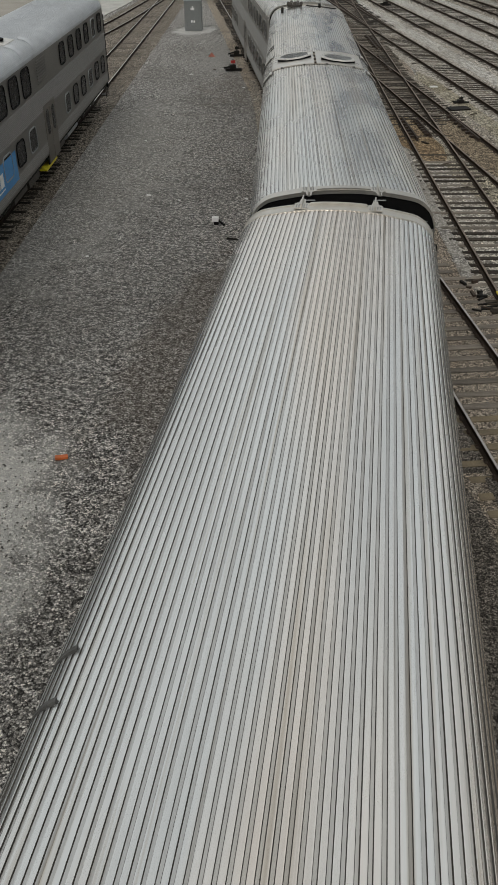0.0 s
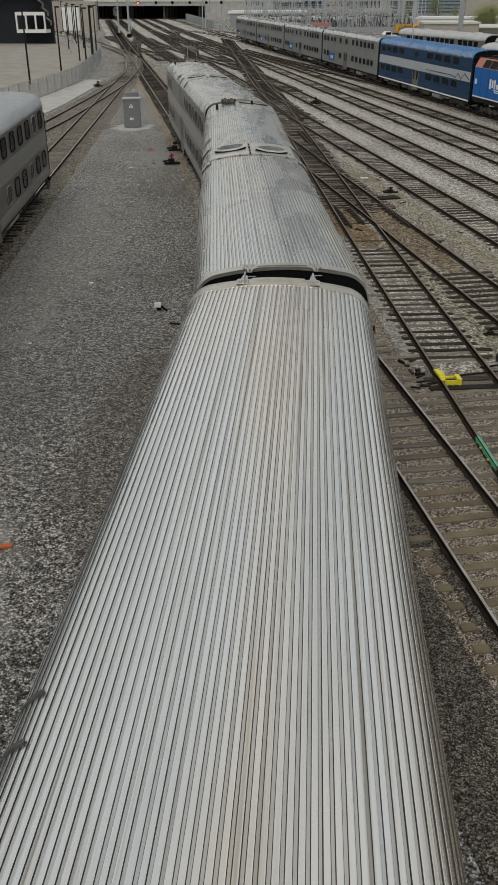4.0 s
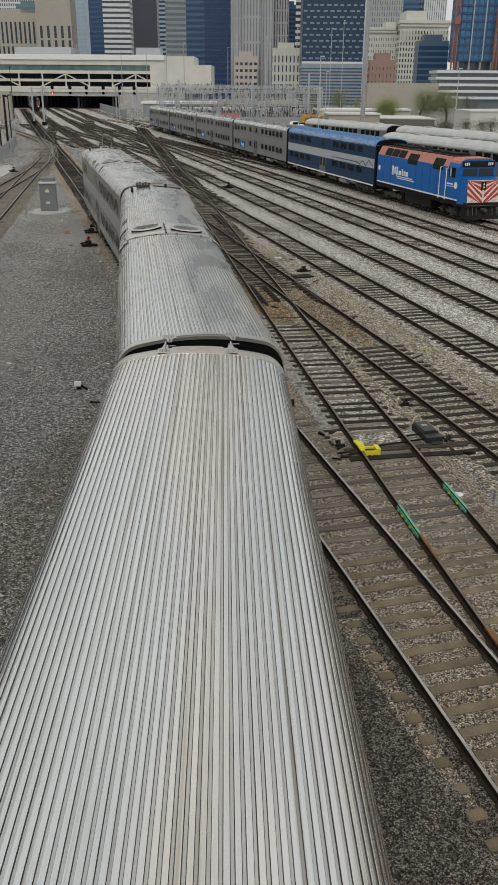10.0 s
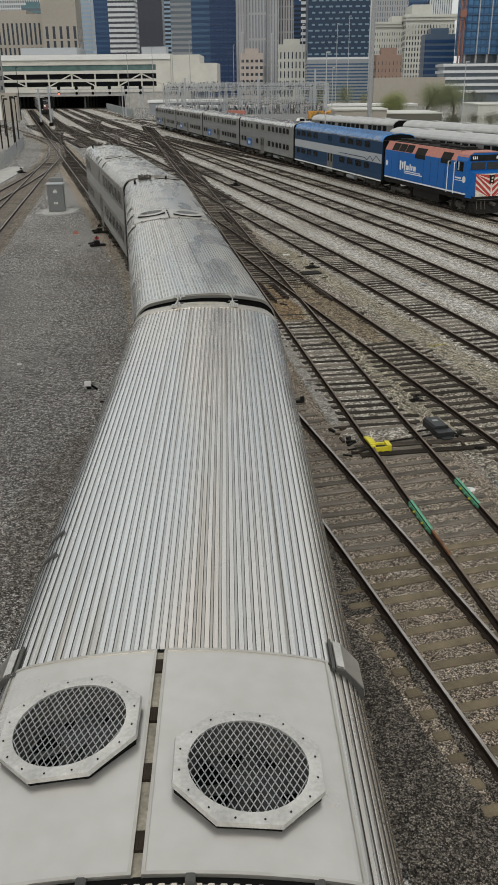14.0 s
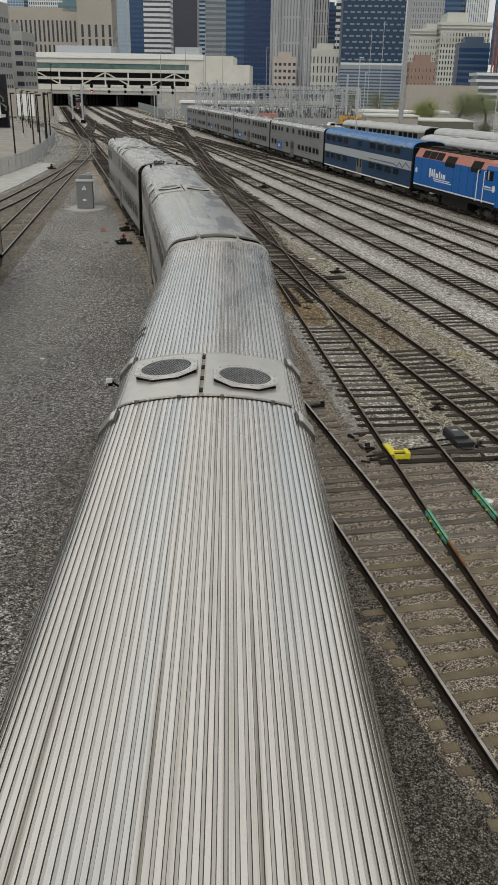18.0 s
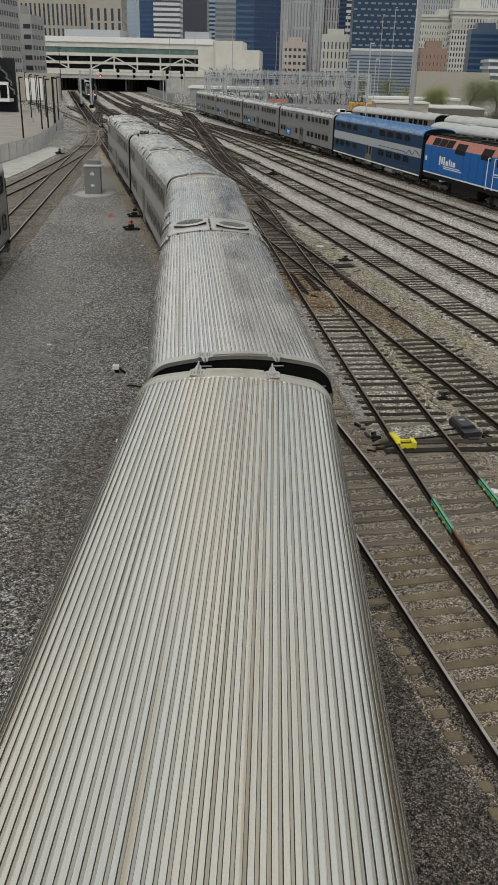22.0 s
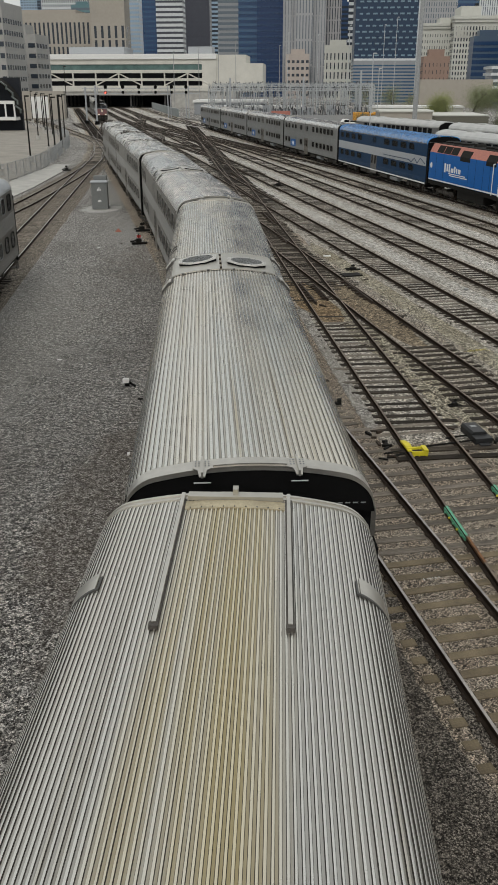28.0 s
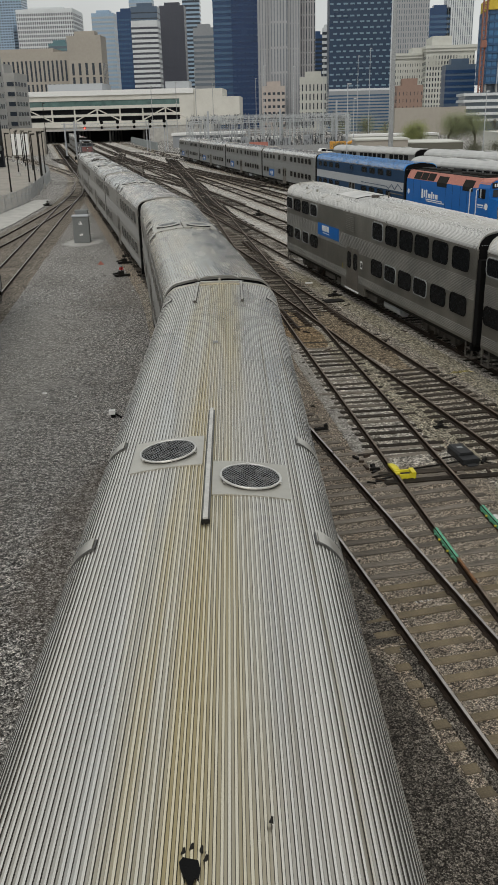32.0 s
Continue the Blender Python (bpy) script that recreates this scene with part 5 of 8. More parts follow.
def stained_steel(name, warm, cool, rough, metal, dirt, wash):
    """Stainless roof with a rust-yellow wash along its middle."""
    m = roof_steel(name, warm, cool, rough, metal, dirt)
    n, l = m.node_tree.nodes, m.node_tree.links
    b = n["Principled BSDF"]
    src = b.inputs["Base Color"].links[0].from_socket
    tc = n.new("ShaderNodeTexCoord")
    sep = n.new("ShaderNodeSeparateXYZ")
    l.new(tc.outputs["Object"], sep.inputs[0])
    no = n.new("ShaderNodeTexNoise")
    mp = n.new("ShaderNodeMapping")
    mp.inputs["Scale"].default_value = (5, 0.10, 1)
    l.new(tc.outputs["Object"], mp.inputs[0])
    l.new(mp.outputs[0], no.inputs["Vector"])
    no.inputs["Scale"].default_value, no.inputs["Detail"].default_value = 1.0, 5.0
    # the wash spreads unevenly to the sides and fades in long drifts
    ab, wide, spread = n.new("ShaderNodeMath"), n.new("ShaderNodeTexNoise"), n.new("ShaderNodeMath")
    ab.operation = "ABSOLUTE"
    l.new(sep.outputs["X"], ab.inputs[0])
    mw = n.new("ShaderNodeMapping")
    mw.inputs["Scale"].default_value, mw.inputs["Location"].default_value = (2.2, 0.14, 1), (3.1, 0.4, 0)
    l.new(tc.outputs["Object"], mw.inputs[0])
    l.new(mw.outputs[0], wide.inputs["Vector"])
    wide.inputs["Scale"].default_value, wide.inputs["Detail"].default_value = 1.0, 3.0
    spread.operation = "MULTIPLY_ADD"
    spread.inputs[1].default_value = 0.9
    l.new(wide.outputs["Fac"], spread.inputs[0])
    l.new(ab.outputs[0], spread.inputs[2])
    mr = n.new("ShaderNodeMapRange")
    mr.inputs["From Min"].default_value, mr.inputs["From Max"].default_value = 0.72, 1.12
    mr.inputs["To Min"].default_value, mr.inputs["To Max"].default_value = 0.95, 0.06
    l.new(spread.outputs[0], mr.inputs["Value"])
    k = n.new("ShaderNodeMapRange")
    k.inputs["From Min"].default_value, k.inputs["From Max"].default_value = 0.3, 0.58
    k.inputs["To Min"].default_value = 0.3
    l.new(no.outputs["Fac"], k.inputs["Value"])
    mu = n.new("ShaderNodeMath")
    mu.operation = "MULTIPLY"
    l.new(mr.outputs[0], mu.inputs[0])
    l.new(k.outputs[0], mu.inputs[1])
    mix = n.new("ShaderNodeMixRGB")
    l.new(mu.outputs[0], mix.inputs[0])
    l.new(src, mix.inputs[1])
    mix.inputs[2].default_value = (*wash, 1)
    l.new(mix.outputs[0], b.inputs["Base Color"])
    return m


STAINED = stained_steel("rust_stained_stainless", (0.69, 0.67, 0.625), (0.655, 0.655, 0.63), 0.28, 0.88, (0.46, 0.42, 0.34), (0.67, 0.60, 0.43))
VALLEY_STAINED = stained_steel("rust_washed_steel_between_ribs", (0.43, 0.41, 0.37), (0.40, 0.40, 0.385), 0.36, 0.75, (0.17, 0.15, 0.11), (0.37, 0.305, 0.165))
TRAIN = []
first = gallery_car("ribbed stainless two-level coach with roof fans")
tagged(first, group="coaches of the silver train")
for k in range(2):
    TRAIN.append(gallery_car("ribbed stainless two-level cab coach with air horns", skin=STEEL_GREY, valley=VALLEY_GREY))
    tagged(TRAIN[-1], group="coaches of the silver train")
    air_horn(TRAIN[-1], CAR / 2 - 0.75)
    hatch_marks(TRAIN[-1], CAR / 2 - 0.345)
TRAIN.append(first)
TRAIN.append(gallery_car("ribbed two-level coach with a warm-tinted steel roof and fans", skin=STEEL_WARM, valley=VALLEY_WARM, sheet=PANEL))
tagged(TRAIN[-1], group="coaches of the silver train")
fifth = gallery_car("finely ribbed two-level coach with rust-yellow stained roof", roof="fine", panel=False, skin=STAINED, valley=VALLEY_STAINED)
small_coach_roof_gear(fifth)
tagged(fifth, group="coaches of the silver train")
TRAIN.append(fifth)
TRAIN.append(copy_thing(first, Matrix()))
TRAIN.append(copy_thing(first, Matrix()))
# seconds, and how far ahead the gap behind the second coach stands
GAP_A = [(0.0, 13.35), (0.5, 13.6), (1.0, 13.78), (1.5, 13.83), (2.0, 13.84), (4.5, 13.84), (6.5, 13.84), (7.5, 13.87), (8.0, 13.92), (8.5, 13.95), (9.0, 14.05), (9.5, 14.17), (10.0, 14.33), (10.5, 14.53),
         (11.0, 14.8), (11.5, 15.05), (12.0, 15.4), (12.5, 15.82), (13.0, 16.27), (13.5, 16.8), (14.0, 17.4), (14.5, 18.1),
         (16.5, 21.75), (17.0, 22.9), (17.5, 24.15), (18.0, 25.45), (18.5, 26.8), (19.0, 28.25), (19.5, 29.85)]
GAP_B = [(20.0, 5.64), (20.5, 7.33), (21.0, 9.06), (21.5, 10.82), (22.0, 12.62), (22.5, 14.43), (23.0, 16.22), (23.5, 17.99), (24.0, 19.77), (24.5, 21.56), (25.0, 23.35), (25.5, 25.15)]
GAP_C = [(27.5, 6.91), (28.0, 8.74), (28.5, 10.6), (29.0, 12.36), (29.5, 14.12), (30.0, 15.9), (30.5, 17.7), (31.0, 19.5), (31.5, 21.3), (32.0, 23.2)]
RUN = [(t, TRACK_A.where_y(y)) for t, y in GAP_A] + [(t, TRACK_A.where_y(y - 0.17) + CAR) for t, y in GAP_B] + [(t, TRACK_A.where_y(y - 0.08) + 2 * CAR) for t, y in GAP_C]

# the stabled train at the left
LEFT0 = L_LINE.where_y(42.6) - CAR / 2 + 0.3
SIDING_ROOF = mat("weathered_roof_steel", (0.50, 0.515, 0.53), 0.4, 0.6, var=0.16, scale=0.7, fine=5, bump=0.02, stretch=(1, 0.3, 1))
SIX = (-2.95, -4.65, -6.35, -8.05, -9.75, -11.4)
left_car = gallery_car("stabled stainless two-level coach with a blue panel", roof="fine", panel=False, blue=(1, -1), step=True, low_panel=True, skin=SIDING_ROOF, valley=SIDING_ROOF, flank=SIDING_ROOF, rim=BLACK,
                       bays=[(y, 3.68, 0.88, 0.7) for y in SIX] + [(y, 1.88, 0.86, 0.66) for y in SIX] + [(y, 3.68, 1.0, 0.8) for y in (2.85, 4.4, 5.95, 7.5, 9.05, 10.6)] + [(y, 1.9, 0.95, 0.68) for y in (2.95, 4.6, 6.25, 7.9, 9.55, 11.2)],
                       door_y=-0.65, panel_at=(3.2, -0.92), pale_rims=(4, 6, 9, 18, 20))
b = bmesh.new()
shell(b, 1.3, 2.6, 0.03, -0.95, 0.1, 12, 0.05)
pl = part("fan_plate", b, RING, left_car, "pale roof plate")
# raised black disc paints the shade of the fan opening
b = bmesh.new()
rod(b, (-0.42, 1.95, roof_z(0.42) + 0.02), (-0.42, 1.95, roof_z(0.42) + 0.075), 0.36, 24)
part("fan_well", b, BLACK, pl, "black disc for the shade in the fan opening")
for sx in (-1, 1):
    for y in (0.9, 2.6):
        b = bmesh.new()
        shell(b, y - 0.2, y + 0.2, 0.05, *((1.0, 1.5) if sx > 0 else (-1.5, -1.0)), 8, 0.06)
        part("gutter_box", b, SIDING_ROOF, left_car, "small box over the gutter")
lm = car_pose(L_LINE, LEFT0)
left_car.matrix_basis = lm @ pose(0, 0, 0, 0, 0, 180)
copy_thing(left_car, car_pose(L_LINE, LEFT0 - CAR) @ pose(0, 0, 0, 0, 0, 180))

# the train that comes past on the right at the end
RIGHT_LINE = Line([yard(s, 9.9) for s in np.arange(-160, 140, 2.0)])
RIGHT_STEEL = mat("dull_grey_green_stainless", (0.20, 0.19, 0.165), 0.4, 0.55, var=0.35, scale=0.8, fine=30, bump=0.04)
PALEROOF = mat("pale_roof_steel", (0.66, 0.65, 0.62), 0.45, 0.5, var=0.15, scale=1, fine=3, bump=0.02)
REAR = (-2.95, -4.6, -6.25, -7.87, -9.6, -11.35)
right_car = gallery_car("dull stainless two-level cab coach with a blue panel", roof="fine", panel=False, blue=(-1, 1), side=RIGHT_STEEL, cab=True, skin=PALEROOF, valley=PALEROOF, flank=VALLEY, rim=BLACK,
                        bays=[(y, 3.7, 1.3, 0.72) for y in REAR] + [(y, 2.08, 1.3, 0.64) for y in REAR] + [(y, 3.74, 1.3, 0.58) for y in (11.9, 10.25, 8.6, 6.95)] + [(y, 2.1, 1.28, 0.58) for y in (11.85, 10.2, 8.5, 6.85)],
                        panel_at=(0.4, 0.39), panel_top=2.82, door_y=-0.45, door_pane=(0.6, 0.78), door_sign=True, pale_rims=(0, 7, 9, 12, 15, 17, 18))
b = bmesh.new()
rod(b, (0.3, 0.4, roof_z(0.3)), (0.3, 0.4, roof_z(0.3) + 0.28), 0.03, 6)
rod(b, (0.3, 0.4, roof_z(0.3) + 0.26), (0.9, 0.1, roof_z(0.9) + 0.2), 0.025, 6)
rod(b, (-0.2, 0.9, roof_z(0.2)), (-0.2, 0.9, roof_z(0.2) + 0.12), 0.2, 12)
part("roof_aerial", b, TRUCKMETAL, right_car, "bent roof aerial on a stub")
for x0, x1, y0, y1 in ((-1.0, 0.1, 1.6, 4.4), (0.2, 1.0, 1.9, 4.6), (-0.9, -0.2, 2.0, 3.0)):
    b = bmesh.new()
    shell(b, y0, y1, 0.05, x0, x1, 10, 0.06)
    hat = part("roof_hatch", b, PALEROOF, right_car, "raised pale roof hatch")
    b = bmesh.new()
    for q0, q1 in ((y0 - 0.05, y0), (y1, y1 + 0.05)):
        shell(b, q0, q1, 0.035, x0 - 0.04, x1 + 0.04, 10, 0.05)
    part("hatch_seal", b, DARKMETAL, hat, "dark hatch seal")
for x, y in ((-1.32, 8.6), (-1.32, 5.6), (-1.32, 3.2)):
    b = bmesh.new()
    shell(b, y - 0.28, y + 0.28, 0.03, x - 0.12, x + 0.12, 6, 0.05)
    part("gutter_box", b, BAND, right_car, "small gutter box at the roof's edge")
for x, y in ((-0.9, 11.9), (0.0, 12.1), (-1.2, 9.4), (-1.2, 7.4)):
    b = bmesh.new()
    rod(b, (x, y, roof_z(x) - 0.02), (x, y, roof_z(x) + 0.14), 0.06, 8)
    part("roof_stub", b, BAND, right_car)
# this coach is a little taller than the silver ones
for q in right_car.children:
    q.matrix_basis = Matrix.Diagonal((1, 1, 1.045, 1)) @ q.matrix_basis
PASSING = [right_car] + [copy_thing(right_car, Matrix()) for _ in range(3)]


def motions():
    for k, car in enumerate(TRAIN):
        walk(car, [(t, car_pose(TRACK_A, s + CAR * (1.5 - k))) for t, s in RUN])
    rows = [(t, 198.0 + 10.25 * (t - 32.0) - (0.5 if t < 31 else 0.0)) for t in (0.0, 8.0, 16.0, 24.0, 28.0, 30.0, 31.0, 32.0)]
    for k, car in enumerate(PASSING):
        walk(car, [(t, car_pose(RIGHT_LINE, s - CAR * (k + 0.5))) for t, s in rows])
    for k, car in enumerate(ONCOMING):
        walk(car, [(t, car_pose(D, D.where_y(y) + (9.0 if k == 0 else 17.8 + CAR * (k - 0.5))) @ pose(0, 0, 0, 0, 0, 180)) for t, y in ((0.0, 392.0), (9.0, 343.0), (14.0, 311.0), (19.0, 283.0), (24.0, 256.5), (28.0, 237.5), (32.0, 215.0))])


# ---- locomotives and painted stock ----
SCREEN = mat("dark_windscreen_glass", (0.02, 0.024, 0.028), 0.12, 0.0, var=0.2, bump=0.0, spec=0.35)


def locomotive(label, paint=BLUE, face=WHITEPAINT, stripe=RED, brow_paint=SALMON, lamp=None):
    """A full-width diesel passenger locomotive, its nose along +y, its middle at the origin."""
    t = thing("diesel_locomotive", label, "locomotive")
    H2 = 8.0
    b = bmesh.new()
    prof = [(-1.5, 1.35), (-1.5, 3.62), (1.5, 3.62), (1.5, 1.35)]
    prism(b, prof, -H2 + 0.2, H2 - 3.0)
    part("carbody", b, paint, t, "painted car body")
    b = bmesh.new()
    prism(b, [(-1.5, 1.35), (-1.5, 3.7), (-1.36, 4.05), (-1.0, 4.25), (1.0, 4.25), (1.36, 4.05), (1.5, 3.7), (1.5, 1.35)], H2 - 3.0, H2 - 1.35)
    part("cab", b, paint, t, "painted cab")
    # nose, a slanted wedge with rounded cheeks
    b = bmesh.new()
    ring0 = [(-1.5, H2 - 1.35, 1.2), (1.5, H2 - 1.35, 1.2), (1.5, H2 - 1.35, 3.05), (-1.5, H2 - 1.35, 3.05)]
    ring1 = [(-1.36, H2 - 0.25, 1.2), (1.36, H2 - 0.25, 1.2), (1.30, H2 - 0.45, 2.95), (-1.30, H2 - 0.45, 2.95)]
    a = [b.verts.new(p) for p in ring0]
    c = [b.verts.new(p) for p in ring1]
    for i in range(4):
        b.faces.new((a[i], a[(i + 1) % 4], c[(i + 1) % 4], c[i]))
    b.faces.new(c)
    b.faces.new(a[::-1])
    nose = part("nose", b, paint, t, "painted nose")
    b = bmesh.new()
    fc = [b.verts.new(p) for p in ((-1.30, H2 - 0.244, 1.24), (1.30, H2 - 0.244, 1.24), (1.25, H2 - 0.436, 2.9), (-1.25, H2 - 0.436, 2.9))]
    b.faces.new(fc)
    part("nose_plate", b, face, nose, "striped front plate of the nose")
    b = bmesh.new()

    def on_nose(x, z):
        k = (z - 1.2) / 1.75
        return (x, H2 - 0.25 - 0.2 * k + 0.012, z)
    for z0 in (0.75, 1.2, 1.65, 2.1, 2.55):
        for sx in (-1, 1):
            q = []
            for x, z in ((0.06, z0), (1.26, z0 + 1.1), (1.26, z0 + 1.37), (0.06, z0 + 0.27)):
                q.append((sx * x, z))
            # keep the stripe on the face
            cl = [(x, min(max(z, 1.22), 2.9)) for x, z in q]
            if max(z for x, z in cl) - min(z for x, z in cl) > 0.1:
                b.faces.new([b.verts.new(on_nose(x, z)) for x, z in cl])
    part("chevron", b, stripe, nose, "chevron stripes")
    b = bmesh.new()
    for x in (-0.95, -0.78, 0.78, 0.95):
        rod(b, on_nose(x, 1.5), (x, H2 - 0.2, 1.5), 0.055, 10)
    for z in (2.4, 2.62):
        rod(b, (0, H2 - 0.36, z), (0, H2 - 0.29, z), 0.075, 12)
    part("headlights", b, lamp or LAMP, nose, "round headlights")
    b = bmesh.new()
    box(b, -0.17, 0.17, H2 - 0.45, H2 - 0.3, 2.24, 2.8)
    part("lamp_housing", b, DARKMETAL, nose, "black headlight housing")
    b = bmesh.new()
    box(b, -1.42, 1.42, H2 - 1.42, H2 - 1.36, 3.02, 3.74)
    part("screen_surround", b, DARKMETAL, t, "black windscreen surround")
    b = bmesh.new()
    rod(b, (0, H2 - 0.3, 0.85), (0, H2 + 0.25, 0.85), 0.14, 8)
    for x in (-1.15, -0.8, 0.5, 0.8, 1.15):
        rod(b, (x, H2 - 0.25, 1.1), (x + 0.05, H2 - 0.02, 0.5), 0.035, 6)
    part("coupler", b, TRUCKMETAL, t, "coupler and hanging air hoses")
    b = bmesh.new()
    for x in (-1.32, 1.32):
        rod(b, (x, H2 - 0.2, 1.2), (x, H2 - 0.35, 2.5), 0.025, 6)
    rod(b, (-1.2, H2 - 0.12, 1.16), (1.2, H2 - 0.12, 1.16), 0.03, 6)
    part("nose_rail", b, TRUCKMETAL, t, "grab rails on the nose")
    b = bmesh.new()
    for x0, x1 in ((-1.25, -0.06), (0.06, 1.25)):
        a = [b.verts.new(p) for p in ((x0, H2 - 1.3, 3.12), (x1, H2 - 1.3, 3.12), (x1 * 0.96, H2 - 1.33, 3.62), (x0 * 0.96, H2 - 1.33, 3.62))]
        b.faces.new(a)
    part("windscreen", b, SCREEN, t, "grey windscreen panes")
    b = bmesh.new()
    box(b, -1.3, 1.3, H2 - 1.45, H2 - 1.3, 3.72, 4.12)
    brow = part("number_board", b, DARKMETAL, t, "black brow with number boards")
    for x in (-1.1, -0.95, -0.8, 0.8, 0.95, 1.1):
        b = bmesh.new()
        box(b, x - 0.045, x + 0.045, H2 - 1.31, H2 - 1.29, 3.83, 4.03)
        part("number_bar", b, WHITEPAINT, brow)
    # roof: painted shoulders with dark screens, black hatches and fans on top
    b = bmesh.new()
    prism(b, [(-1.5, 3.624), (-1.14, 4.3), (1.14, 4.3), (1.5, 3.624)], -H2 + 0.2, H2 - 3.0)
    roof = part("roof_shoulder", b, brow_paint, t, "faded painted roof shoulders")
    b = bmesh.new()
    prism(b, [(-1.0, 4.2), (-0.96, 4.36), (0.96, 4.36), (1.0, 4.2)], -H2 + 0.6, H2 - 3.3)
    part("roof_hatch", b, DARKMETAL, roof, "sooty black roof hatches")
    b = bmesh.new()
    prism(b, [(-1.42, 3.95), (-1.3, 4.14), (-1.0, 4.31), (1.0, 4.31), (1.3, 4.14), (1.42, 3.95)], H2 - 3.02, H2 - 1.42)
    part("cab_roof", b, brow_paint, t, "faded painted cab roof")
    for y in (-6.6, -5.2, -3.8, 0.6, 2.0):
        b = bmesh.new()
        rod(b, (0, y, 4.3), (0, y, 4.5), 0.58, 20)
        part("roof_fan", b, DARKMETAL, roof)
    b = bmesh.new()
    rod(b, (-0.4, -1.6, 4.3), (0.4, -1.6, 4.3), 0.3, 12)
    box(b, -0.5, 0.5, 3.0, 4.4, 4.3, 4.5)
    part("exhaust_stack", b, DARKMETAL, roof)
    for sx in (-1, 1):
        for y0, y1, z0 in ((-6.45, -5.2, 3.66), (-5.12, -3.86, 3.66), (-3.78, -2.52, 3.66), (-1.89, -0.15, 3.3), (2.54, 4.16, 3.3)):
            b = bmesh.new()
            k = 0.5325
            out = [(1.5 - (z - 3.624) * k if z > 3.624 else 1.5, z) for z in ((z0, 4.22) if z0 > 3.6 else (z0, 3.624, 4.1))]
            prism(b, [(sx * (x + 0.012), z) for x, z in out] + [(sx * (x - 0.05), z) for x, z in out[::-1]], y0, y1)
            part("air_screen", b, DARKMETAL, t, "dark air intake screen")
        b = bmesh.new()
        box(b, sx * 1.503 - 0.006, sx * 1.503 + 0.006, -H2 + 0.25, H2 - 1.3, 1.37, 1.47)
        part("white_line", b, WHITEPAINT, t, "white sill line")
        for y0, y1, z0, z1 in ((-4.7, -4.42, 2.2, 2.92), (-4.25, -4.0, 2.32, 2.86), (-3.85, -3.6, 2.26, 2.92), (-3.42, -2.95, 2.28, 2.62), (-2.8, -2.6, 2.28, 2.8), (-2.45, -2.25, 2.28, 2.66),
                               (-2.1, -1.65, 2.28, 2.64), (-3.85, -0.8, 2.12, 2.19), (-3.7, -0.45, 1.98, 2.05), (4.95, 5.9, 2.42, 2.52), (4.95, 6.2, 2.28, 2.33)):
            b = bmesh.new()
            box(b, sx * 1.504 - 0.008, sx * 1.504 + 0.008, y0, y1, z0, z1)
            part("side_mark", b, WHITEPAINT, t, "white bar on the painted side")
        for y, z, r in ((-7.35, 2.55, 0.22), (6.3, 2.42, 0.24)):
            b = bmesh.new()
            rod(b, (sx * 1.49, y, z), (sx * 1.508, y, z), r, 18)
            part("round_mark", b, WHITEPAINT, t, "white round mark")
        for y in (-6.4, -4.95, -0.3, 0.9, 2.2, 3.3):
            b = bmesh.new()
            box(b, sx * 1.5 - 0.006, sx * 1.5 + 0.006, y - 0.02, y + 0.02, 1.5, 3.6)
            part("door_seam", b, NAVY, t, "dark seam of a side door")
        b = bmesh.new()
        box(b, sx * 1.502 - 0.008, sx * 1.502 + 0.008, 5.1, 6.1, 2.95, 3.62)
        cw = part("cab_window", b, GLASSDARK, t, "cab side window")
        b = bmesh.new()
        box(b, sx * 1.51 - 0.008, sx * 1.51 + 0.008, 5.32, 5.52, 3.0, 3.6)
        part("window_post", b, PALEGREY, cw, "pale window divider")
        for y in (3.85, 4.85):
            b = bmesh.new()
            rod(b, (sx * 1.55, y, 1.3), (sx * 1.55, y, 3.5), 0.035, 6)
            rod(b, (sx * 1.55, y, 3.5), (sx * 1.5, y + 0.2, 3.55), 0.035, 6)
            part("grab_rail", b, WHITEPAINT, t, "white grab rail")
        for y in (4.0, 6.1, -7.4):
            b = bmesh.new()
            for z in (0.25, 0.6, 0.95):
                box(b, min(sx * 1.2, sx * 1.45), max(sx * 1.2, sx * 1.45), y, y + 0.55, z, z + 0.05)
            box(b, min(sx * 1.2, sx * 1.4), max(sx * 1.2, sx * 1.4), y + 0.53, y + 0.58, 0.25, 1.1)
            part("step", b, DARKMETAL, t, "black boarding steps")
    b = bmesh.new()
    box(b, -1.4, 1.4, -H2, H2 - 0.2, 1.0, 1.36)
    box(b, -1.25, 1.25, -2.4, 2.2, 0.35, 1.0)
    part("fuel_tank", b, DARKMETAL, t, "black underframe and fuel tank")
    b = bmesh.new()
    for z0, z1, y1 in ((0.2, 0.95, 0.1),):
        a = [b.verts.new(p) for p in ((-1.35, H2 - 0.35, 0.95), (1.35, H2 - 0.35, 0.95), (1.3, H2 + 0.0, 0.2), (-1.3, H2 + 0.0, 0.2), (-1.35, H2 - 0.9, 0.95), (1.35, H2 - 0.9, 0.95), (1.3, H2 - 0.9, 0.2), (-1.3, H2 - 0.9, 0.2))]
        for f in ((0, 1, 2, 3), (4, 5, 6, 7), (0, 1, 5, 4), (2, 3, 7, 6), (0, 3, 7, 4), (1, 2, 6, 5)):
            b.faces.new([a[i] for i in f])
    part("plow", b, DARKMETAL, t, "black pilot plow")
    for y in (-5.2, 5.2):
        truck(t, y)
    return t


def lamp_mat():
    m = bpy.data.materials.new("lit_lens")
    m.use_nodes = True
    b = m.node_tree.nodes["Principled BSDF"]
    b.inputs["Base Color"].default_value = (0.9, 0.85, 0.7, 1)
    b.inputs["Emission Color"].default_value = (1.0, 0.86, 0.62, 1)
    b.inputs["Emission Strength"].default_value = 5.0
    return m


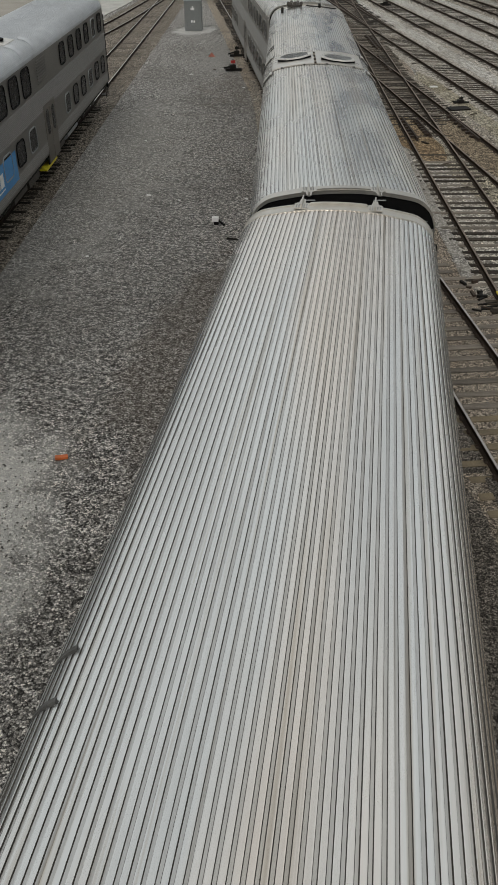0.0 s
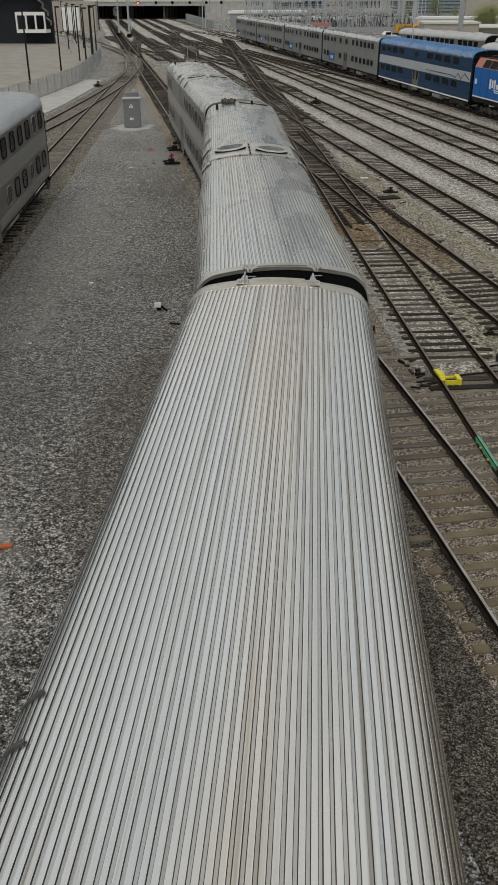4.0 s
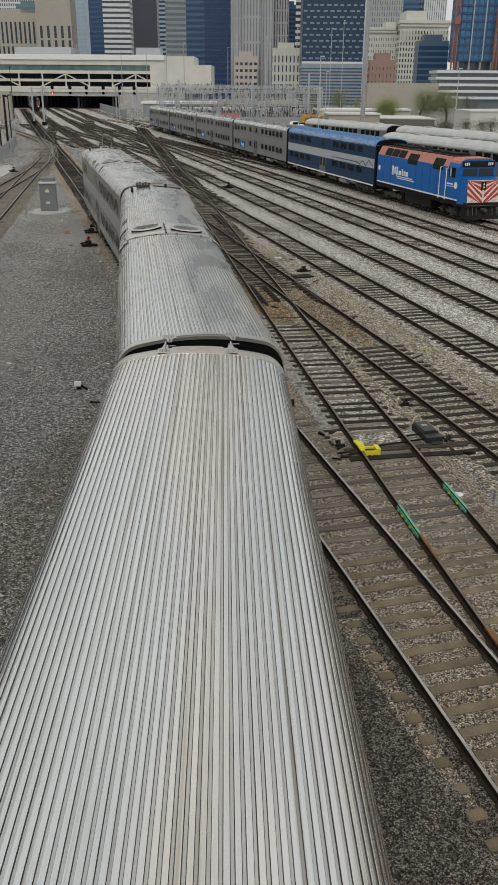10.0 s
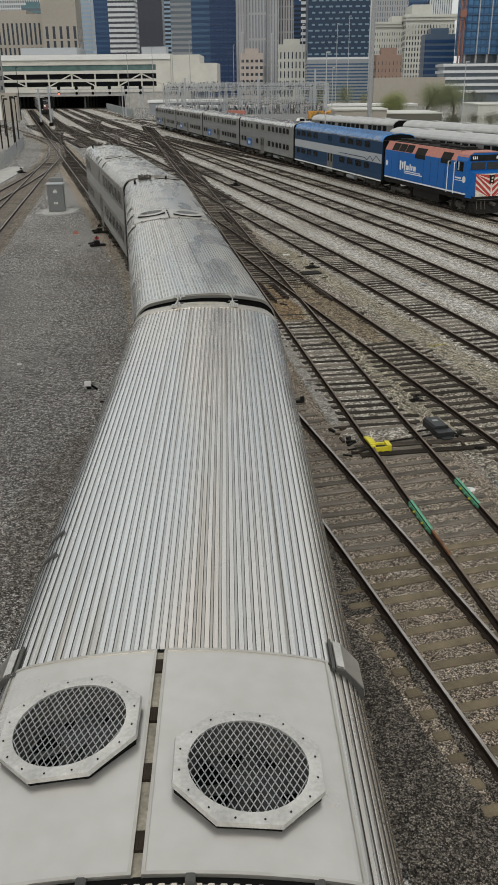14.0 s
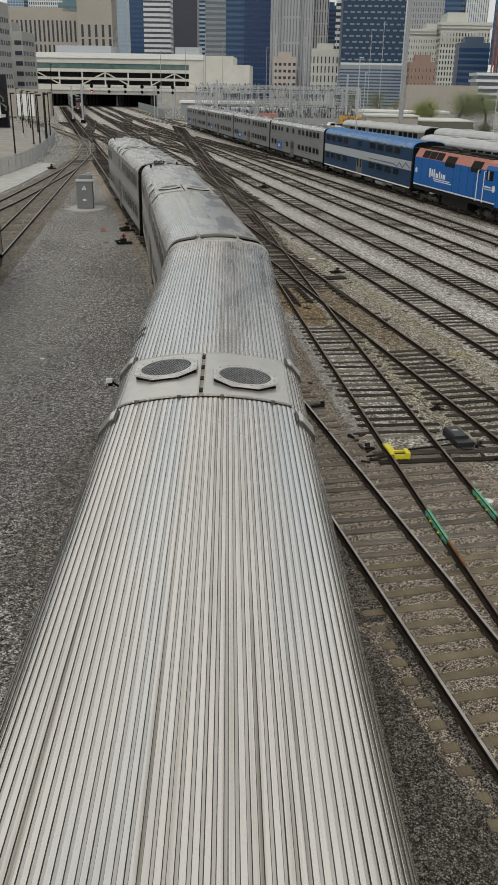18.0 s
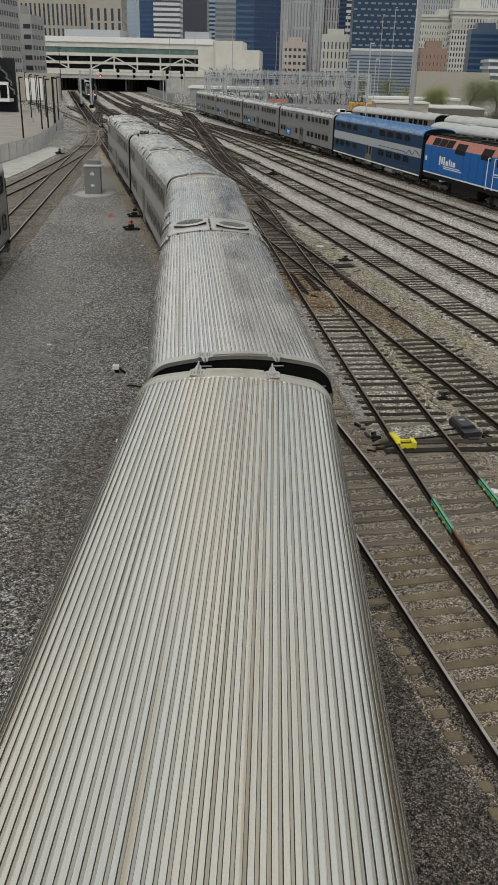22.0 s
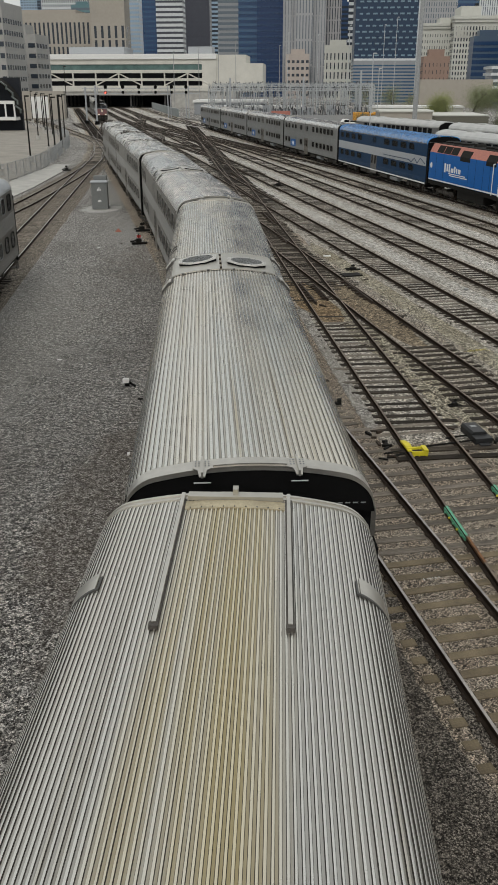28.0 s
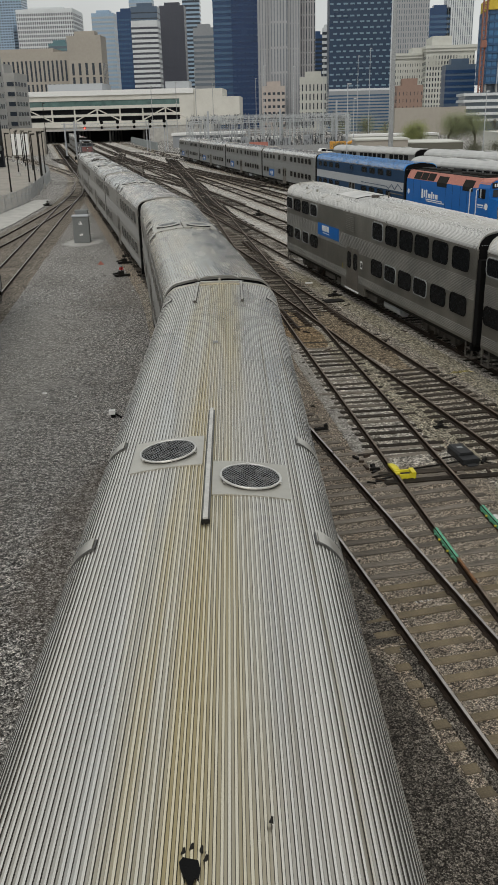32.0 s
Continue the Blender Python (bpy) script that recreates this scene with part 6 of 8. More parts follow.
def glow_mat(name, col, k):
    m = bpy.data.materials.new(name)
    m.use_nodes = True
    b = m.node_tree.nodes["Principled BSDF"]
    b.inputs["Base Color"].default_value = (*col, 1)
    b.inputs["Emission Color"].default_value = (*col, 1)
    b.inputs["Emission Strength"].default_value = k
    return m


LAMP = lamp_mat()
REDLAMP = glow_mat("lit_red_lens", (1.0, 0.08, 0.05), 6.0)

KY = K.where_y
loco = locomotive("blue diesel passenger locomotive with red and white chevron nose", face=mat("cream_nose_paint", (0.68, 0.64, 0.56), 0.5, var=0.2, bump=0.02), lamp=glow_mat("dim_lens", (0.5, 0.47, 0.4), 0.08))
LOCO_S = KY(62.6) + 8.0
loco.matrix_basis = car_pose(K, LOCO_S, 5.2) @ pose(0, 0, 0, 0, 0, 180)
blue_car = gallery_car("blue and grey painted two-level coach", panel=False, side=NAVY, skin=BLUEROOF, door=mat("grey_brown_door_paint", (0.13, 0.125, 0.115), 0.55, var=0.2, bump=0.03), band=BLUEROOF, rim=NAVY, bays=[(y, z, w, 0.52) for y, w in ((-2.72, 1.5), (-4.86, 1.5), (-7.05, 1.5), (-9.1, 1.25), (5.4, 1.3), (7.5, 1.3), (9.5, 1.3), (11.3, 1.1)) for z in (1.98, 3.8)] + [(0.9, 3.8, 0.9, 0.52)])
for sx in (-1, 1):
    b = bmesh.new()
    box(b, sx * 1.572 - 0.006, sx * 1.572 + 0.006, -CAR / 2 + 0.4, CAR / 2 - 0.4, 2.36, 3.14)
    gb = part("grey_band", b, PALEGREY, blue_car, "pale grey band along the side")
    b = bmesh.new()
    zig = ((-2.0, 2.62), (-8.6, 2.62), (-9.2, 2.45), (-9.9, 2.85), (-10.6, 2.45), (-11.3, 2.95), (-12.3, 2.55))
    for (y0, z0), (y1, z1) in zip(zig, zig[1:]):
        rod(b, (sx * 1.58, y0, z0), (sx * 1.58, y1, z1), 0.035, 4)
    part("wave_line", b, NAVY, gb, "dark wave line on the band")
    b = bmesh.new()
    box(b, sx * 1.58 - 0.006, sx * 1.58 + 0.006, -CAR / 2 + 0.4, CAR / 2 - 0.4, 0.86, 0.98)
    part("white_line", b, WHITEPAINT, blue_car, "white line along the sill")
blue_car.matrix_basis = car_pose(K, LOCO_S + 8.0 + CAR / 2)
stabled = gallery_car("stabled stainless two-level coach with a blue panel", blue=(-1,), side=mat("stabled_steel", (0.255, 0.258, 0.25), 0.45, 0.6, var=0.2, scale=0.7, fine=30, bump=0.04), panel=False, bays=[(y, z, 1.05, 0.6) for y in (-2.5, -4.2, -5.9, -7.4, -9.0, -10.4, 11.2, 9.6, 3.3) for z in (1.98, 3.75)] + [(6.1, 3.75, 0.95, 0.5), (7.7, 3.75, 0.95, 0.5), (0.6, 3.75, 1.2, 0.6)])
tagged(stabled, group="coaches of the stabled blue train")
for k in range(4):
    m = car_pose(K, LOCO_S + 8.0 + CAR * (1.5 + k))
    if k == 0:
        stabled.matrix_basis = m
    else:
        copy_thing(stabled, m)

onc_loco = locomotive("oncoming dark grey passenger locomotive with a lit headlight", mat("dark_grey_loco_paint", (0.09, 0.092, 0.1), 0.5, var=0.15, bump=0.02), mat("grimy_nose_paint", (0.11, 0.11, 0.115), 0.5, var=0.2, bump=0.02), mat("dark_red_stripe_paint", (0.2, 0.05, 0.045), 0.5, var=0.2, bump=0.02), PALEGREY)
ONCOMING = [onc_loco] + [copy_thing(stabled, Matrix()) for _ in range(3)]


def single_coach(label):
    """A single-level long-distance coach with a row of dark windows."""
    t = thing("single_level_coach", label, "railway coach", group="silver coaches behind the blue train")
    b = bmesh.new()
    prism(b, [(-1.5, 0.9), (-1.55, 1.4), (-1.54, 3.45), (1.54, 3.45), (1.55, 1.4), (1.5, 0.9)], -12.9, 12.9)
    part("body", b, COACH_SIDE, t, "dull grey steel sides")
    b = bmesh.new()
    prism(b, [(-1.56, 3.4), (-1.54, 3.5), (-1.4, 3.74), (-1.1, 3.93), (-0.6, 4.08), (0, 4.14), (0.6, 4.08), (1.1, 3.93), (1.4, 3.74), (1.54, 3.5), (1.56, 3.4)], -12.9, 12.9)
    part("roof", b, PALE_STEEL, t, "pale silver roof")
    for sx in (-1, 1):
        for i in range(14):
            y = -10.6 + i * 1.4 + (0.9 if i > 3 else 0.0) + (0.9 if i > 9 else 0.0)
            b = bmesh.new()
            box(b, sx * 1.545 - 0.02, sx * 1.545 + 0.02, y - 0.52, y + 0.52, 2.5, 3.2)
            part("window", b, GLASSDARK, t)
        b = bmesh.new()
        box(b, sx * 1.552 - 0.015, sx * 1.552 + 0.015, -12.8, 12.8, 3.3, 3.42)
        part("gutter", b, PALE_STEEL, t, "pale gutter strip")
    for y in (-8, 0, 7):
        b = bmesh.new()
        box(b, -0.45, 0.45, y - 0.8, y + 0.8, 4.08, 4.2)
        part("roof_vent", b, PALE_STEEL, t)
    for e in (-1, 1):
        b = bmesh.new()
        prism(b, [(-1.45, 1.0), (-1.45, 3.4), (-1.3, 3.7), (-0.6, 3.98), (0.6, 3.98), (1.3, 3.7), (1.45, 3.4), (1.45, 1.0)], min(e * 12.9, e * 13.0), max(e * 12.9, e * 13.0))
        part("end_wall", b, BLACK, t, "black end wall")
    b = bmesh.new()
    box(b, -0.7, 0.7, -13.05, 13.05, 1.0, 3.6)
    part("gangway", b, BLACK, t)
    for y in (-9, 9):
        truck(t, y)
    return t


COACH_SIDE = mat("dull_grey_coach_side", (0.19, 0.19, 0.185), 0.45, 0.4, var=0.2, scale=0.8, bump=0.03)
PALE_STEEL = mat("pale_silver_steel", (0.50, 0.50, 0.485), 0.45, 0.4, var=0.15, scale=0.8, bump=0.03)
row1 = Line([Vector((15.9 + 0.395 * (105.7 - y), y + 0.5, 0)) for y in np.arange(20, 260, 4.0)][::1])
row2 = Line([Vector((11.3 + 0.43 * (145.7 - y), y + 0.5, 0)) for y in np.arange(20, 260, 4.0)])
sc = single_coach("pale silver single-level coach with dark windows")
sc.matrix_basis = car_pose(row1, row1.where_y(93.5))
for ln, y in ((row1, 68.5), (row2, 138.6), (row2, 112.6), (row2, 87.0)):
    copy_thing(sc, car_pose(ln, ln.where_y(y)))
track("track_row_a", row1, 0, row1.l[-1], BED_LIGHT, (0, 0), 0.033, "storage track under silver coaches")
track("track_row_b", row2, 0, row2.l[-1], BED_LIGHT, (0, 0), 0.036, "storage track under silver coaches")

# ---- the city ahead ----


def tower(label, x, w, y, h, wall, glass, floor=3.9, win=0.55, bays=0, dep=None, base=0.0, mull=0.25, z0=0.0, dash=0, piers=None, top=None, name="office_tower"):
    """A tall building: a body, a band of windows at each floor, and piers between the bays on the side that faces the yard."""
    d = dep or w * 0.8
    t = thing(name, label, "building", pose(x, y, 0))
    b = bmesh.new()
    box(b, -w / 2, w / 2, 0, d, z0, h)
    box(b, -w * 0.3, w * 0.3, d * 0.2, d * 0.8, h, h + 3.0)
    part("wall", b, wall, t)
    lo = max(z0, base) + floor * 0.3
    hi = h - floor * (1.0 if not top else 1 + top)
    zs = list(np.arange(lo, hi, floor))
    if dash or bays:
        b = bmesh.new()
        rnd = random.Random(dash)
        for k, z in enumerate(zs):
            if dash:
                # pale panels laid like bricks, row over row
                u = -w / 2 + 0.3 + (1.7 if k % 2 else 0.0)
                while u < w / 2 - 1.0:
                    ln = min(rnd.uniform(1.6, 2.3), w / 2 - 0.2 - u)
                    box(b, u, u + ln, -0.12, 0.05, z, z + floor * win)
                    u += 3.4
            else:
                bw = w / bays
                for i in range(bays):
                    u = -w / 2 + i * bw
                    box(b, u + bw * mull, u + bw * (1 - mull * 0.4), -0.12, 0.05, z, z + floor * win)
                    if i < int(d / bw):
                        sx = -1 if x > 0 else 1
                        box(b, sx * w / 2 - 0.06, sx * w / 2 + 0.06, i * bw + bw * mull, i * bw + bw * (1 - mull * 0.4), z, z + floor * win)
        tagged(part("window_grid", b, glass, t), "rows of small far windows", kind="stuff")
    else:
        b = bmesh.new()
        box(b, -w / 2 - 0.1, w / 2 + 0.1, -0.1, d + 0.1, 0, floor * win)
        me = mesh("window_band", b, glass)
        for z in zs:
            part("window_band", me, None, t, m=pose(0, 0, z))
    if piers:
        for i in range(piers + 1):
            b = bmesh.new()
            u = -w / 2 + i * w / piers
            box(b, u - 0.35, u + 0.35, -0.45, 0.0, z0, h)
            part("pier", b, wall, t)
    return t


def wall_mat(name, col, rough=0.75, var=0.08):
    return mat(name, col, rough, var=var, scale=0.05, fine=0.6, bump=0.0)


W_WHITE = wall_mat("white_stone_facade", (0.61, 0.635, 0.645))
W_BEIGE = wall_mat("beige_stone_facade", (0.36, 0.33, 0.285))
W_CREAM = wall_mat("cream_terracotta_facade", (0.56, 0.56, 0.51))
W_GREY = wall_mat("grey_stone_facade", (0.27, 0.285, 0.30))
W_PINK = wall_mat("grey_stone_wing_facade", (0.33, 0.325, 0.33))
W_ROSE = wall_mat("rose_stone_facade", (0.46, 0.40, 0.36))
W_DARK = wall_mat("dark_bronze_facade", (0.058, 0.062, 0.08), 0.4)
W_NAVY = wall_mat("navy_glass_facade", (0.018, 0.052, 0.13), 0.3)
W_DEEPBLUE = wall_mat("deep_blue_glass_facade", (0.010, 0.036, 0.11), 0.25)
W_GRANITE = wall_mat("pale_grey_granite_facade", (0.36, 0.365, 0.375))
G_GRANITE = wall_mat("grey_slot_glass", (0.17, 0.19, 0.215), 0.25)
W_PALEBLUE = wall_mat("pale_blue_glass_facade", (0.28, 0.385, 0.50), 0.35)
W_SLATE = wall_mat("slate_glass_facade", (0.085, 0.125, 0.18), 0.35)
W_OFFICE = wall_mat("weathered_office_concrete", (0.34, 0.335, 0.32))
W_BRICK = wall_mat("red_brown_brick", (0.28, 0.19, 0.15))
W_TEAL = wall_mat("teal_glass_facade", (0.10, 0.19, 0.21), 0.3)
W_DEEPTEAL = wall_mat("deep_blue_tinted_glass", (0.012, 0.034, 0.075), 0.3)
G_TEAL = wall_mat("pale_blue_grey_panel", (0.17, 0.255, 0.32), 0.4)
W_BLUEWRAP = wall_mat("blue_sheathing", (0.025, 0.085, 0.19), 0.5)
W_BLUELIT = wall_mat("pale_blue_sheathing", (0.045, 0.15, 0.30), 0.4, 0.35)
G_DARK = wall_mat("dark_far_glass", (0.035, 0.045, 0.06), 0.2)
G_MID = wall_mat("grey_far_glass", (0.13, 0.16, 0.19), 0.2)
G_LIGHT = wall_mat("pale_far_panel", (0.36, 0.40, 0.43), 0.4)
G_BLUE = wall_mat("blue_far_glass", (0.05, 0.11, 0.20), 0.2)

tower("pale grey stepped tower in the distance", -447, 45, 1500, 230, W_PALEBLUE, G_MID, bays=10)
tower("slim dark tower in the skyline", -379, 8, 1300, 133, W_SLATE, G_DARK)
tower("broad white office slab with a grid of windows", -285, 68, 1100, 133, W_WHITE, W_DARK, 4.6, 0.62, bays=26, mull=0.34)
tower("beige stone block with tall window strips", -190, 76, 650, 55, W_BEIGE, G_DARK, 15.5, 0.88, bays=24, mull=0.42, dep=50)
tower("beige stone corner tower with small windows", -140, 24, 640, 64, W_BEIGE, G_DARK, 9.0, 0.86, bays=5, mull=0.46, top=1)
tower("teal glass block in the skyline", -222, 20, 900, 80, W_TEAL, G_MID)
tower("pale blue glass tower in the skyline", -196, 24, 1000, 116, W_PALEBLUE, G_LIGHT, 4.2, 0.5)
tower("dark slim slab in the skyline", -223, 8, 1200, 85, W_SLATE, G_DARK)
tower("navy glass tower in the skyline", -154, 17, 900, 106, W_NAVY, G_BLUE, 4.2, 0.4, bays=7)
tower("white tower with dark window bands", -121, 23, 800, 88, W_WHITE, W_DARK, 4.0, 0.42)
tower("dark crowned slab behind the banded tower", -121, 22.6, 803, 99, W_SLATE, G_DARK, 4.4, 0.2)
tower("bronze-black office tower in the skyline", -109, 24, 900, 110, W_DARK, W_DARK, 4.2, 0.4, bays=10)
tower("light blue tower far behind", -216, 34, 1400, 176, W_PALEBLUE, G_LIGHT)
tower("blue and white striped tower", -110, 20, 1100, 180, W_PALEBLUE, G_DARK, 4.6, 0.5)
tower("grey tower with window bands", -70, 18, 800, 81, W_GREY, G_MID, 4.2, 0.5)
tower("dark blue glass shaft with fine pale floor lines", -46.5, 14.5, 700, 196, W_NAVY, G_BLUE, 4.0, 0.45)
tower("deep blue glass tower in the skyline", -29.8, 19.5, 696, 215, W_DEEPBLUE, W_NAVY, 4.0, 0.3, bays=6, mull=0.1)
GRANITE = tower("tall pale granite tower with ribbed shaft and setbacks", -4, 29, 650, 175, W_GRANITE, G_GRANITE, 16.0, 0.96, bays=15, mull=0.55, piers=5)
b = bmesh.new()
box(b, -6, 6, -2.2, 0.0, 0, 175)
box(b, -11, 11, 4, 22, 178, 235)
part("bay_shaft", b, W_GRANITE, GRANITE, "projecting middle bay and upper shaft")
b = bmesh.new()
for u in np.arange(-5.2, 5.6, 2.1):
    for z in np.arange(6, 170, 16.0):
        box(b, u - 0.35, u + 0.35, -2.32, -2.15, z, z + 14.6)
tagged(part("window_strip", b, G_GRANITE, GRANITE, "slots of grey windows in the middle bay"), kind="stuff")
tower("grey granite wing with tall window strips", 16, 11, 655, 150, W_PINK, G_DARK, 8.0, 0.9, bays=6, mull=0.5)
tower("rose stone block with small windows", -8, 16, 628, 28, W_ROSE, G_DARK, 4.2, 0.42, bays=5, mull=0.3)
tower("grey tower with paired windows", 19, 14, 800, 175, W_GREY, G_DARK, 4.4, 0.5, bays=6, mull=0.45)
tower("dark glass slab in the skyline", 31, 12, 900, 81, W_NAVY, G_DARK)
tower("white banded slab in the skyline", 38, 7, 850, 82, W_WHITE, G_DARK, 5.0, 0.5)
tower("white classical block with a colonnade", 17, 16, 550, 30.2, W_CREAM, G_DARK, 5.2, 0.7, bays=7, mull=0.5)
DASHED = tower("blue glass tower with a pattern of pale dashes", 39, 32, 480, 124, W_DEEPTEAL, G_TEAL, 2.75, 0.28, dash=5, base=21.5, z0=20.0)
b = bmesh.new()
box(b, 54.6, 55.6, 479, 481, 21, 124)
box(b, 23, 55.6, 479, 481, 20.2, 21.2)
part("edge_frame", b, W_WHITE, DASHED, "white frame round the tower's face", pose(-39, -480, 0))
tower("glass podium with pale bands under the blue tower", 39, 32, 478.6, 20.2, W_GREY, G_BLUE, 1.55, 0.42)
tower("grey setback tower with tall window strips", 122, 32, 900, 150, W_GRANITE, G_MID, 5.0, 0.7, bays=14, mull=0.5)
tower("dark blue glass block in the skyline", 165, 22, 1000, 111, W_NAVY, G_BLUE, 5, 0.5)
tower("white ribbed tower in the skyline", 186, 28, 1000, 170, W_WHITE, G_MID, 9, 0.95, bays=12, mull=0.5)
CLASSIC = tower("cream classical office block with an arcaded crown", 107, 31, 600, 45, W_CREAM, G_DARK, 3.3, 0.6, bays=17, mull=0.42, dep=30)
tower("receding cream wing of the classical block", 82, 19, 612, 42, W_CREAM, G_DARK, 3.6, 0.5, bays=12, mull=0.55, dep=30)
b = bmesh.new()
box(b, 90.4, 124, 598.2, 632, 46.8, 48.6)
box(b, 91, 123.4, 598.9, 632, 45, 46.8)
box(b, 71.5, 90.4, 610.4, 642, 43.6, 45.2)
box(b, 72, 91, 611, 642, 42, 43.6)
box(b, 95.5, 108, 604, 630, 48.6, 54.4)
box(b, 84, 94, 612, 630, 45.2, 48.4)
for k in range(16):
    box(b, 92 + k * 2.0, 92.7 + k * 2.0, 598.9, 599.8, 36.6, 42.4)
part("cornice", b, W_CREAM, CLASSIC, "heavy cornice and attic", pose(-107, -600, 0))
tower("dark glass mid-rise with slanted top", 95, 16, 500, 32.4, W_SLATE, W_NAVY, 3.0, 0.62)
tower("red-brown brick loft building", 58.7, 12, 430, 20.8, W_BRICK, G_DARK, 3.1, 0.5, bays=7, mull=0.62)
CON = tower("tower under construction in blue sheathing", 111.5, 28, 450, 53.5, W_BLUEWRAP, W_BLUELIT, 3.4, 0.66, bays=11, mull=0.18, base=21, z0=21.0)
for zz in np.arange(21, 53, 3.4):
    b = bmesh.new()
    box(b, -14.4, 14.4, -0.5, 0.0, zz, zz + 0.28)
    part("floor_edge", b, G_BLUE, CON)
for xx in (-8.5, -2.5, 3.5, 9.5):
    b = bmesh.new()
    box(b, xx, xx + 0.5, -0.7, 0.0, 21, 53.5)
    part("column", b, G_LIGHT, CON)
b = bmesh.new()
box(b, -14.6, 14.6, -0.8, 18, 53.5, 58)
part("formwork_screen", b, mat("yellow_formwork_mesh", (0.62, 0.46, 0.05), 0.7, var=0.2, scale=0.4, bump=0), CON, "yellow climbing formwork screen")
for k in range(6):
    b = bmesh.new()
    rod(b, (-13.5 + k * 5.4, 0.4, 17), (-13.5 + k * 5.4, 0.4, 21), 0.5, 8)
    part("pillar", b, W_OFFICE, CON, "bare concrete pillar")
b = bmesh.new()
box(b, -13, 13, 4, 14, 17, 21)
part("core", b, G_MID, CON, "grey open storey")
HOISTRED = mat("orange_red_hoist", (0.28, 0.125, 0.09), 0.7, var=0.15, bump=0)
for hx, hy in ((95.0, 447.0), (115.0, 447.0)):
    hoist = thing("construction_hoist", "orange-red lattice construction hoist mast", "hoist", pose(hx, hy, 0))
    for dx, dy in ((-0.9, 0), (0.9, 0), (-0.9, 1.6), (0.9, 1.6)):
        b = bmesh.new()
        box(b, dx - 0.2, dx + 0.2, dy - 0.2, dy + 0.2, 0, 62)
        part("mast_leg", b, HOISTRED, hoist)
    b = bmesh.new()
    for k in range(28):
        z = 0.4 + k * 2.2
        sgn = 1 if k % 2 else -1
        rod(b, (-0.9 * sgn, 0, z), (0.9 * sgn, 0, z + 2.2), 0.14, 4)
        box(b, -0.9, 0.9, -0.1, 0.1, z, z + 0.2)
        box(b, -0.9, 0.9, 1.5, 1.7, z, z + 0.2)
    tagged(part("lattice", b, HOISTRED, hoist), kind="stuff")
    b = bmesh.new()
    box(b, -1.3, 1.3, -1.6, -0.25, 37, 40.2)
    part("lift_car", b, HOISTRED, hoist, "orange-red lift cage")
gar = thing("parking_garage", "white concrete parking decks under the tower", "building", pose(101, 440, 0))
for i in range(5):
    b = bmesh.new()
    box(b, -15, 42, 0, 20, 4.0 + i * 2.9, 5.2 + i * 2.9)
    part("deck", b, W_WHITE, gar)
b = bmesh.new()
box(b, -14, 41, 1.5, 19, 0, 17)
part("interior", b, G_MID, gar)
b = bmesh.new()
box(b, -9, 20.5, 0, 8, 0, 10.8)
solid("tan_warehouse", b, W_BEIGE, "long plain tan wall behind the trees", "building", m=pose(55, 380, 0))

# ---- the building that bridges the tracks ----
BY = 375
# pier concrete with the tunnel's shade put into its colour
PIER_SHADED = mat("shade_darkened_tunnel_concrete", (0.075, 0.073, 0.07), 0.9, var=0.25, scale=0.8, bump=0.05)
bridge = thing("bridge_building", "long cream building spanning the tracks over a dark tunnel", "building", pose(0, BY, 0))
for nm, z0, z1, y0, x0, x1, m_ in (("parapet", 18.6, 20.6, -0.6, -150, -38, WHITEPAINT), ("upper_wall", 16.7, 18.6, 0, -150, -38, CREAM), ("beam", 13.4, 14.6, -0.3, -150, -44, CREAM), ("beam", 10.4, 11.4, -0.3, -150, -44, CREAM),
                                   ("deck_edge", 6.4, 8.6, -0.8, -150, -40, CREAM), ("soffit_beam", 4.9, 6.4, -0.3, -150, -40, CONCRETE), ("end_block", 4.0, 16.7, 0, -44, -38, CREAM), ("service_block", 6.0, 20.2, 0.5, -38, -26, CREAM), ("low_block", 6.0, 17.0, 0.5, -26, -19, CREAM)):
    b = bmesh.new()
    box(b, x0, x1, y0, 30, z0, z1)
    part(nm, b, m_, bridge)
b = bmesh.new()
box(b, -150, -41, 0.4, 1.0, 14.6, 16.7)
part("ribbon_window", b, GREENGLASS, bridge, "long green tinted ribbon window")
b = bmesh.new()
# near-black sheet in place of the storeys' shaded depth
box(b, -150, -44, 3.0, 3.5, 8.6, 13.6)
part("open_storey", b, DARKVOID, bridge, "black sheet for the shade in the open storeys")
for i in range(11):
    x = -146 + i * 9.6
    b = bmesh.new()
    box(b, x - 0.25, x + 0.25, -0.35, 0.4, 8.6, 13.5)
    part("column", b, CREAM, bridge)
    if i % 3 != 2:
        b = bmesh.new()
        s = 1 if i % 3 == 0 else -1
        rod(b, (x + (0.0 if s > 0 else 9.6), 0, 8.7), (x + (9.6 if s > 0 else 0.0), 0, 13.3), 0.26, 6)
        part("diagonal", b, CREAM, bridge)
for i in range(7):
    x = -118 + i * 14.5
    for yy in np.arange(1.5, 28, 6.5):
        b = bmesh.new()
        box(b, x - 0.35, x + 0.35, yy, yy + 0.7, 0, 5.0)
        part("tunnel_pier", b, PIER_SHADED, bridge, "concrete column coloured dark for the tunnel's shade")
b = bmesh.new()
# back and end of the tunnel, painted near-black as its shade
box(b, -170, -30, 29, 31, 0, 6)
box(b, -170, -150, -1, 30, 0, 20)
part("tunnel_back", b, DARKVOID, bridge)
b = bmesh.new()
box(b, -57, -30, -0.5, 25, 0, 6.4)
part("abutment", b, CONCRETE, bridge)
b = bmesh.new()
for x in (-62.5, -60):
    rod(b, (x + 22, 2, 17.2), (x + 22, 2, 19.6), 0.9, 12)
part("roof_tank", b, GREYMETAL, bridge)
b = bmesh.new()
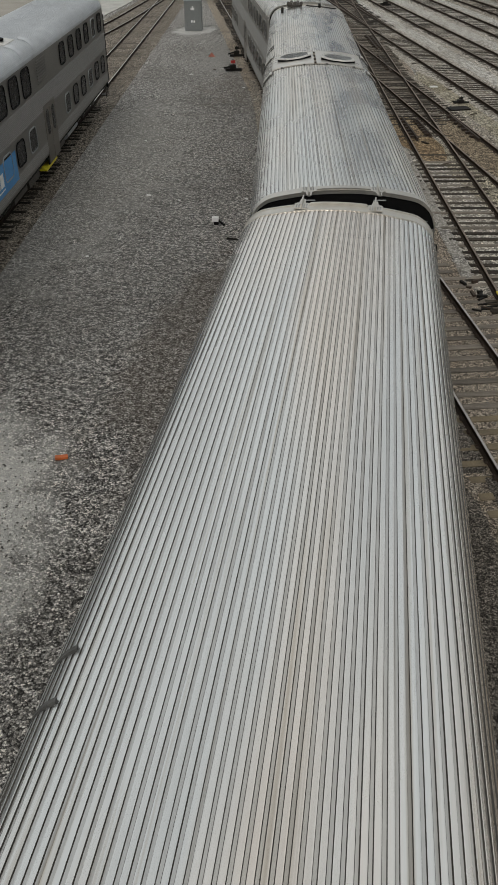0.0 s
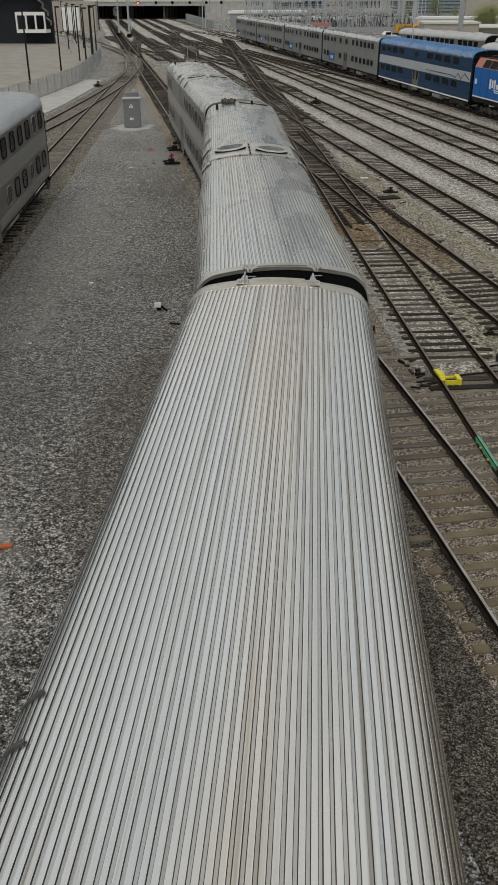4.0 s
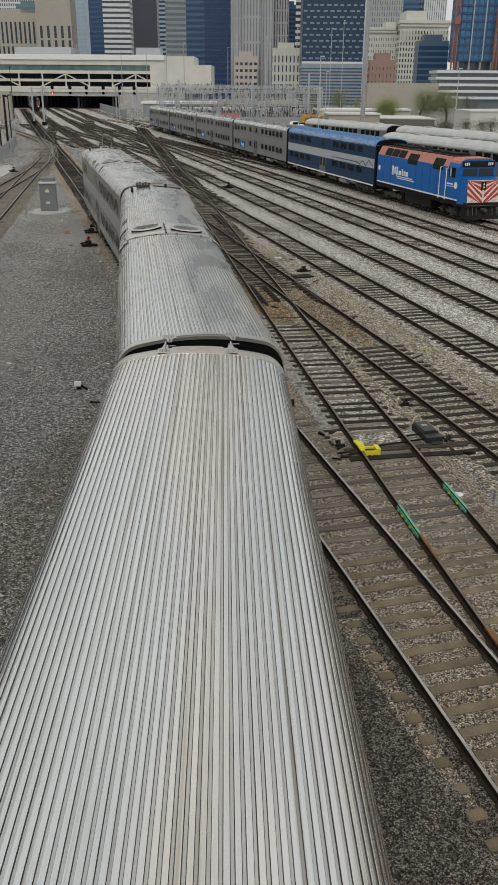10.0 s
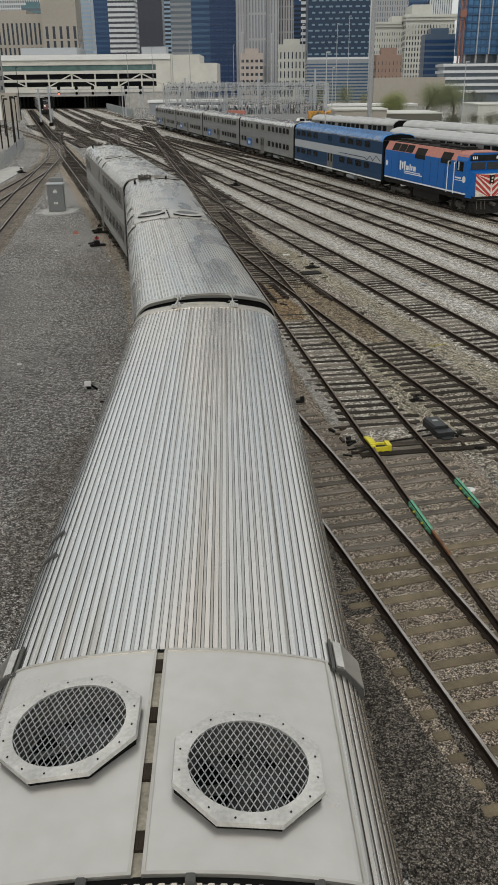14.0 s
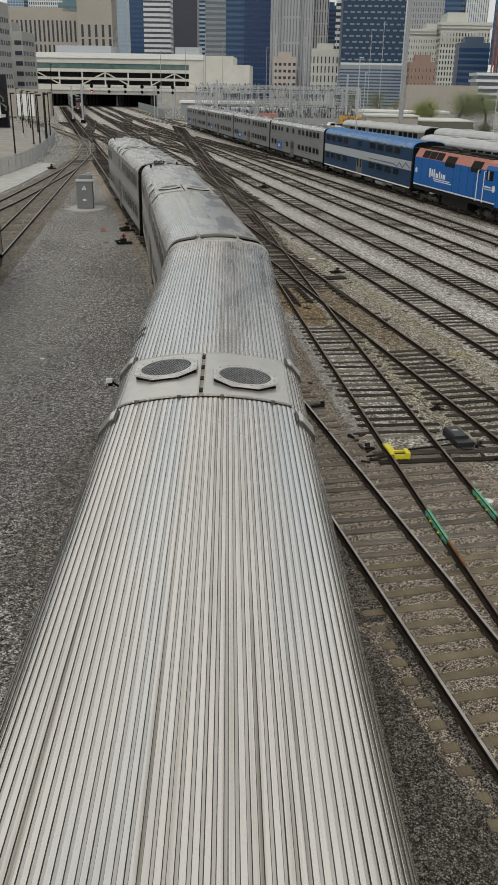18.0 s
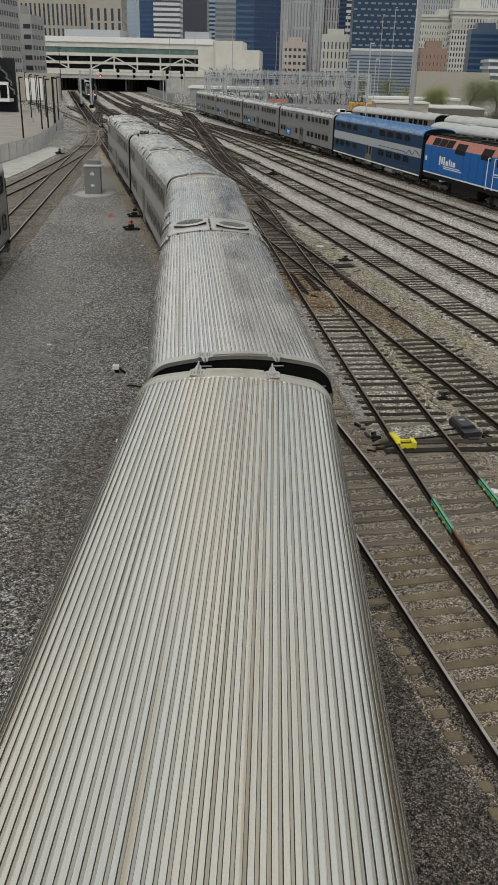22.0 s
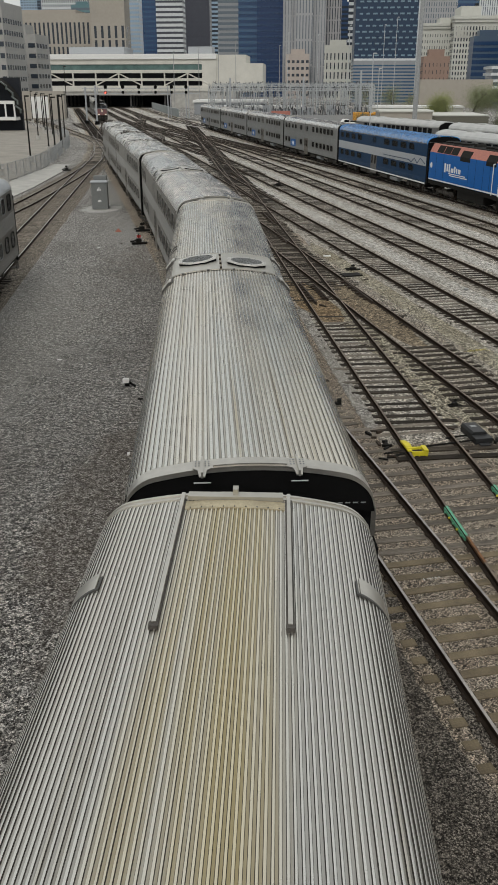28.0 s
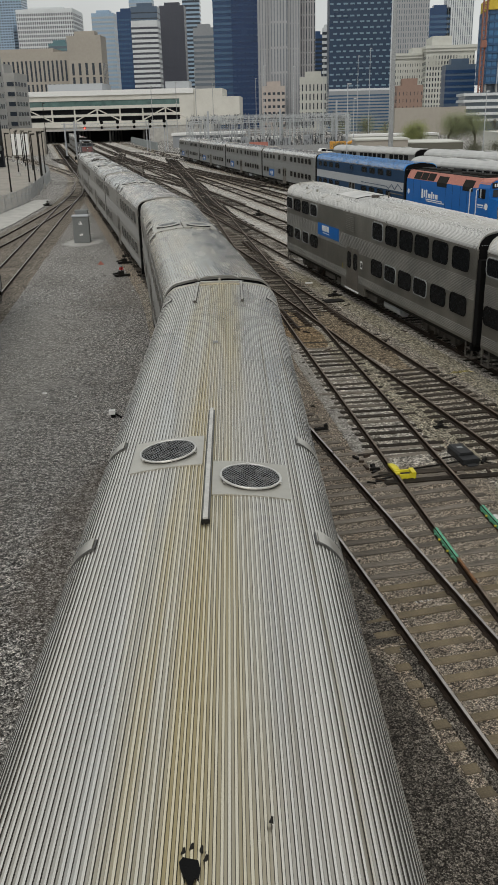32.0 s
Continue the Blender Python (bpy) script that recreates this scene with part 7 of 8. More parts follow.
box(b, -50, -40, 4, 14, 20.6, 23.4)
part("penthouse", b, PALEGREY, bridge)
b = bmesh.new()
box(b, -104, -80, 20, 40, 20.6, 24.0)
part("penthouse", b, PALEGREY, bridge)

# ---- left: offices, dark canopy, paved lot, fence and poles ----
tower("grey concrete office block with dark window strips", -100, 20, 300, 24.4, W_OFFICE, G_DARK, 3.1, 0.42, bays=6, mull=0.22, dep=15, base=7, name="office_block")
tower("grey concrete office block beside the lot", -98.4, 20, 264, 31, W_OFFICE, G_DARK, 3.1, 0.42, bays=9, mull=0.3, dep=19, base=6, name="office_block")
LOT = mat("worn_tan_pavement", (0.29, 0.268, 0.232), 0.9, var=0.22, scale=0.35, fine=12, bump=0.05)


def slab(name, pts, z, material, label, thick=0.2):
    b = bmesh.new()
    lo = [b.verts.new((x, y, z - thick)) for x, y in pts]
    hi = [b.verts.new((x, y, z)) for x, y in pts]
    b.faces.new(lo[::-1])
    b.faces.new(hi)
    for i in range(len(pts)):
        j = (i + 1) % len(pts)
        b.faces.new((lo[i], lo[j], hi[j], hi[i]))
    return solid(name, b, material, label, "pavement", kind="structure")


slab("pavement", [(-31.5, 60), (-30.6, 88), (-31.5, 104), (-34.6, 122), (-40, 146), (-50, 175), (-66, 212), (-78, 240), (-130, 240), (-130, 60)], 0.05, LOT, "worn tan paved lot behind the fence")
slab("pavement_apron", [(-26.4, 62), (-25.7, 72), (-26.2, 82), (-27.7, 98), (-29.2, 107), (-31.2, 107), (-30.4, 92), (-30.2, 78), (-30.2, 62)], 0.07, CONCRETE, "pale concrete strip along the branch track")
FENCE = Line(path([(-30.4, 74), (-30.2, 92), (-31.2, 104), (-34.4, 122), (-39.6, 146), (-49.5, 175)], 1.0))
fence = thing("chain_link_fence", "grey chain-link fence along the paved lot", "fence")
s = 0.0
while s < FENCE.l[-1] - 2.6:
    p, q = FENCE.at(s), FENCE.at(s + 2.6)
    b = bmesh.new()
    rod(b, (p.x, p.y, 0), (p.x, p.y, 1.9), 0.04, 6)
    part("post", b, GREYMETAL, fence)
    b = bmesh.new()
    rod(b, (p.x, p.y, 1.85), (q.x, q.y, 1.85), 0.025, 5)
    rod(b, (p.x, p.y, 0.2), (q.x, q.y, 0.2), 0.015, 4)
    d = (q - p)
    for i in range(26):
        k = i / 26
        for sg in (-1, 1):
            k2 = min(1.0, max(0.0, k + sg * 0.35))
            rod(b, (p.x + d.x * k, p.y + d.y * k, 0.2), (p.x + d.x * k2, p.y + d.y * k2, 1.85), 0.005, 3)
    part("mesh_panel", b, GREYMETAL, fence)
    s += 2.6


def lamp_post(x, y, h, label="tall dark steel yard pole", material=None, r=0.11, foot=True):
    t = thing("yard_pole", label, "pole", pose(x, y, 0))
    b = bmesh.new()
    rod(b, (0, 0, 0), (0, 0, h), r, 10, r * 0.7)
    part("shaft", b, material or DARKMETAL, t)
    b = bmesh.new()
    box(b, -0.06, 0.5, -0.12, 0.12, h - 0.05, h + 0.12)
    part("lamp_head", b, material or DARKMETAL, t)
    if foot:
        b = bmesh.new()
        rod(b, (0, 0, 0), (0, 0, 0.75), 0.35, 12)
        part("footing", b, CONCRETE, t)
    return t


for x, y, h in ((-33.3, 93.5, 7.7), (-35.4, 111.2, 7.8), (-33.3, 115.4, 7.6), (-35.1, 125.3, 7.6), (-38.1, 128.8, 7.6), (-38.9, 138.3, 7.6), (-41.7, 151.1, 7.5), (-46.6, 160.6, 7.5), (-48.2, 157.0, 7.5), (-71.8, 230.4, 7.5), (-63.9, 209.1, 7.3), (-57, 190, 7.3), (-52.5, 176, 7.4), (-64.8, 239.2, 13.5)):
    lamp_post(x, y, h)

SHEDGLASS = mat("dusty_green_shed_glass", (0.11, 0.13, 0.125), 0.35, var=0.3, scale=1.0, bump=0.02)
hall = thing("dark_canopy", "dark arched train shed end with a white booth", "train shed", pose(-69.2, 186, 0))
b = bmesh.new()
arc = [(8.6 * math.cos(a), 3.5 + 8.0 * math.sin(a)) for a in np.linspace(0, math.pi, 16)]
prism(b, arc + [(x * 0.93, 3.5 + (z - 3.5) * 0.93) for x, z in reversed(arc)], 0, 3)
part("arch", b, DARKMETAL, hall, "dark ribbed arch roof")
b = bmesh.new()
box(b, -8, 8, 3.5, 4.5, 0, 10.5)
part("back_wall", b, DARKVOID, hall)
b = bmesh.new()
box(b, 1.6, 7.8, -0.5, 2.5, 2.2, 2.8)
box(b, 1.6, 7.8, -0.5, 2.5, 5.4, 6.0)
for x in (1.6, 3.6, 5.6, 7.5):
    box(b, x, x + 0.3, -0.5, -0.2, 2.8, 5.4)
part("booth", b, WHITEPAINT, hall, "white framed booth")
for k in range(5):
    b = bmesh.new()
    a0 = 0.15 + k * 0.22
    box(b, -0.75, 0.75, -0.6, 0.0, -0.12, 0.12, pose(8.5 * math.cos(a0), 0, 3.5 + 8.0 * math.sin(a0), 0, 38, 0))
    box(b, -0.1, 0.1, -0.6, 0.0, -0.8, 0.1, pose(8.5 * math.cos(a0) + 0.5, 0, 3.5 + 8.0 * math.sin(a0) - 0.3))
    part("arch_rib", b, SHEDGLASS, hall, "grey-green sawtooth panes along the arch")
wallb = thing("portal_wall", "tan portal wall with a white roller door", "wall", pose(-75, 252, 0))
b = bmesh.new()
box(b, -9, 6, 0, 3, 0, 7.4)
part("wall", b, W_BEIGE, wallb)
b = bmesh.new()
box(b, -3.6, 1.4, -0.15, 0.05, 0.3, 6.0)
part("roller_door", b, WHITEPAINT, wallb, "white roller door")

# ---- signals ----
gan = thing("signal_gantry", "pale steel signal gantry over the far tracks", "signal gantry", pose(0, 262, 0))
b = bmesh.new()
for z in (6.6, 8.0):
    for yy in (-0.5, 0.5):
        box(b, -66, -32, yy - 0.08, yy + 0.08, z, z + 0.16)
for i in range(18):
    x = -66 + i * 2
    rod(b, (x, -0.5, 6.7), (x + 1, -0.5, 8.1), 0.05, 4)
    rod(b, (x + 1, -0.5, 8.1), (x + 2, -0.5, 6.7), 0.05, 4)
part("truss", b, PALEGREY, gan)
for x in (-62, -40.5, -35.2):
    b = bmesh.new()
    for dx in (-0.4, 0.4):
        rod(b, (x + dx, 0, 0), (x + dx, 0, 8.6), 0.16, 6)
    part("leg", b, PALEGREY, gan)
for i, x in enumerate((-59.0, -53.9, -49.2, -44.3, -39.6, -35.4)):
    b = bmesh.new()
    rod(b, (x, -0.9, 8.4), (x, -0.7, 8.4), 0.5, 14)
    sh = part("signal_head", b, BLACK, gan, "round black signal head")
    b = bmesh.new()
    rod(b, (x, -0.9, 7.0), (x, -0.7, 7.0), 0.4, 14)
    part("signal_head", b, BLACK, gan, "round black signal head")
    b = bmesh.new()
    rod(b, (x, -1.0, 6.9 if i == 0 else 8.4), (x, -0.91, 6.9 if i == 0 else 8.4), 0.22 if i == 0 else 0.12, 10)
    part("signal_lens", b, REDLAMP if i == 0 else DARKMETAL, sh)
for x, y, h in ((-51.8, 218.2, 9.0), (-55.5, 223, 8.5)):
    t = thing("signal_mast", "pale steel signal mast beside the track", "signal", pose(x, y, 0))
    b = bmesh.new()
    rod(b, (0, 0, 0), (0, 0, h), 0.22, 8)
    part("mast", b, PALEGREY, t)
    b = bmesh.new()
    box(b, 0.3, 0.9, -0.2, 0.2, h * 0.45, h * 0.75)
    part("signal_box", b, BLACK, t)
    b = bmesh.new()
    box(b, -0.5, 0.5, -0.5, 0.5, 0, 0.8)
    part("footing", b, BLACK, t)
for x, y, h in ((-44.5, 300, 19), (-29.5, 298, 24), (-36, 298, 20), (-24, 300, 22), (-10, 310, 21)):
    lamp_post(x, y, h, "slim pale mast in front of the bridge building", GREYMETAL, 0.12, False)

# ---- utility cabinet by the track ----
CABINET = mat("grey_cabinet_paint", (0.17, 0.18, 0.175), 0.6, var=0.15, bump=0.03)
cab = thing("utility_cabinet", "grey steel trackside relay cabinets on the gravel", "cabinet", pose(-16.4, 68.3, 0, 0, 0, 8))
b = bmesh.new()
box(b, -0.62, 0.62, -0.5, 0.5, 0.02, 2.05)
bmesh.ops.bevel(b, geom=b.edges[:], offset=0.02, segments=1)
part("body", b, CABINET, cab)
b = bmesh.new()
box(b, -0.68, 0.68, -0.56, 0.56, 2.05, 2.13)
part("lid", b, PALEGREY, cab)
b = bmesh.new()
box(b, -0.5, 0.5, 0.7, 1.5, 0.0, 2.42)
part("rear_box", b, CABINET, cab)
b = bmesh.new()
for zz, ww in ((1.62, 0.1), (1.5, 0.3), (0.65, 0.3)):
    for i in range(3):
        box(b, -ww / 2 + i * ww / 3, -ww / 2 + i * ww / 3 + ww / 4.5, -0.515, -0.5, zz - 0.08, zz + 0.08)
tagged(part("label_plate", b, WHITEPAINT, cab), kind="stuff")

# ---- substation ----
INSUL = mat("mixed_insulator_glaze", (0.11, 0.115, 0.12), 0.5, 0.1, var=0.3, scale=3, bump=0.0, island=0.8)
SUBGREY = mat("weathered_zinc_lattice", (0.47, 0.49, 0.50), 0.6, 0.3, var=0.2, scale=3, bump=0.02)
sub = thing("substation", "grey lattice of an electrical substation behind a fence", "substation", pose(0, 0, 0))
rnd = random.Random(11)
for row, yy in enumerate((227, 233, 240, 249, 259)):
    xs_ = np.arange(-24 - row * 1.1 + (row % 2) * 1.2, 16 + row * 1.2, 3.6)
    small = bmesh.new()
    for i, x in enumerate(xs_):
        b = bmesh.new()
        h = (8.2, 9.2, 8.0, 9.4, 9.0)[row]
        w = 0.24 if i % 3 else 0.4
        for dx in (-w, w):
            rod(b, (x + dx, yy, 0), (x + dx * 0.6, yy, h), 0.1, 5)
        for k in range(int(h / 1.1)):
            sg = 1 if k % 2 else -1
            rod(b, (x - w * sg, yy, k * 1.1), (x + w * sg, yy, k * 1.1 + 1.1), 0.04, 3)
        part("column", b, SUBGREY, sub)
        rod(small, (x, yy, h), (x, yy, h + rnd.uniform(0.15, 0.7)), 0.07, 5)
        if i < len(xs_) - 1:
            # box girders at two levels
            b = bmesh.new()
            for z in ((h - 0.7, h) if row % 2 else (h - 3.0, h - 2.5, h - 0.5, h)):
                for dy in (-0.35, 0.35):
                    rod(b, (x, yy + dy, z), (x + 3.6, yy + dy, z), 0.075, 4)
            for k in range(6):
                rod(b, (x + k * 0.6, yy - 0.35, h - 0.65), (x + k * 0.6 + 0.6, yy - 0.35, h - 0.05), 0.035, 3)
            tagged(part("beam", b, SUBGREY, sub), kind="stuff")
            for k in range(8):
                xx = x + 0.25 + k * 0.43 + rnd.uniform(-0.08, 0.08)
                u = rnd.random()
                if u < 0.45:
                    rod(small, (xx, yy - 0.4, h - 0.7), (xx, yy - 0.4, h - 0.7 - rnd.uniform(0.5, 1.2)), 0.1, 5)
                if u > 0.3:
                    z1 = rnd.uniform(1.2, 3.4)
                    rod(small, (xx, yy - 1.2, 0), (xx, yy - 1.2, z1), 0.06, 4)
                    rod(small, (xx, yy - 1.2, z1), (xx, yy - 1.2, z1 + rnd.uniform(0.4, 1.0)), 0.13, 5)
                if u > 0.7:
                    rod(small, (xx, yy, h), (xx, yy, h + rnd.uniform(0.2, 0.6)), 0.1, 5)
                if u > 0.8:
                    rod(small, (xx, yy - 0.4, 4.2), (xx + 1.4, yy - 0.4, 4.3), 0.05, 4)
    tagged(part("insulator_bank", small, INSUL, sub), "rows of dark and pale insulators", kind="stuff")
for k in range(12):
    b = bmesh.new()
    x = -23 + k * 3.6
    for z in (7.6, 8.0):
        rod(b, (x, 227, z), (x, 259, z + 0.8), 0.06, 4)
    part("cross_beam", b, SUBGREY, sub)
for x, h in ((-1.3, 10.7), (12.8, 12.3), (-19.5, 10.5)):
    b = bmesh.new()
    rod(b, (x, 226, 0), (x, 226, h), 0.27, 12, 0.23)
    part("pylon", b, PALEGREY, sub, "stout pale pylon")
for i in range(7):
    b = bmesh.new()
    x = -22 + i * 5.6
    box(b, x - 1.1, x + 1.1, 237, 240, 0, 3.0 + (i % 3) * 0.5)
    part("transformer", b, PALEGREY, sub, "grey transformer tank")
b = bmesh.new()
box(b, -22, 18, 221, 221.3, 0, 2.2)
part("screen_wall", b, GREYMETAL, sub, "grey screen fence")


def plain_building(name, label, x0, x1, y0, y1, h, wall, roof, lip=0.25, roof_h=0.5):
    t = thing(name, label, "building", pose((x0 + x1) / 2, y0, 0))
    w = (x1 - x0) / 2
    b = bmesh.new()
    box(b, -w, w, 0, y1 - y0, 0, h)
    part("wall", b, wall, t)
    b = bmesh.new()
    box(b, -w - lip, w + lip, -lip, y1 - y0 + lip, h, h + roof_h)
    part("roof", b, roof, t)
    return t


plain_building("low_shed", "low tan shed with a white flat roof", 14.3, 24.6, 180, 192, 4.0, W_BEIGE, W_CREAM, 0.25, 0.3)
plain_building("low_depot", "long low olive-brown depot with a thin pale roof edge", 24.4, 36, 182, 200, 3.2, mat("olive_brown_cladding", (0.13, 0.125, 0.1), 0.8, var=0.2, bump=0.03), W_CREAM, 0.1, 0.2)
plain_building("tan_office", "low tan brick office with small windows", 45.0, 66, 190, 204, 4.5, W_CREAM, W_CREAM, 0.15, 0.25)
plain_building("white_store", "long low store with a white roof", -37, -14, 292, 306, 3.7, W_GREY, WHITEPAINT, 0.4, 0.7)
plain_building("white_store", "long low store with a white roof", -30, -2, 262, 270, 2.6, W_GREY, WHITEPAINT, 0.4, 0.7)
plain_building("white_store", "flat white loading shed behind the trees", 16, 40, 236, 246, 3.4, W_CREAM, WHITEPAINT)
W_SCREEN = mat("blue_grey_screen", (0.27, 0.30, 0.30), 0.8, var=0.15, scale=0.5, bump=0.02)
ret = thing("retaining_wall", "long blue-grey slatted screen beside the far tracks", "wall")
b = bmesh.new()
a0, a1 = yard(255, 28.2), yard(355, 30.5)
for i in range(20):
    p, q = a0.lerp(a1, i / 20), a0.lerp(a1, (i + 0.97) / 20)
    m_ = Matrix.Translation(p) @ pose(0, 0, 0, 0, 0, YAW - 1.2)
    box(b, -0.2, 0.2, 0, (q - p).length, 0, 2.3, m_)
part("panel", b, W_SCREEN, ret)
lamp_post(17.6, 150, 36, "stout grey steel pylon", GREYMETAL, 0.42, False)
for x, y, h in ((8.8, 128, 13), (33, 150, 12), (50, 160, 13), (14.4, 190, 12), (-5, 215, 20), (2, 222, 20), (9.5, 224, 22), (24, 260, 26), (30, 262, 27), (20.5, 258, 24)):
    lamp_post(x, y, h, "slim grey light mast near the substation", SUBGREY, 0.09, False)

# ---- trees in spring leaf ----
BARK = mat("grey_brown_bark", (0.14, 0.12, 0.10), 0.9, var=0.3, bump=0.3)


def leaf_mat(name, col):
    return mat(name, col, 0.7, var=0.3, scale=1.0, fine=6, bump=0.0, island=0.45)


LEAF_LIME = leaf_mat("fresh_lime_leaves", (0.25, 0.275, 0.10))
LEAF_OLIVE = leaf_mat("olive_budding_leaves", (0.20, 0.225, 0.11))
LEAF_DULL = leaf_mat("dull_shrub_leaves", (0.10, 0.105, 0.06))


def tree(x, y, h, spread, leaf, seed, label, n=2600, half=None):
    rnd = random.Random(seed)
    t = thing("tree", label, "tree", pose(x, y, 0))
    b = bmesh.new()
    tips = []

    def limb(p, d, ln, r, depth):
        q = p + d * ln
        rod(b, p, q, r, 6, r * 0.62)
        if depth == 0:
            tips.append(q)
            return
        for k in range(3 if depth > 1 else 4):
            nd = (d + Vector((rnd.uniform(-1, 1), rnd.uniform(-1, 1), rnd.uniform(-0.15, 0.6))) * 0.75).normalized()
            limb(q, nd, ln * rnd.uniform(0.6, 0.8), r * 0.6, depth - 1)
        tips.append(q)
    limb(Vector((0, 0, -0.1)), Vector((0, 0, 1)), h * 0.28, h * 0.022, 3)
    top = max(q.z for q in tips) + spread
    wide = max(max(abs(q.x), abs(q.y)) for q in tips) + spread
    fit = Vector(((half or wide) / wide, (half or wide) / wide, h / top))
    for v in b.verts:
        v.co = v.co * fit
    tips = [q * fit for q in tips]
    part("trunk", b, BARK, t)
    b = bmesh.new()
    for i in range(n):
        c = rnd.choice(tips)
        p = c * rnd.uniform(0.72, 1.06) + Vector((rnd.gauss(0, spread), rnd.gauss(0, spread), rnd.gauss(-0.25 * spread, spread * 0.8)))
        if p.z < h * 0.14:
            continue
        s = rnd.uniform(0.04, 0.105)
        u = Vector((rnd.uniform(-1, 1), rnd.uniform(-1, 1), rnd.uniform(-1, 1))).normalized()
        v = u.orthogonal().normalized()
        b.faces.new([b.verts.new(p + u * s), b.verts.new(p + v * s * 0.6), b.verts.new(p - u * s), b.verts.new(p - v * s * 0.6)])
    tagged(part("crown", b, leaf, t), "thin spring foliage")
    return t


tree(34.8, 229, 7.4, 1.1, LEAF_LIME, 1, "young tree in fresh lime leaf", 22000, 6.2)
tree(41.6, 230, 9.6, 1.3, LEAF_OLIVE, 2, "budding tree with thin olive leaves", 22000, 6.8)
tree(48.6, 231, 9.4, 1.3, LEAF_OLIVE, 3, "budding tree with thin olive leaves", 20000, 7.0)
tree(24.5, 262, 9.5, 1.2, LEAF_OLIVE, 12, "budding tree with thin olive leaves", 6000, 5.5)
tree(17.5, 268, 10.0, 1.3, LEAF_OLIVE, 13, "budding tree with thin olive leaves", 6000, 6.0)
tree(55.5, 236, 8.2, 0.8, LEAF_DULL, 4, "bare-limbed tree with sparse buds", 2200, 3.4)
tree(52.0, 180, 5.2, 0.6, LEAF_DULL, 9, "rounded dull green thicket", 3500, 3.2)
tree(28.0, 250, 8.0, 0.9, LEAF_LIME, 5, "young tree in fresh lime leaf", 1600)
for i, (x, y, h) in enumerate(((10.3, 178, 4.6), (12.0, 180, 4.2), (37.5, 181, 3.4), (39.6, 184, 3.6), (42, 180, 3.6), (45, 178, 3.8), (47, 180, 3.9), (49, 177, 4.0), (51.2, 179, 4.1), (53.5, 178, 4.2), (55.8, 179, 4.3), (58, 178, 4.4))):
    tree(x, y, h, 0.6, LEAF_DULL, 20 + i, "dull green shrub by the fence", 1500, 2.1)


# ---- vehicles and plant beyond the coaches ----
def pickup(x, y, yaw, material, label):
    t = thing("pickup_truck", label, "pickup truck", pose(x, y, 0, 0, 0, yaw))
    b = bmesh.new()
    prism(b, [(-2.7, 0.55), (-2.75, 1.0), (-0.4, 1.05), (0.1, 1.75), (1.2, 1.78), (1.5, 1.1), (2.7, 1.1), (2.7, 0.55)], -0.95, 0.95)
    bmesh.ops.bevel(b, geom=b.edges[:], offset=0.05, segments=2)
    part("body", b, material, t)
    b = bmesh.new()
    for yy in (-0.96, 0.93):
        box(b, 0.05, 1.25, yy, yy + 0.03, 1.15, 1.65)
    part("side_glass", b, GLASSDARK, t)
    for xx in (-1.75, 1.75):
        for yy in (-0.85, 0.85):
            b = bmesh.new()
            rod(b, (xx, yy - 0.12, 0.38), (xx, yy + 0.12, 0.38), 0.38, 16)
            part("wheel", b, BLACK, t)
    return t


pickup(8.0, 206, 15, WHITEPAINT, "white pickup truck parked beyond the coaches")
pickup(13.2, 205, 20, WHITEPAINT, "white pickup truck parked beyond the coaches")
pickup(-1.1, 208, 10, BLUE, "blue truck parked by the substation")
ex = thing("excavator", "yellow-orange excavator by the substation", "excavator", pose(12.5, 214, 0) @ Matrix.Scale(1.15, 4))
EXY = mat("excavator_yellow", (0.62, 0.30, 0.04), 0.6, var=0.2, bump=0.03)
b = bmesh.new()
box(b, -1.6, 1.6, -1.2, 1.2, 1.1, 2.6)
part("cab_body", b, EXY, ex)
b = bmesh.new()
rod(b, (1.4, 0, 2.0), (4.6, 0, 2.9), 0.3, 6)
rod(b, (4.6, 0, 2.9), (6.4, 0, 1.6), 0.22, 6)
part("boom", b, EXY, ex)
for yy in (-1.1, 1.1):
    b = bmesh.new()
    box(b, -2.0, 2.0, yy - 0.3, yy + 0.3, 0, 0.95)
    part("crawler", b, BLACK, ex)
b = bmesh.new()
box(b, -8.6, -4.2, 212, 214, 0.0, 3.3)
solid("orange_container", b, SALMON, "orange-red open container by the substation", "container")

# ---- near the track: derail, switch machine, insulated joints, stands ----


def frame_at(line, y, off=0.0, z=0.0):
    s = line.where_y(y)
    p, d = line.at(s), line.way(s)
    return pose(p.x, p.y, z, 0, 0, math.degrees(math.atan2(-d.x, d.y))) @ pose(off, 0, 0)


dr = thing("derail", "bright yellow steel derail clamped on the rail", "derail", frame_at(C, 21.0, -0.75, RAILZ))
b = bmesh.new()
for i in range(7):
    k = i / 6
    u0 = 0.02 + 0.05 * math.sin(k * 3.0)
    box(b, -0.075 + 0.03 * k, u0 + 0.05, 0.36 - 0.1 * i, 0.46 - 0.1 * i, 0.004, 0.02 + 0.05 * math.sin(0.4 + k * 2.4))
part("block", b, YELLOW, dr, "curved yellow deflecting block")
for nm, x0, x1, y0, y1, z0, z1 in (("front_bar", 0.05, 0.5, -0.3, -0.26, -0.1, 0.02), ("rear_bar", 0.05, 0.46, -0.04, 0.02, -0.03, 0.03), ("side_bar", 0.38, 0.5, -0.3, 0.04, -0.02, 0.06)):
    b = bmesh.new()
    box(b, x0, x1, y0, y1, z0, z1)
    bmesh.ops.bevel(b, geom=b.edges[:], offset=0.01, segments=1)
    part(nm, b, YELLOW, dr)
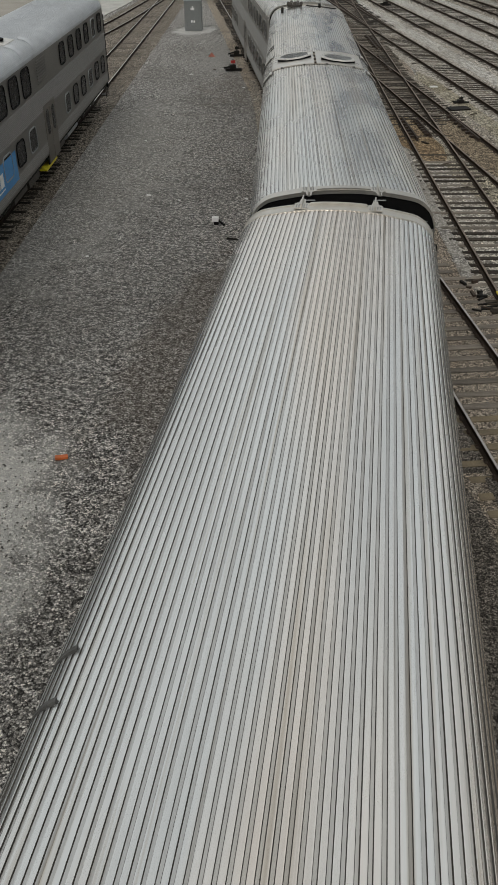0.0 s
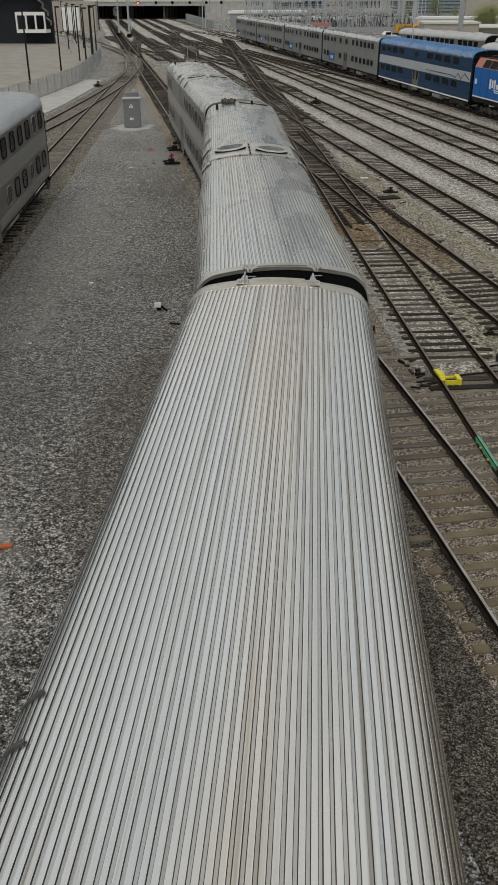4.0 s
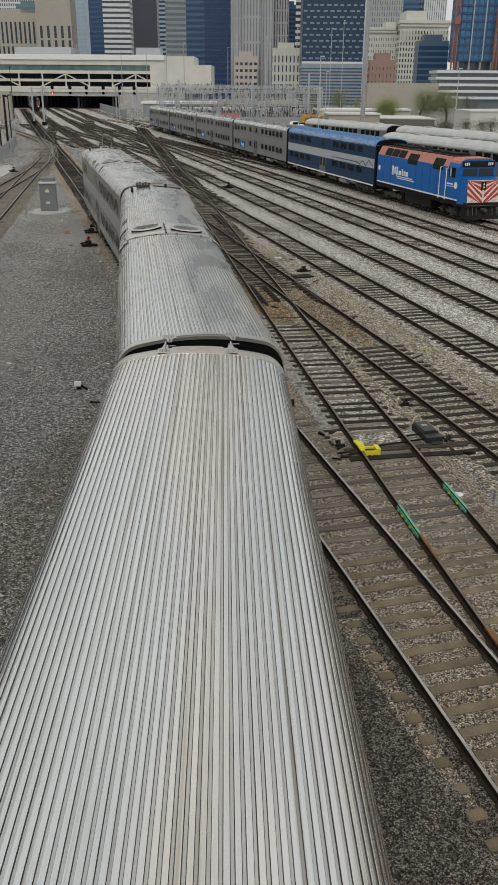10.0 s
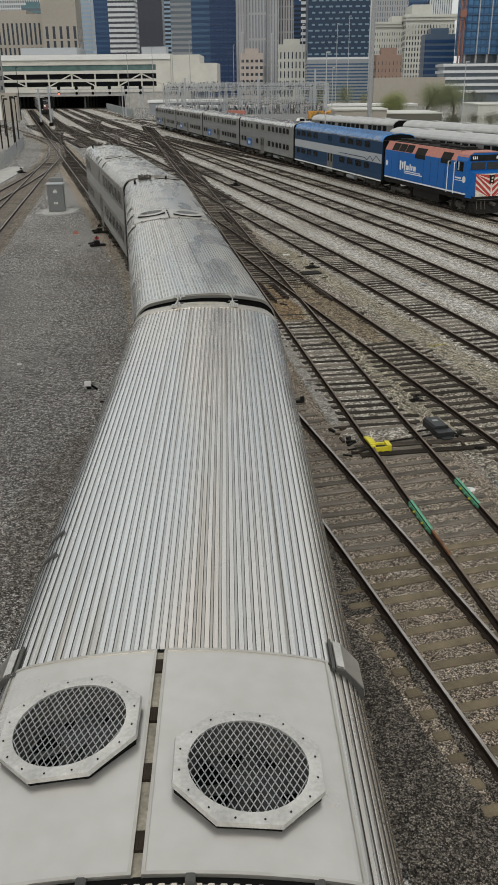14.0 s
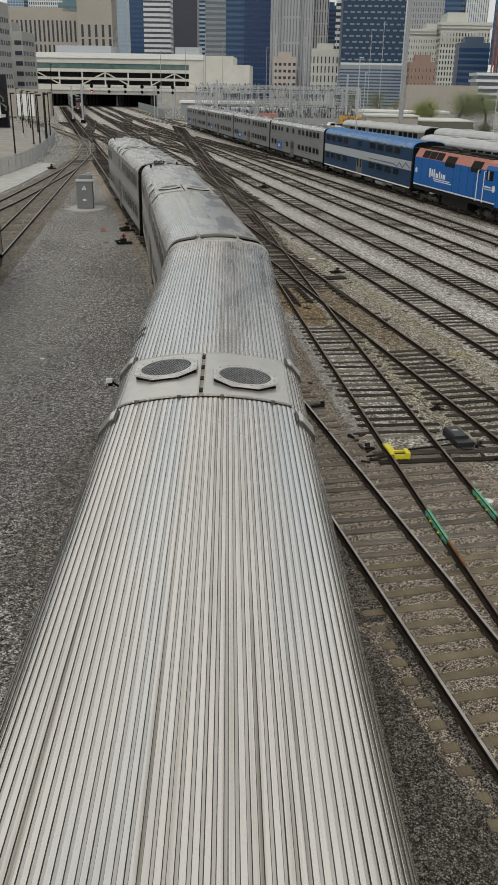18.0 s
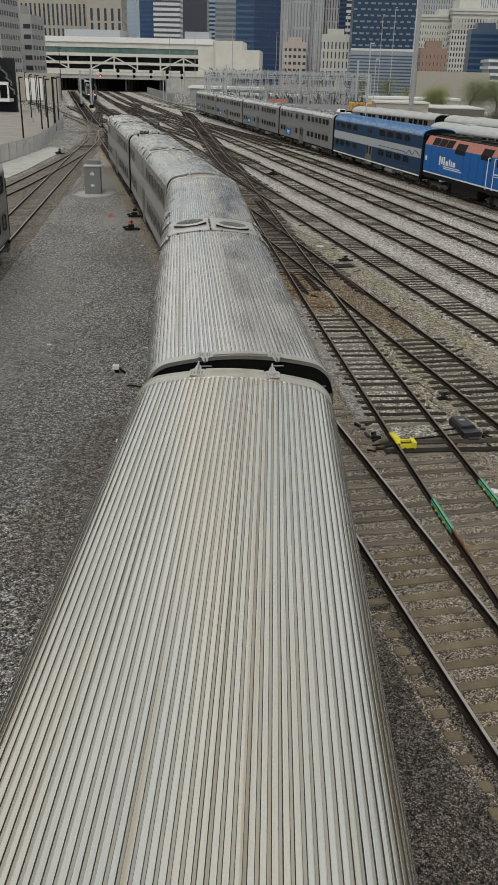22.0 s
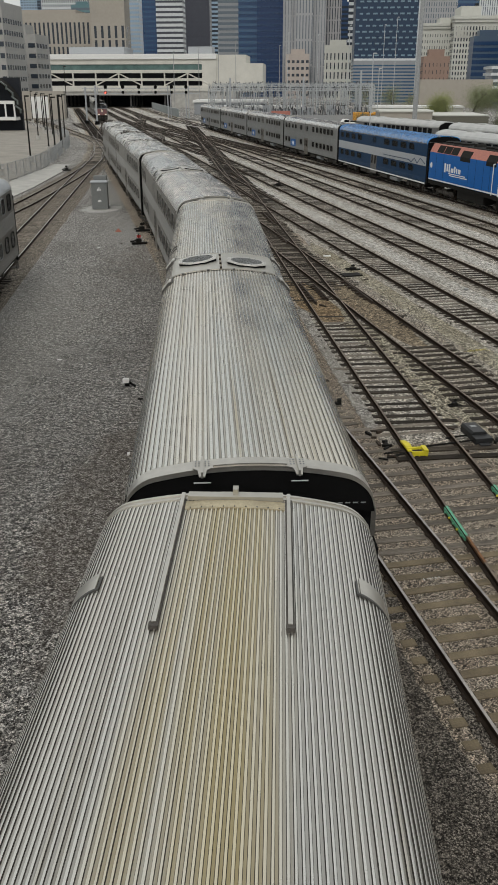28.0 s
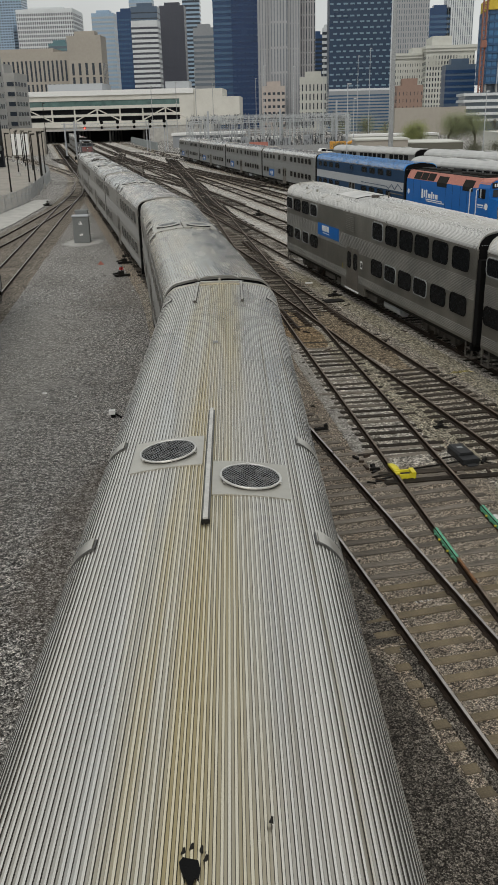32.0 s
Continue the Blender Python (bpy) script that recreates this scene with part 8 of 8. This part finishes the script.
for x in (0.12, 0.26, 0.46):
    b = bmesh.new()
    box(b, x - 0.015, x + 0.015, -0.31, -0.27, -0.14, 0.0)
    part("frame_leg", b, YELLOW, dr)
b = bmesh.new()
rod(b, (-0.1, -0.1, -0.1), (-0.5, -0.2, -0.13), 0.03, 6)
rod(b, (-0.12, 0.1, -0.12), (-0.62, 0.02, -0.14), 0.03, 6)
box(b, -0.6, -0.3, -0.3, -0.2, -0.16, -0.11)
part("linkage", b, DARKMETAL, dr)

for y, off, ln in ((21.15, 0.62, 3.5), (20.62, 0.62, 3.5)):
    b = bmesh.new()
    box(b, -ln / 2, ln / 2, -0.12, 0.12, -0.1, 0.055)
    bmesh.ops.bevel(b, geom=b.edges[:], offset=0.015, segments=1)
    solid("headblock_tie", b, TIE_DARK, "long black oiled switch tie under the rails", "tie", group="headblock ties", m=frame_at(C, y, off, 0.0))
rnd = random.Random(77)
for k in range(16):
    b = bmesh.new()
    w, ln = rnd.uniform(0.03, 0.08), rnd.uniform(0.08, 0.3)
    box(b, -ln / 2, ln / 2, -w / 2, w / 2, 0.0, rnd.uniform(0.04, 0.1))
    bmesh.ops.bevel(b, geom=b.edges[:], offset=0.01, segments=1)
    solid("iron_fitting", b, DARKMETAL if k % 3 else RUSTPLATE, "greasy iron fitting beside the switch", "fitting", group="fittings by the switch", m=frame_at(C, 20.3 + rnd.uniform(0, 2.2), rnd.choice((-1.3, -1.05, 1.0, 2.0)) + rnd.uniform(-0.2, 0.2), 0.02) @ pose(0, 0, 0, 0, 0, rnd.uniform(0, 180)))
b = bmesh.new()
for k in range(6):
    u = -0.2 + k * 0.06 + rnd.uniform(-0.02, 0.02)
    box(b, u, u + rnd.uniform(0.008, 0.028), -0.03 + rnd.uniform(-0.02, 0.02), 0.03, 0.0, 0.004)
tagged(solid("paint_spatter", b, WHITEPAINT, "flaked white paint on a tie", "paint mark", m=pose(2.75, 14.62, 0.046, 0, 0, YAW)), kind="stuff")

sw = thing("switch_machine", "black boxed switch machine on long ties", "switch machine", frame_at(C, 21.75, 1.5, 0.03) @ pose(0, 0, 0, 0, 0, 6) @ Matrix.Diagonal((0.9, 0.68, 0.8, 1)))
SWB = mat("black_machine_paint", (0.02, 0.021, 0.022), 0.5, var=0.3, bump=0.05)
b = bmesh.new()
prism(b, [(-0.26, 0), (-0.26, 0.22), (-0.2, 0.3), (0.2, 0.3), (0.26, 0.22), (0.26, 0)], -0.1, 0.95)
part("motor_case", b, SWB, sw)
b = bmesh.new()
prism(b, [(-0.28, 0), (-0.28, 0.2), (0.28, 0.2), (0.28, 0)], -0.55, -0.12)
part("gear_case", b, SWB, sw)
b = bmesh.new()
box(b, -0.09, 0.09, 0.45, 0.62, 0.301, 0.308)
part("maker_plate", b, GREYMETAL, sw, "worn bare plate")
b = bmesh.new()
rod(b, (-0.3, -0.3, 0.08), (-1.9, -0.42, 0.05), 0.035, 6)
rod(b, (-0.3, 0.25, 0.08), (-1.0, 0.2, 0.05), 0.035, 6)
rod(b, (0.28, -0.4, 0.1), (0.6, -0.7, 0.03), 0.03, 6)
part("throw_rod", b, DARKMETAL, sw)
b = bmesh.new()
box(b, -0.2, 0.12, -0.85, -0.62, 0.0, 0.07)
part("toe_box", b, SWB, sw)

for y, off, lean in ((17.0, -0.7525, 0), (17.95, 0.7525, 0)):
    ij = thing("insulated_joint", "green insulated rail joint with yellow bolts", "rail joint", frame_at(C, y, off, 0))
    for sx in (-1, 1):
        b = bmesh.new()
        box(b, sx * 0.016 + (0 if sx > 0 else -0.034), sx * 0.016 + (0.034 if sx > 0 else 0), -0.72, 0.72, 0.055, 0.135)
        part("joint_bar", b, GREEN, ij)
    b = bmesh.new()
    box(b, -0.03, 0.03, -0.7, 0.7, RAILZ + 0.001, RAILZ + 0.004)
    part("painted_head", b, GREEN, ij, "green paint on the rail head")
    for k in range(5):
        b = bmesh.new()
        yy = -0.55 + k * 0.27
        rod(b, (-0.05, yy, 0.1), (-0.1, yy, 0.09), 0.024, 6)
        part("bolt", b, YELLOW if k % 2 else GREEN, ij)
b = bmesh.new()
rr = random.Random(2)
ring = [(0.16 * math.cos(i * 0.7) * rr.uniform(0.6, 1.1), 0.1 * math.sin(i * 0.7) * rr.uniform(0.7, 1.2)) for i in range(9)]
top = [b.verts.new((x * 0.6, y * 0.6, 0.07 + rr.uniform(-0.015, 0.02))) for x, y in ring]
bot = [b.verts.new((x, y, 0.0)) for x, y in ring]
b.faces.new(top)
for i in range(9):
    b.faces.new((bot[i], bot[(i + 1) % 9], top[(i + 1) % 9], top[i]))
solid("white_rag", b, WHITEPAINT, "crumpled white rag on the ballast", "rag", m=pose(4.98, 18.4, 0.01))


def switch_stand(m, flag, label):
    t = thing("switch_stand", label, "switch stand", m)
    b = bmesh.new()
    box(b, -0.45, 0.5, -0.12, 0.12, 0.0, 0.12)
    box(b, -0.2, 0.15, -0.16, 0.16, 0.1, 0.32)
    rod(b, (0.0, 0, 0.25), (-0.55, 0.05, 0.16), 0.05, 8)
    part("base", b, DARKMETAL, t)
    b = bmesh.new()
    rod(b, (0, 0, 0.3), (0, 0, 0.62), 0.03, 6)
    part("spindle", b, DARKMETAL, t)
    b = bmesh.new()
    box(b, -0.13, 0.13, -0.02, 0.02, 0.4, 0.56)
    part("target", b, flag, t, "painted switch target")
    return t


switch_stand(pose(-10.3, 52.3, 0.02, 0, 0, 20), RED, "low black switch stand with a red target")
switch_stand(pose(-11.0, 57.2, 0.02, 0, 0, 15), DARKMETAL, "low black switch stand beside the silver train")
switch_stand(pose(2.6, 45.1, 0.02, 0, 0, 15) @ Matrix.Diagonal((0.8, 0.8, 0.5, 1)), DARKMETAL, "low black switch stand between tracks")
switch_stand(pose(4.75, 24.6, 0.0, 0, 0, 15) @ Matrix.Diagonal((0.45, 0.45, 0.45, 1)), DARKMETAL, "small black junction box on the ballast")
switch_stand(pose(-27.6, 99.5, 0.02, 0, 0, 30), DARKMETAL, "low black switch stand by the branch")
switch_stand(pose(-33.3, 147.0, 0.02, 0, 0, 30), DARKMETAL, "low black switch stand by the curve")
switch_stand(pose(-2.7, 84.6, 0.02, 0, 0, 30), DARKMETAL, "low black switch stand between pale tracks")
b = bmesh.new()
prism(b, [(-0.22, 0), (0, 0.25), (0.22, 0)], -0.05, 0.05)
solid("red_marker", b, SALMON, "small faded red triangular track marker", "marker", m=pose(-12.6, 57.0, 0.0))
lt = thing("dwarf_lamp", "white capped dwarf lamp with a black cable on the gravel", "lamp", pose(-5.78, 25.9, 0, 0, 0, 6) @ Matrix.Diagonal((0.75, 0.75, 0.75, 1)))
b = bmesh.new()
box(b, -0.14, 0.14, -0.1, 0.1, 0.16, 0.34)
bmesh.ops.bevel(b, geom=b.edges[:], offset=0.02, segments=2)
part("cap", b, WHITEPAINT, lt)
b = bmesh.new()
box(b, -0.06, 0.14, -0.07, 0.07, 0.0, 0.17)
rod(b, (0.1, 0, 0.2), (0.42, -0.15, 0.03), 0.05, 6)
part("foot", b, BLACK, lt)
for x, y, dx, dy in ((-4.9, 24.6, 0.5, -0.1), (0.65, 23.2, 0.3, 0.1)):
    b = bmesh.new()
    rod(b, (-dx / 2, -dy / 2, 0.03), (dx / 2, dy / 2, 0.03), 0.035, 6)
    solid("iron_scrap", b, DARKMETAL, "short rusty iron bar on gravel", "scrap", m=pose(x, y, 0.0))
b = bmesh.new()
box(b, -0.12, 0.12, -0.05, 0.05, 0, 0.05)
solid("orange_scrap", b, mat("orange_plastic", (0.6, 0.15, 0.04), 0.6), "small orange plastic scrap on concrete", "scrap", m=pose(-5.95, 12.4, 0.016, 0, 0, 20))

# rusty stretch of the ladder's rail
for y, half, wide in ((15.72, 0.52, 0.026), (12.35, 0.5, 0.06)):
    off = -0.7525
    ro = thing("rusty_rail_length", "rust-orange length of closure rail", "rail", frame_at(C, y, off, 0))
    b = bmesh.new()
    box(b, -0.026, wide, -half, half, RAILZ + 0.001, RAILZ + 0.004)
    box(b, -0.038, -0.035, -half, half, 0.138, RAILZ - 0.008)
    part("head", b, ORANGE, ro)
    for k in range(2):
        b = bmesh.new()
        box(b, -0.12, 0.12, -0.3 + k * 0.51 - 0.07, -0.3 + k * 0.51 + 0.07, 0.028, 0.046)
        part("tie_plate", b, RUSTPLATE, ro)

# ---- what lies about the ladder's throat ----
for k, (x0, y0, x1, y1) in enumerate(((-0.33, 41.3, 0.45, 37.3), (0.35, 41.0, 1.0, 38.0), (1.85, 42.0, 3.0, 37.6), (-3.45, 66.4, -2.4, 60.6), (-3.1, 66.0, -2.1, 60.4), (-8.5, 97.5, -7.0, 91.0), (-2.2, 58.0, -1.2, 52.6))):
    gd = thing("guard_rail", "short rusty guard rail bolted beside the running rail", "guard rail", pose(x0 + 0.12, y0, 0, 0, 0, math.degrees(math.atan2(x0 - x1, y1 - y0))))
    ln = -math.hypot(x1 - x0, y1 - y0)
    b = bmesh.new()
    prism(b, [(-0.06, 0.03), (-0.02, 0.06), (-0.034, 0.13), (-0.034, 0.17), (0.034, 0.17), (0.034, 0.13), (0.02, 0.06), (0.06, 0.03)], 0, -ln)
    part("rail", b, RUSTPLATE, gd)
    for i in range(7):
        b = bmesh.new()
        box(b, -0.02, 0.2, 0.2 - i * ln / 7.6, 0.32 - i * ln / 7.6, 0.05, 0.13)
        part("clamp", b, RUSTPLATE, gd)
b = bmesh.new()
box(b, -0.5, 0.5, -0.35, 0.35, 0.0, 0.05)
bmesh.ops.bevel(b, geom=b.edges[:], offset=0.02, segments=1)
solid("iron_plate", b, DARKMETAL, "flat black iron cover plate on the ballast", "plate", m=pose(2.46, 43.75, 0.03, 0, 0, 20))
b = bmesh.new()
box(b, -0.2, 0.2, -0.1, 0.1, 0.0, 0.05)
solid("white_board", b, WHITEPAINT, "small white board lying on the ballast", "board", m=pose(1.3, 48.9, 0.02, 0, 0, 10))
b = bmesh.new()
rod(b, (-0.09, 0, 0.06), (0.09, 0, 0.06), 0.055, 10)
solid("tin_can", b, GREYMETAL, "crushed grey tin can on the ballast", "can", m=pose(7.83, 40.7, 0.0, 0, 0, 10))
b = bmesh.new()
box(b, -0.2, 0.2, -0.06, 0.06, 0.0, 0.1)
box(b, 0.1, 0.2, -0.06, 0.06, 0.1, 0.2)
solid("rail_clamp", b, DARKMETAL, "dark iron clamp lying beside the rail", "clamp", m=pose(1.04, 24.5, 0.0, 0, 0, 15))
rnd = random.Random(31)
b = bmesh.new()
ring = []
for i in range(26):
    a = i / 26 * math.tau
    r = 1 + 0.5 * rnd.uniform(-1, 1)
    ring.append((6.55 + 0.42 * r * math.cos(a), 30.65 + 0.13 * r * math.sin(a) + 0.16 * math.cos(a)))
lo = [b.verts.new((x, y, 0.0)) for x, y in ring]
hi = [b.verts.new((x, y, 0.026)) for x, y in ring]
b.faces.new(hi)
for i in range(26):
    b.faces.new((lo[i], lo[(i + 1) % 26], hi[(i + 1) % 26], hi[i]))
solid("ground_spill", b, gravel_mat("yellow_dusted_ballast", (0.68, 0.58, 0.22), (0.2, 0.16, 0.06), 0.045, (0.5, 0.42, 0.15), 0.3), "yellow sprayed mark on the ballast", "ground", kind="structure")
for k in range(46):
    x, y = yard(rnd.uniform(4, 40), rnd.uniform(1.2, 9.0)).xy
    b = bmesh.new()
    ln, w = rnd.uniform(0.1, 0.45), rnd.uniform(0.02, 0.06)
    box(b, -ln / 2, ln / 2, -w, w, 0.0, rnd.uniform(0.03, 0.06))
    bmesh.ops.bevel(b, geom=b.edges[:], offset=0.01, segments=1)
    solid("timber_splinter" if k % 3 else "rusty_iron_bit", b, TIE_DARK if k % 3 else RUSTPLATE, "dark splinter of old tie timber on the ballast" if k % 3 else "rusty bit of iron on the ballast", "debris", group="litter about the tracks", m=pose(x, y, 0.012, 0, 0, rnd.uniform(0, 180)))
rnd = random.Random(17)
for k in range(38):
    x, y = rnd.uniform(-12, -3.5), rnd.uniform(13, 62)
    x -= max(0, y - 20) * 0.12
    if k > 23:
        y = 66 + (k - 24) * 3.3
        x = L_LINE.at(L_LINE.where_y(y)).x + rnd.uniform(-3.2, 2.0)
    b = bmesh.new()
    w = rnd.uniform(0.03, 0.09)
    box(b, -w, w, -w * 0.5, w * 0.5, 0.0, 0.03)
    bmesh.ops.bevel(b, geom=b.edges[:], offset=0.008, segments=1)
    solid("paper_scrap" if k % 2 else "rusty_iron_bit", b, WHITEPAINT if k % 2 else RUSTPLATE, "small white paper scrap on the gravel" if k % 2 else "rusty bit of iron on the gravel", "debris", group="litter about the tracks", m=pose(x, y, 0.0, 0, 0, rnd.uniform(0, 180)))

# ---- loose stones on the yard ground ----


def stones(name, boxes, n, material, seed, label, size=(0.02, 0.05)):
    rng = np.random.default_rng(seed)
    base = np.array([(1, 0, 0), (-1, 0, 0), (0, 1, 0), (0, -1, 0), (0, 0, 1), (0, 0, -0.4)])
    tri = np.array([(0, 2, 4), (2, 1, 4), (1, 3, 4), (3, 0, 4)])
    V, F = [], []
    k = 0
    for x0, x1, y0, y1, share in boxes:
        m = int(n * share)
        y = y0 + (y1 - y0) * rng.random(m) ** 1.4
        x = x0 + (x1 - x0) * rng.random(m)
        for i in range(m):
            s = rng.uniform(*size)
            v = base * (s * rng.uniform(0.6, 1.3, (6, 3)))
            a = rng.uniform(0, 6.283)
            ca, sa = math.cos(a), math.sin(a)
            v = np.stack([v[:, 0] * ca - v[:, 1] * sa + x[i], v[:, 0] * sa + v[:, 1] * ca + y[i], v[:, 2] * 0.7 + 0.004], 1)
            V.append(v)
            F.append(tri + k)
            k += 6
    me = bpy.data.meshes.new(name)
    me.from_pydata(np.concatenate(V).tolist(), [], np.concatenate(F).tolist())
    me.materials.append(material)
    tagged(new(name, me), label, "gravel", kind="stuff")


STONE = mat("loose_grey_stone", (0.17, 0.16, 0.145), 0.9, var=0.3, scale=20, bump=0.1, island=0.75)
stones("gravel", [(-13, -2.2, 6, 40, 0.55), (2.2, 9, 15, 36, 0.45)], 40000, STONE, 5, "loose crushed stone over the yard", (0.012, 0.03))


lay_ties()
motions()
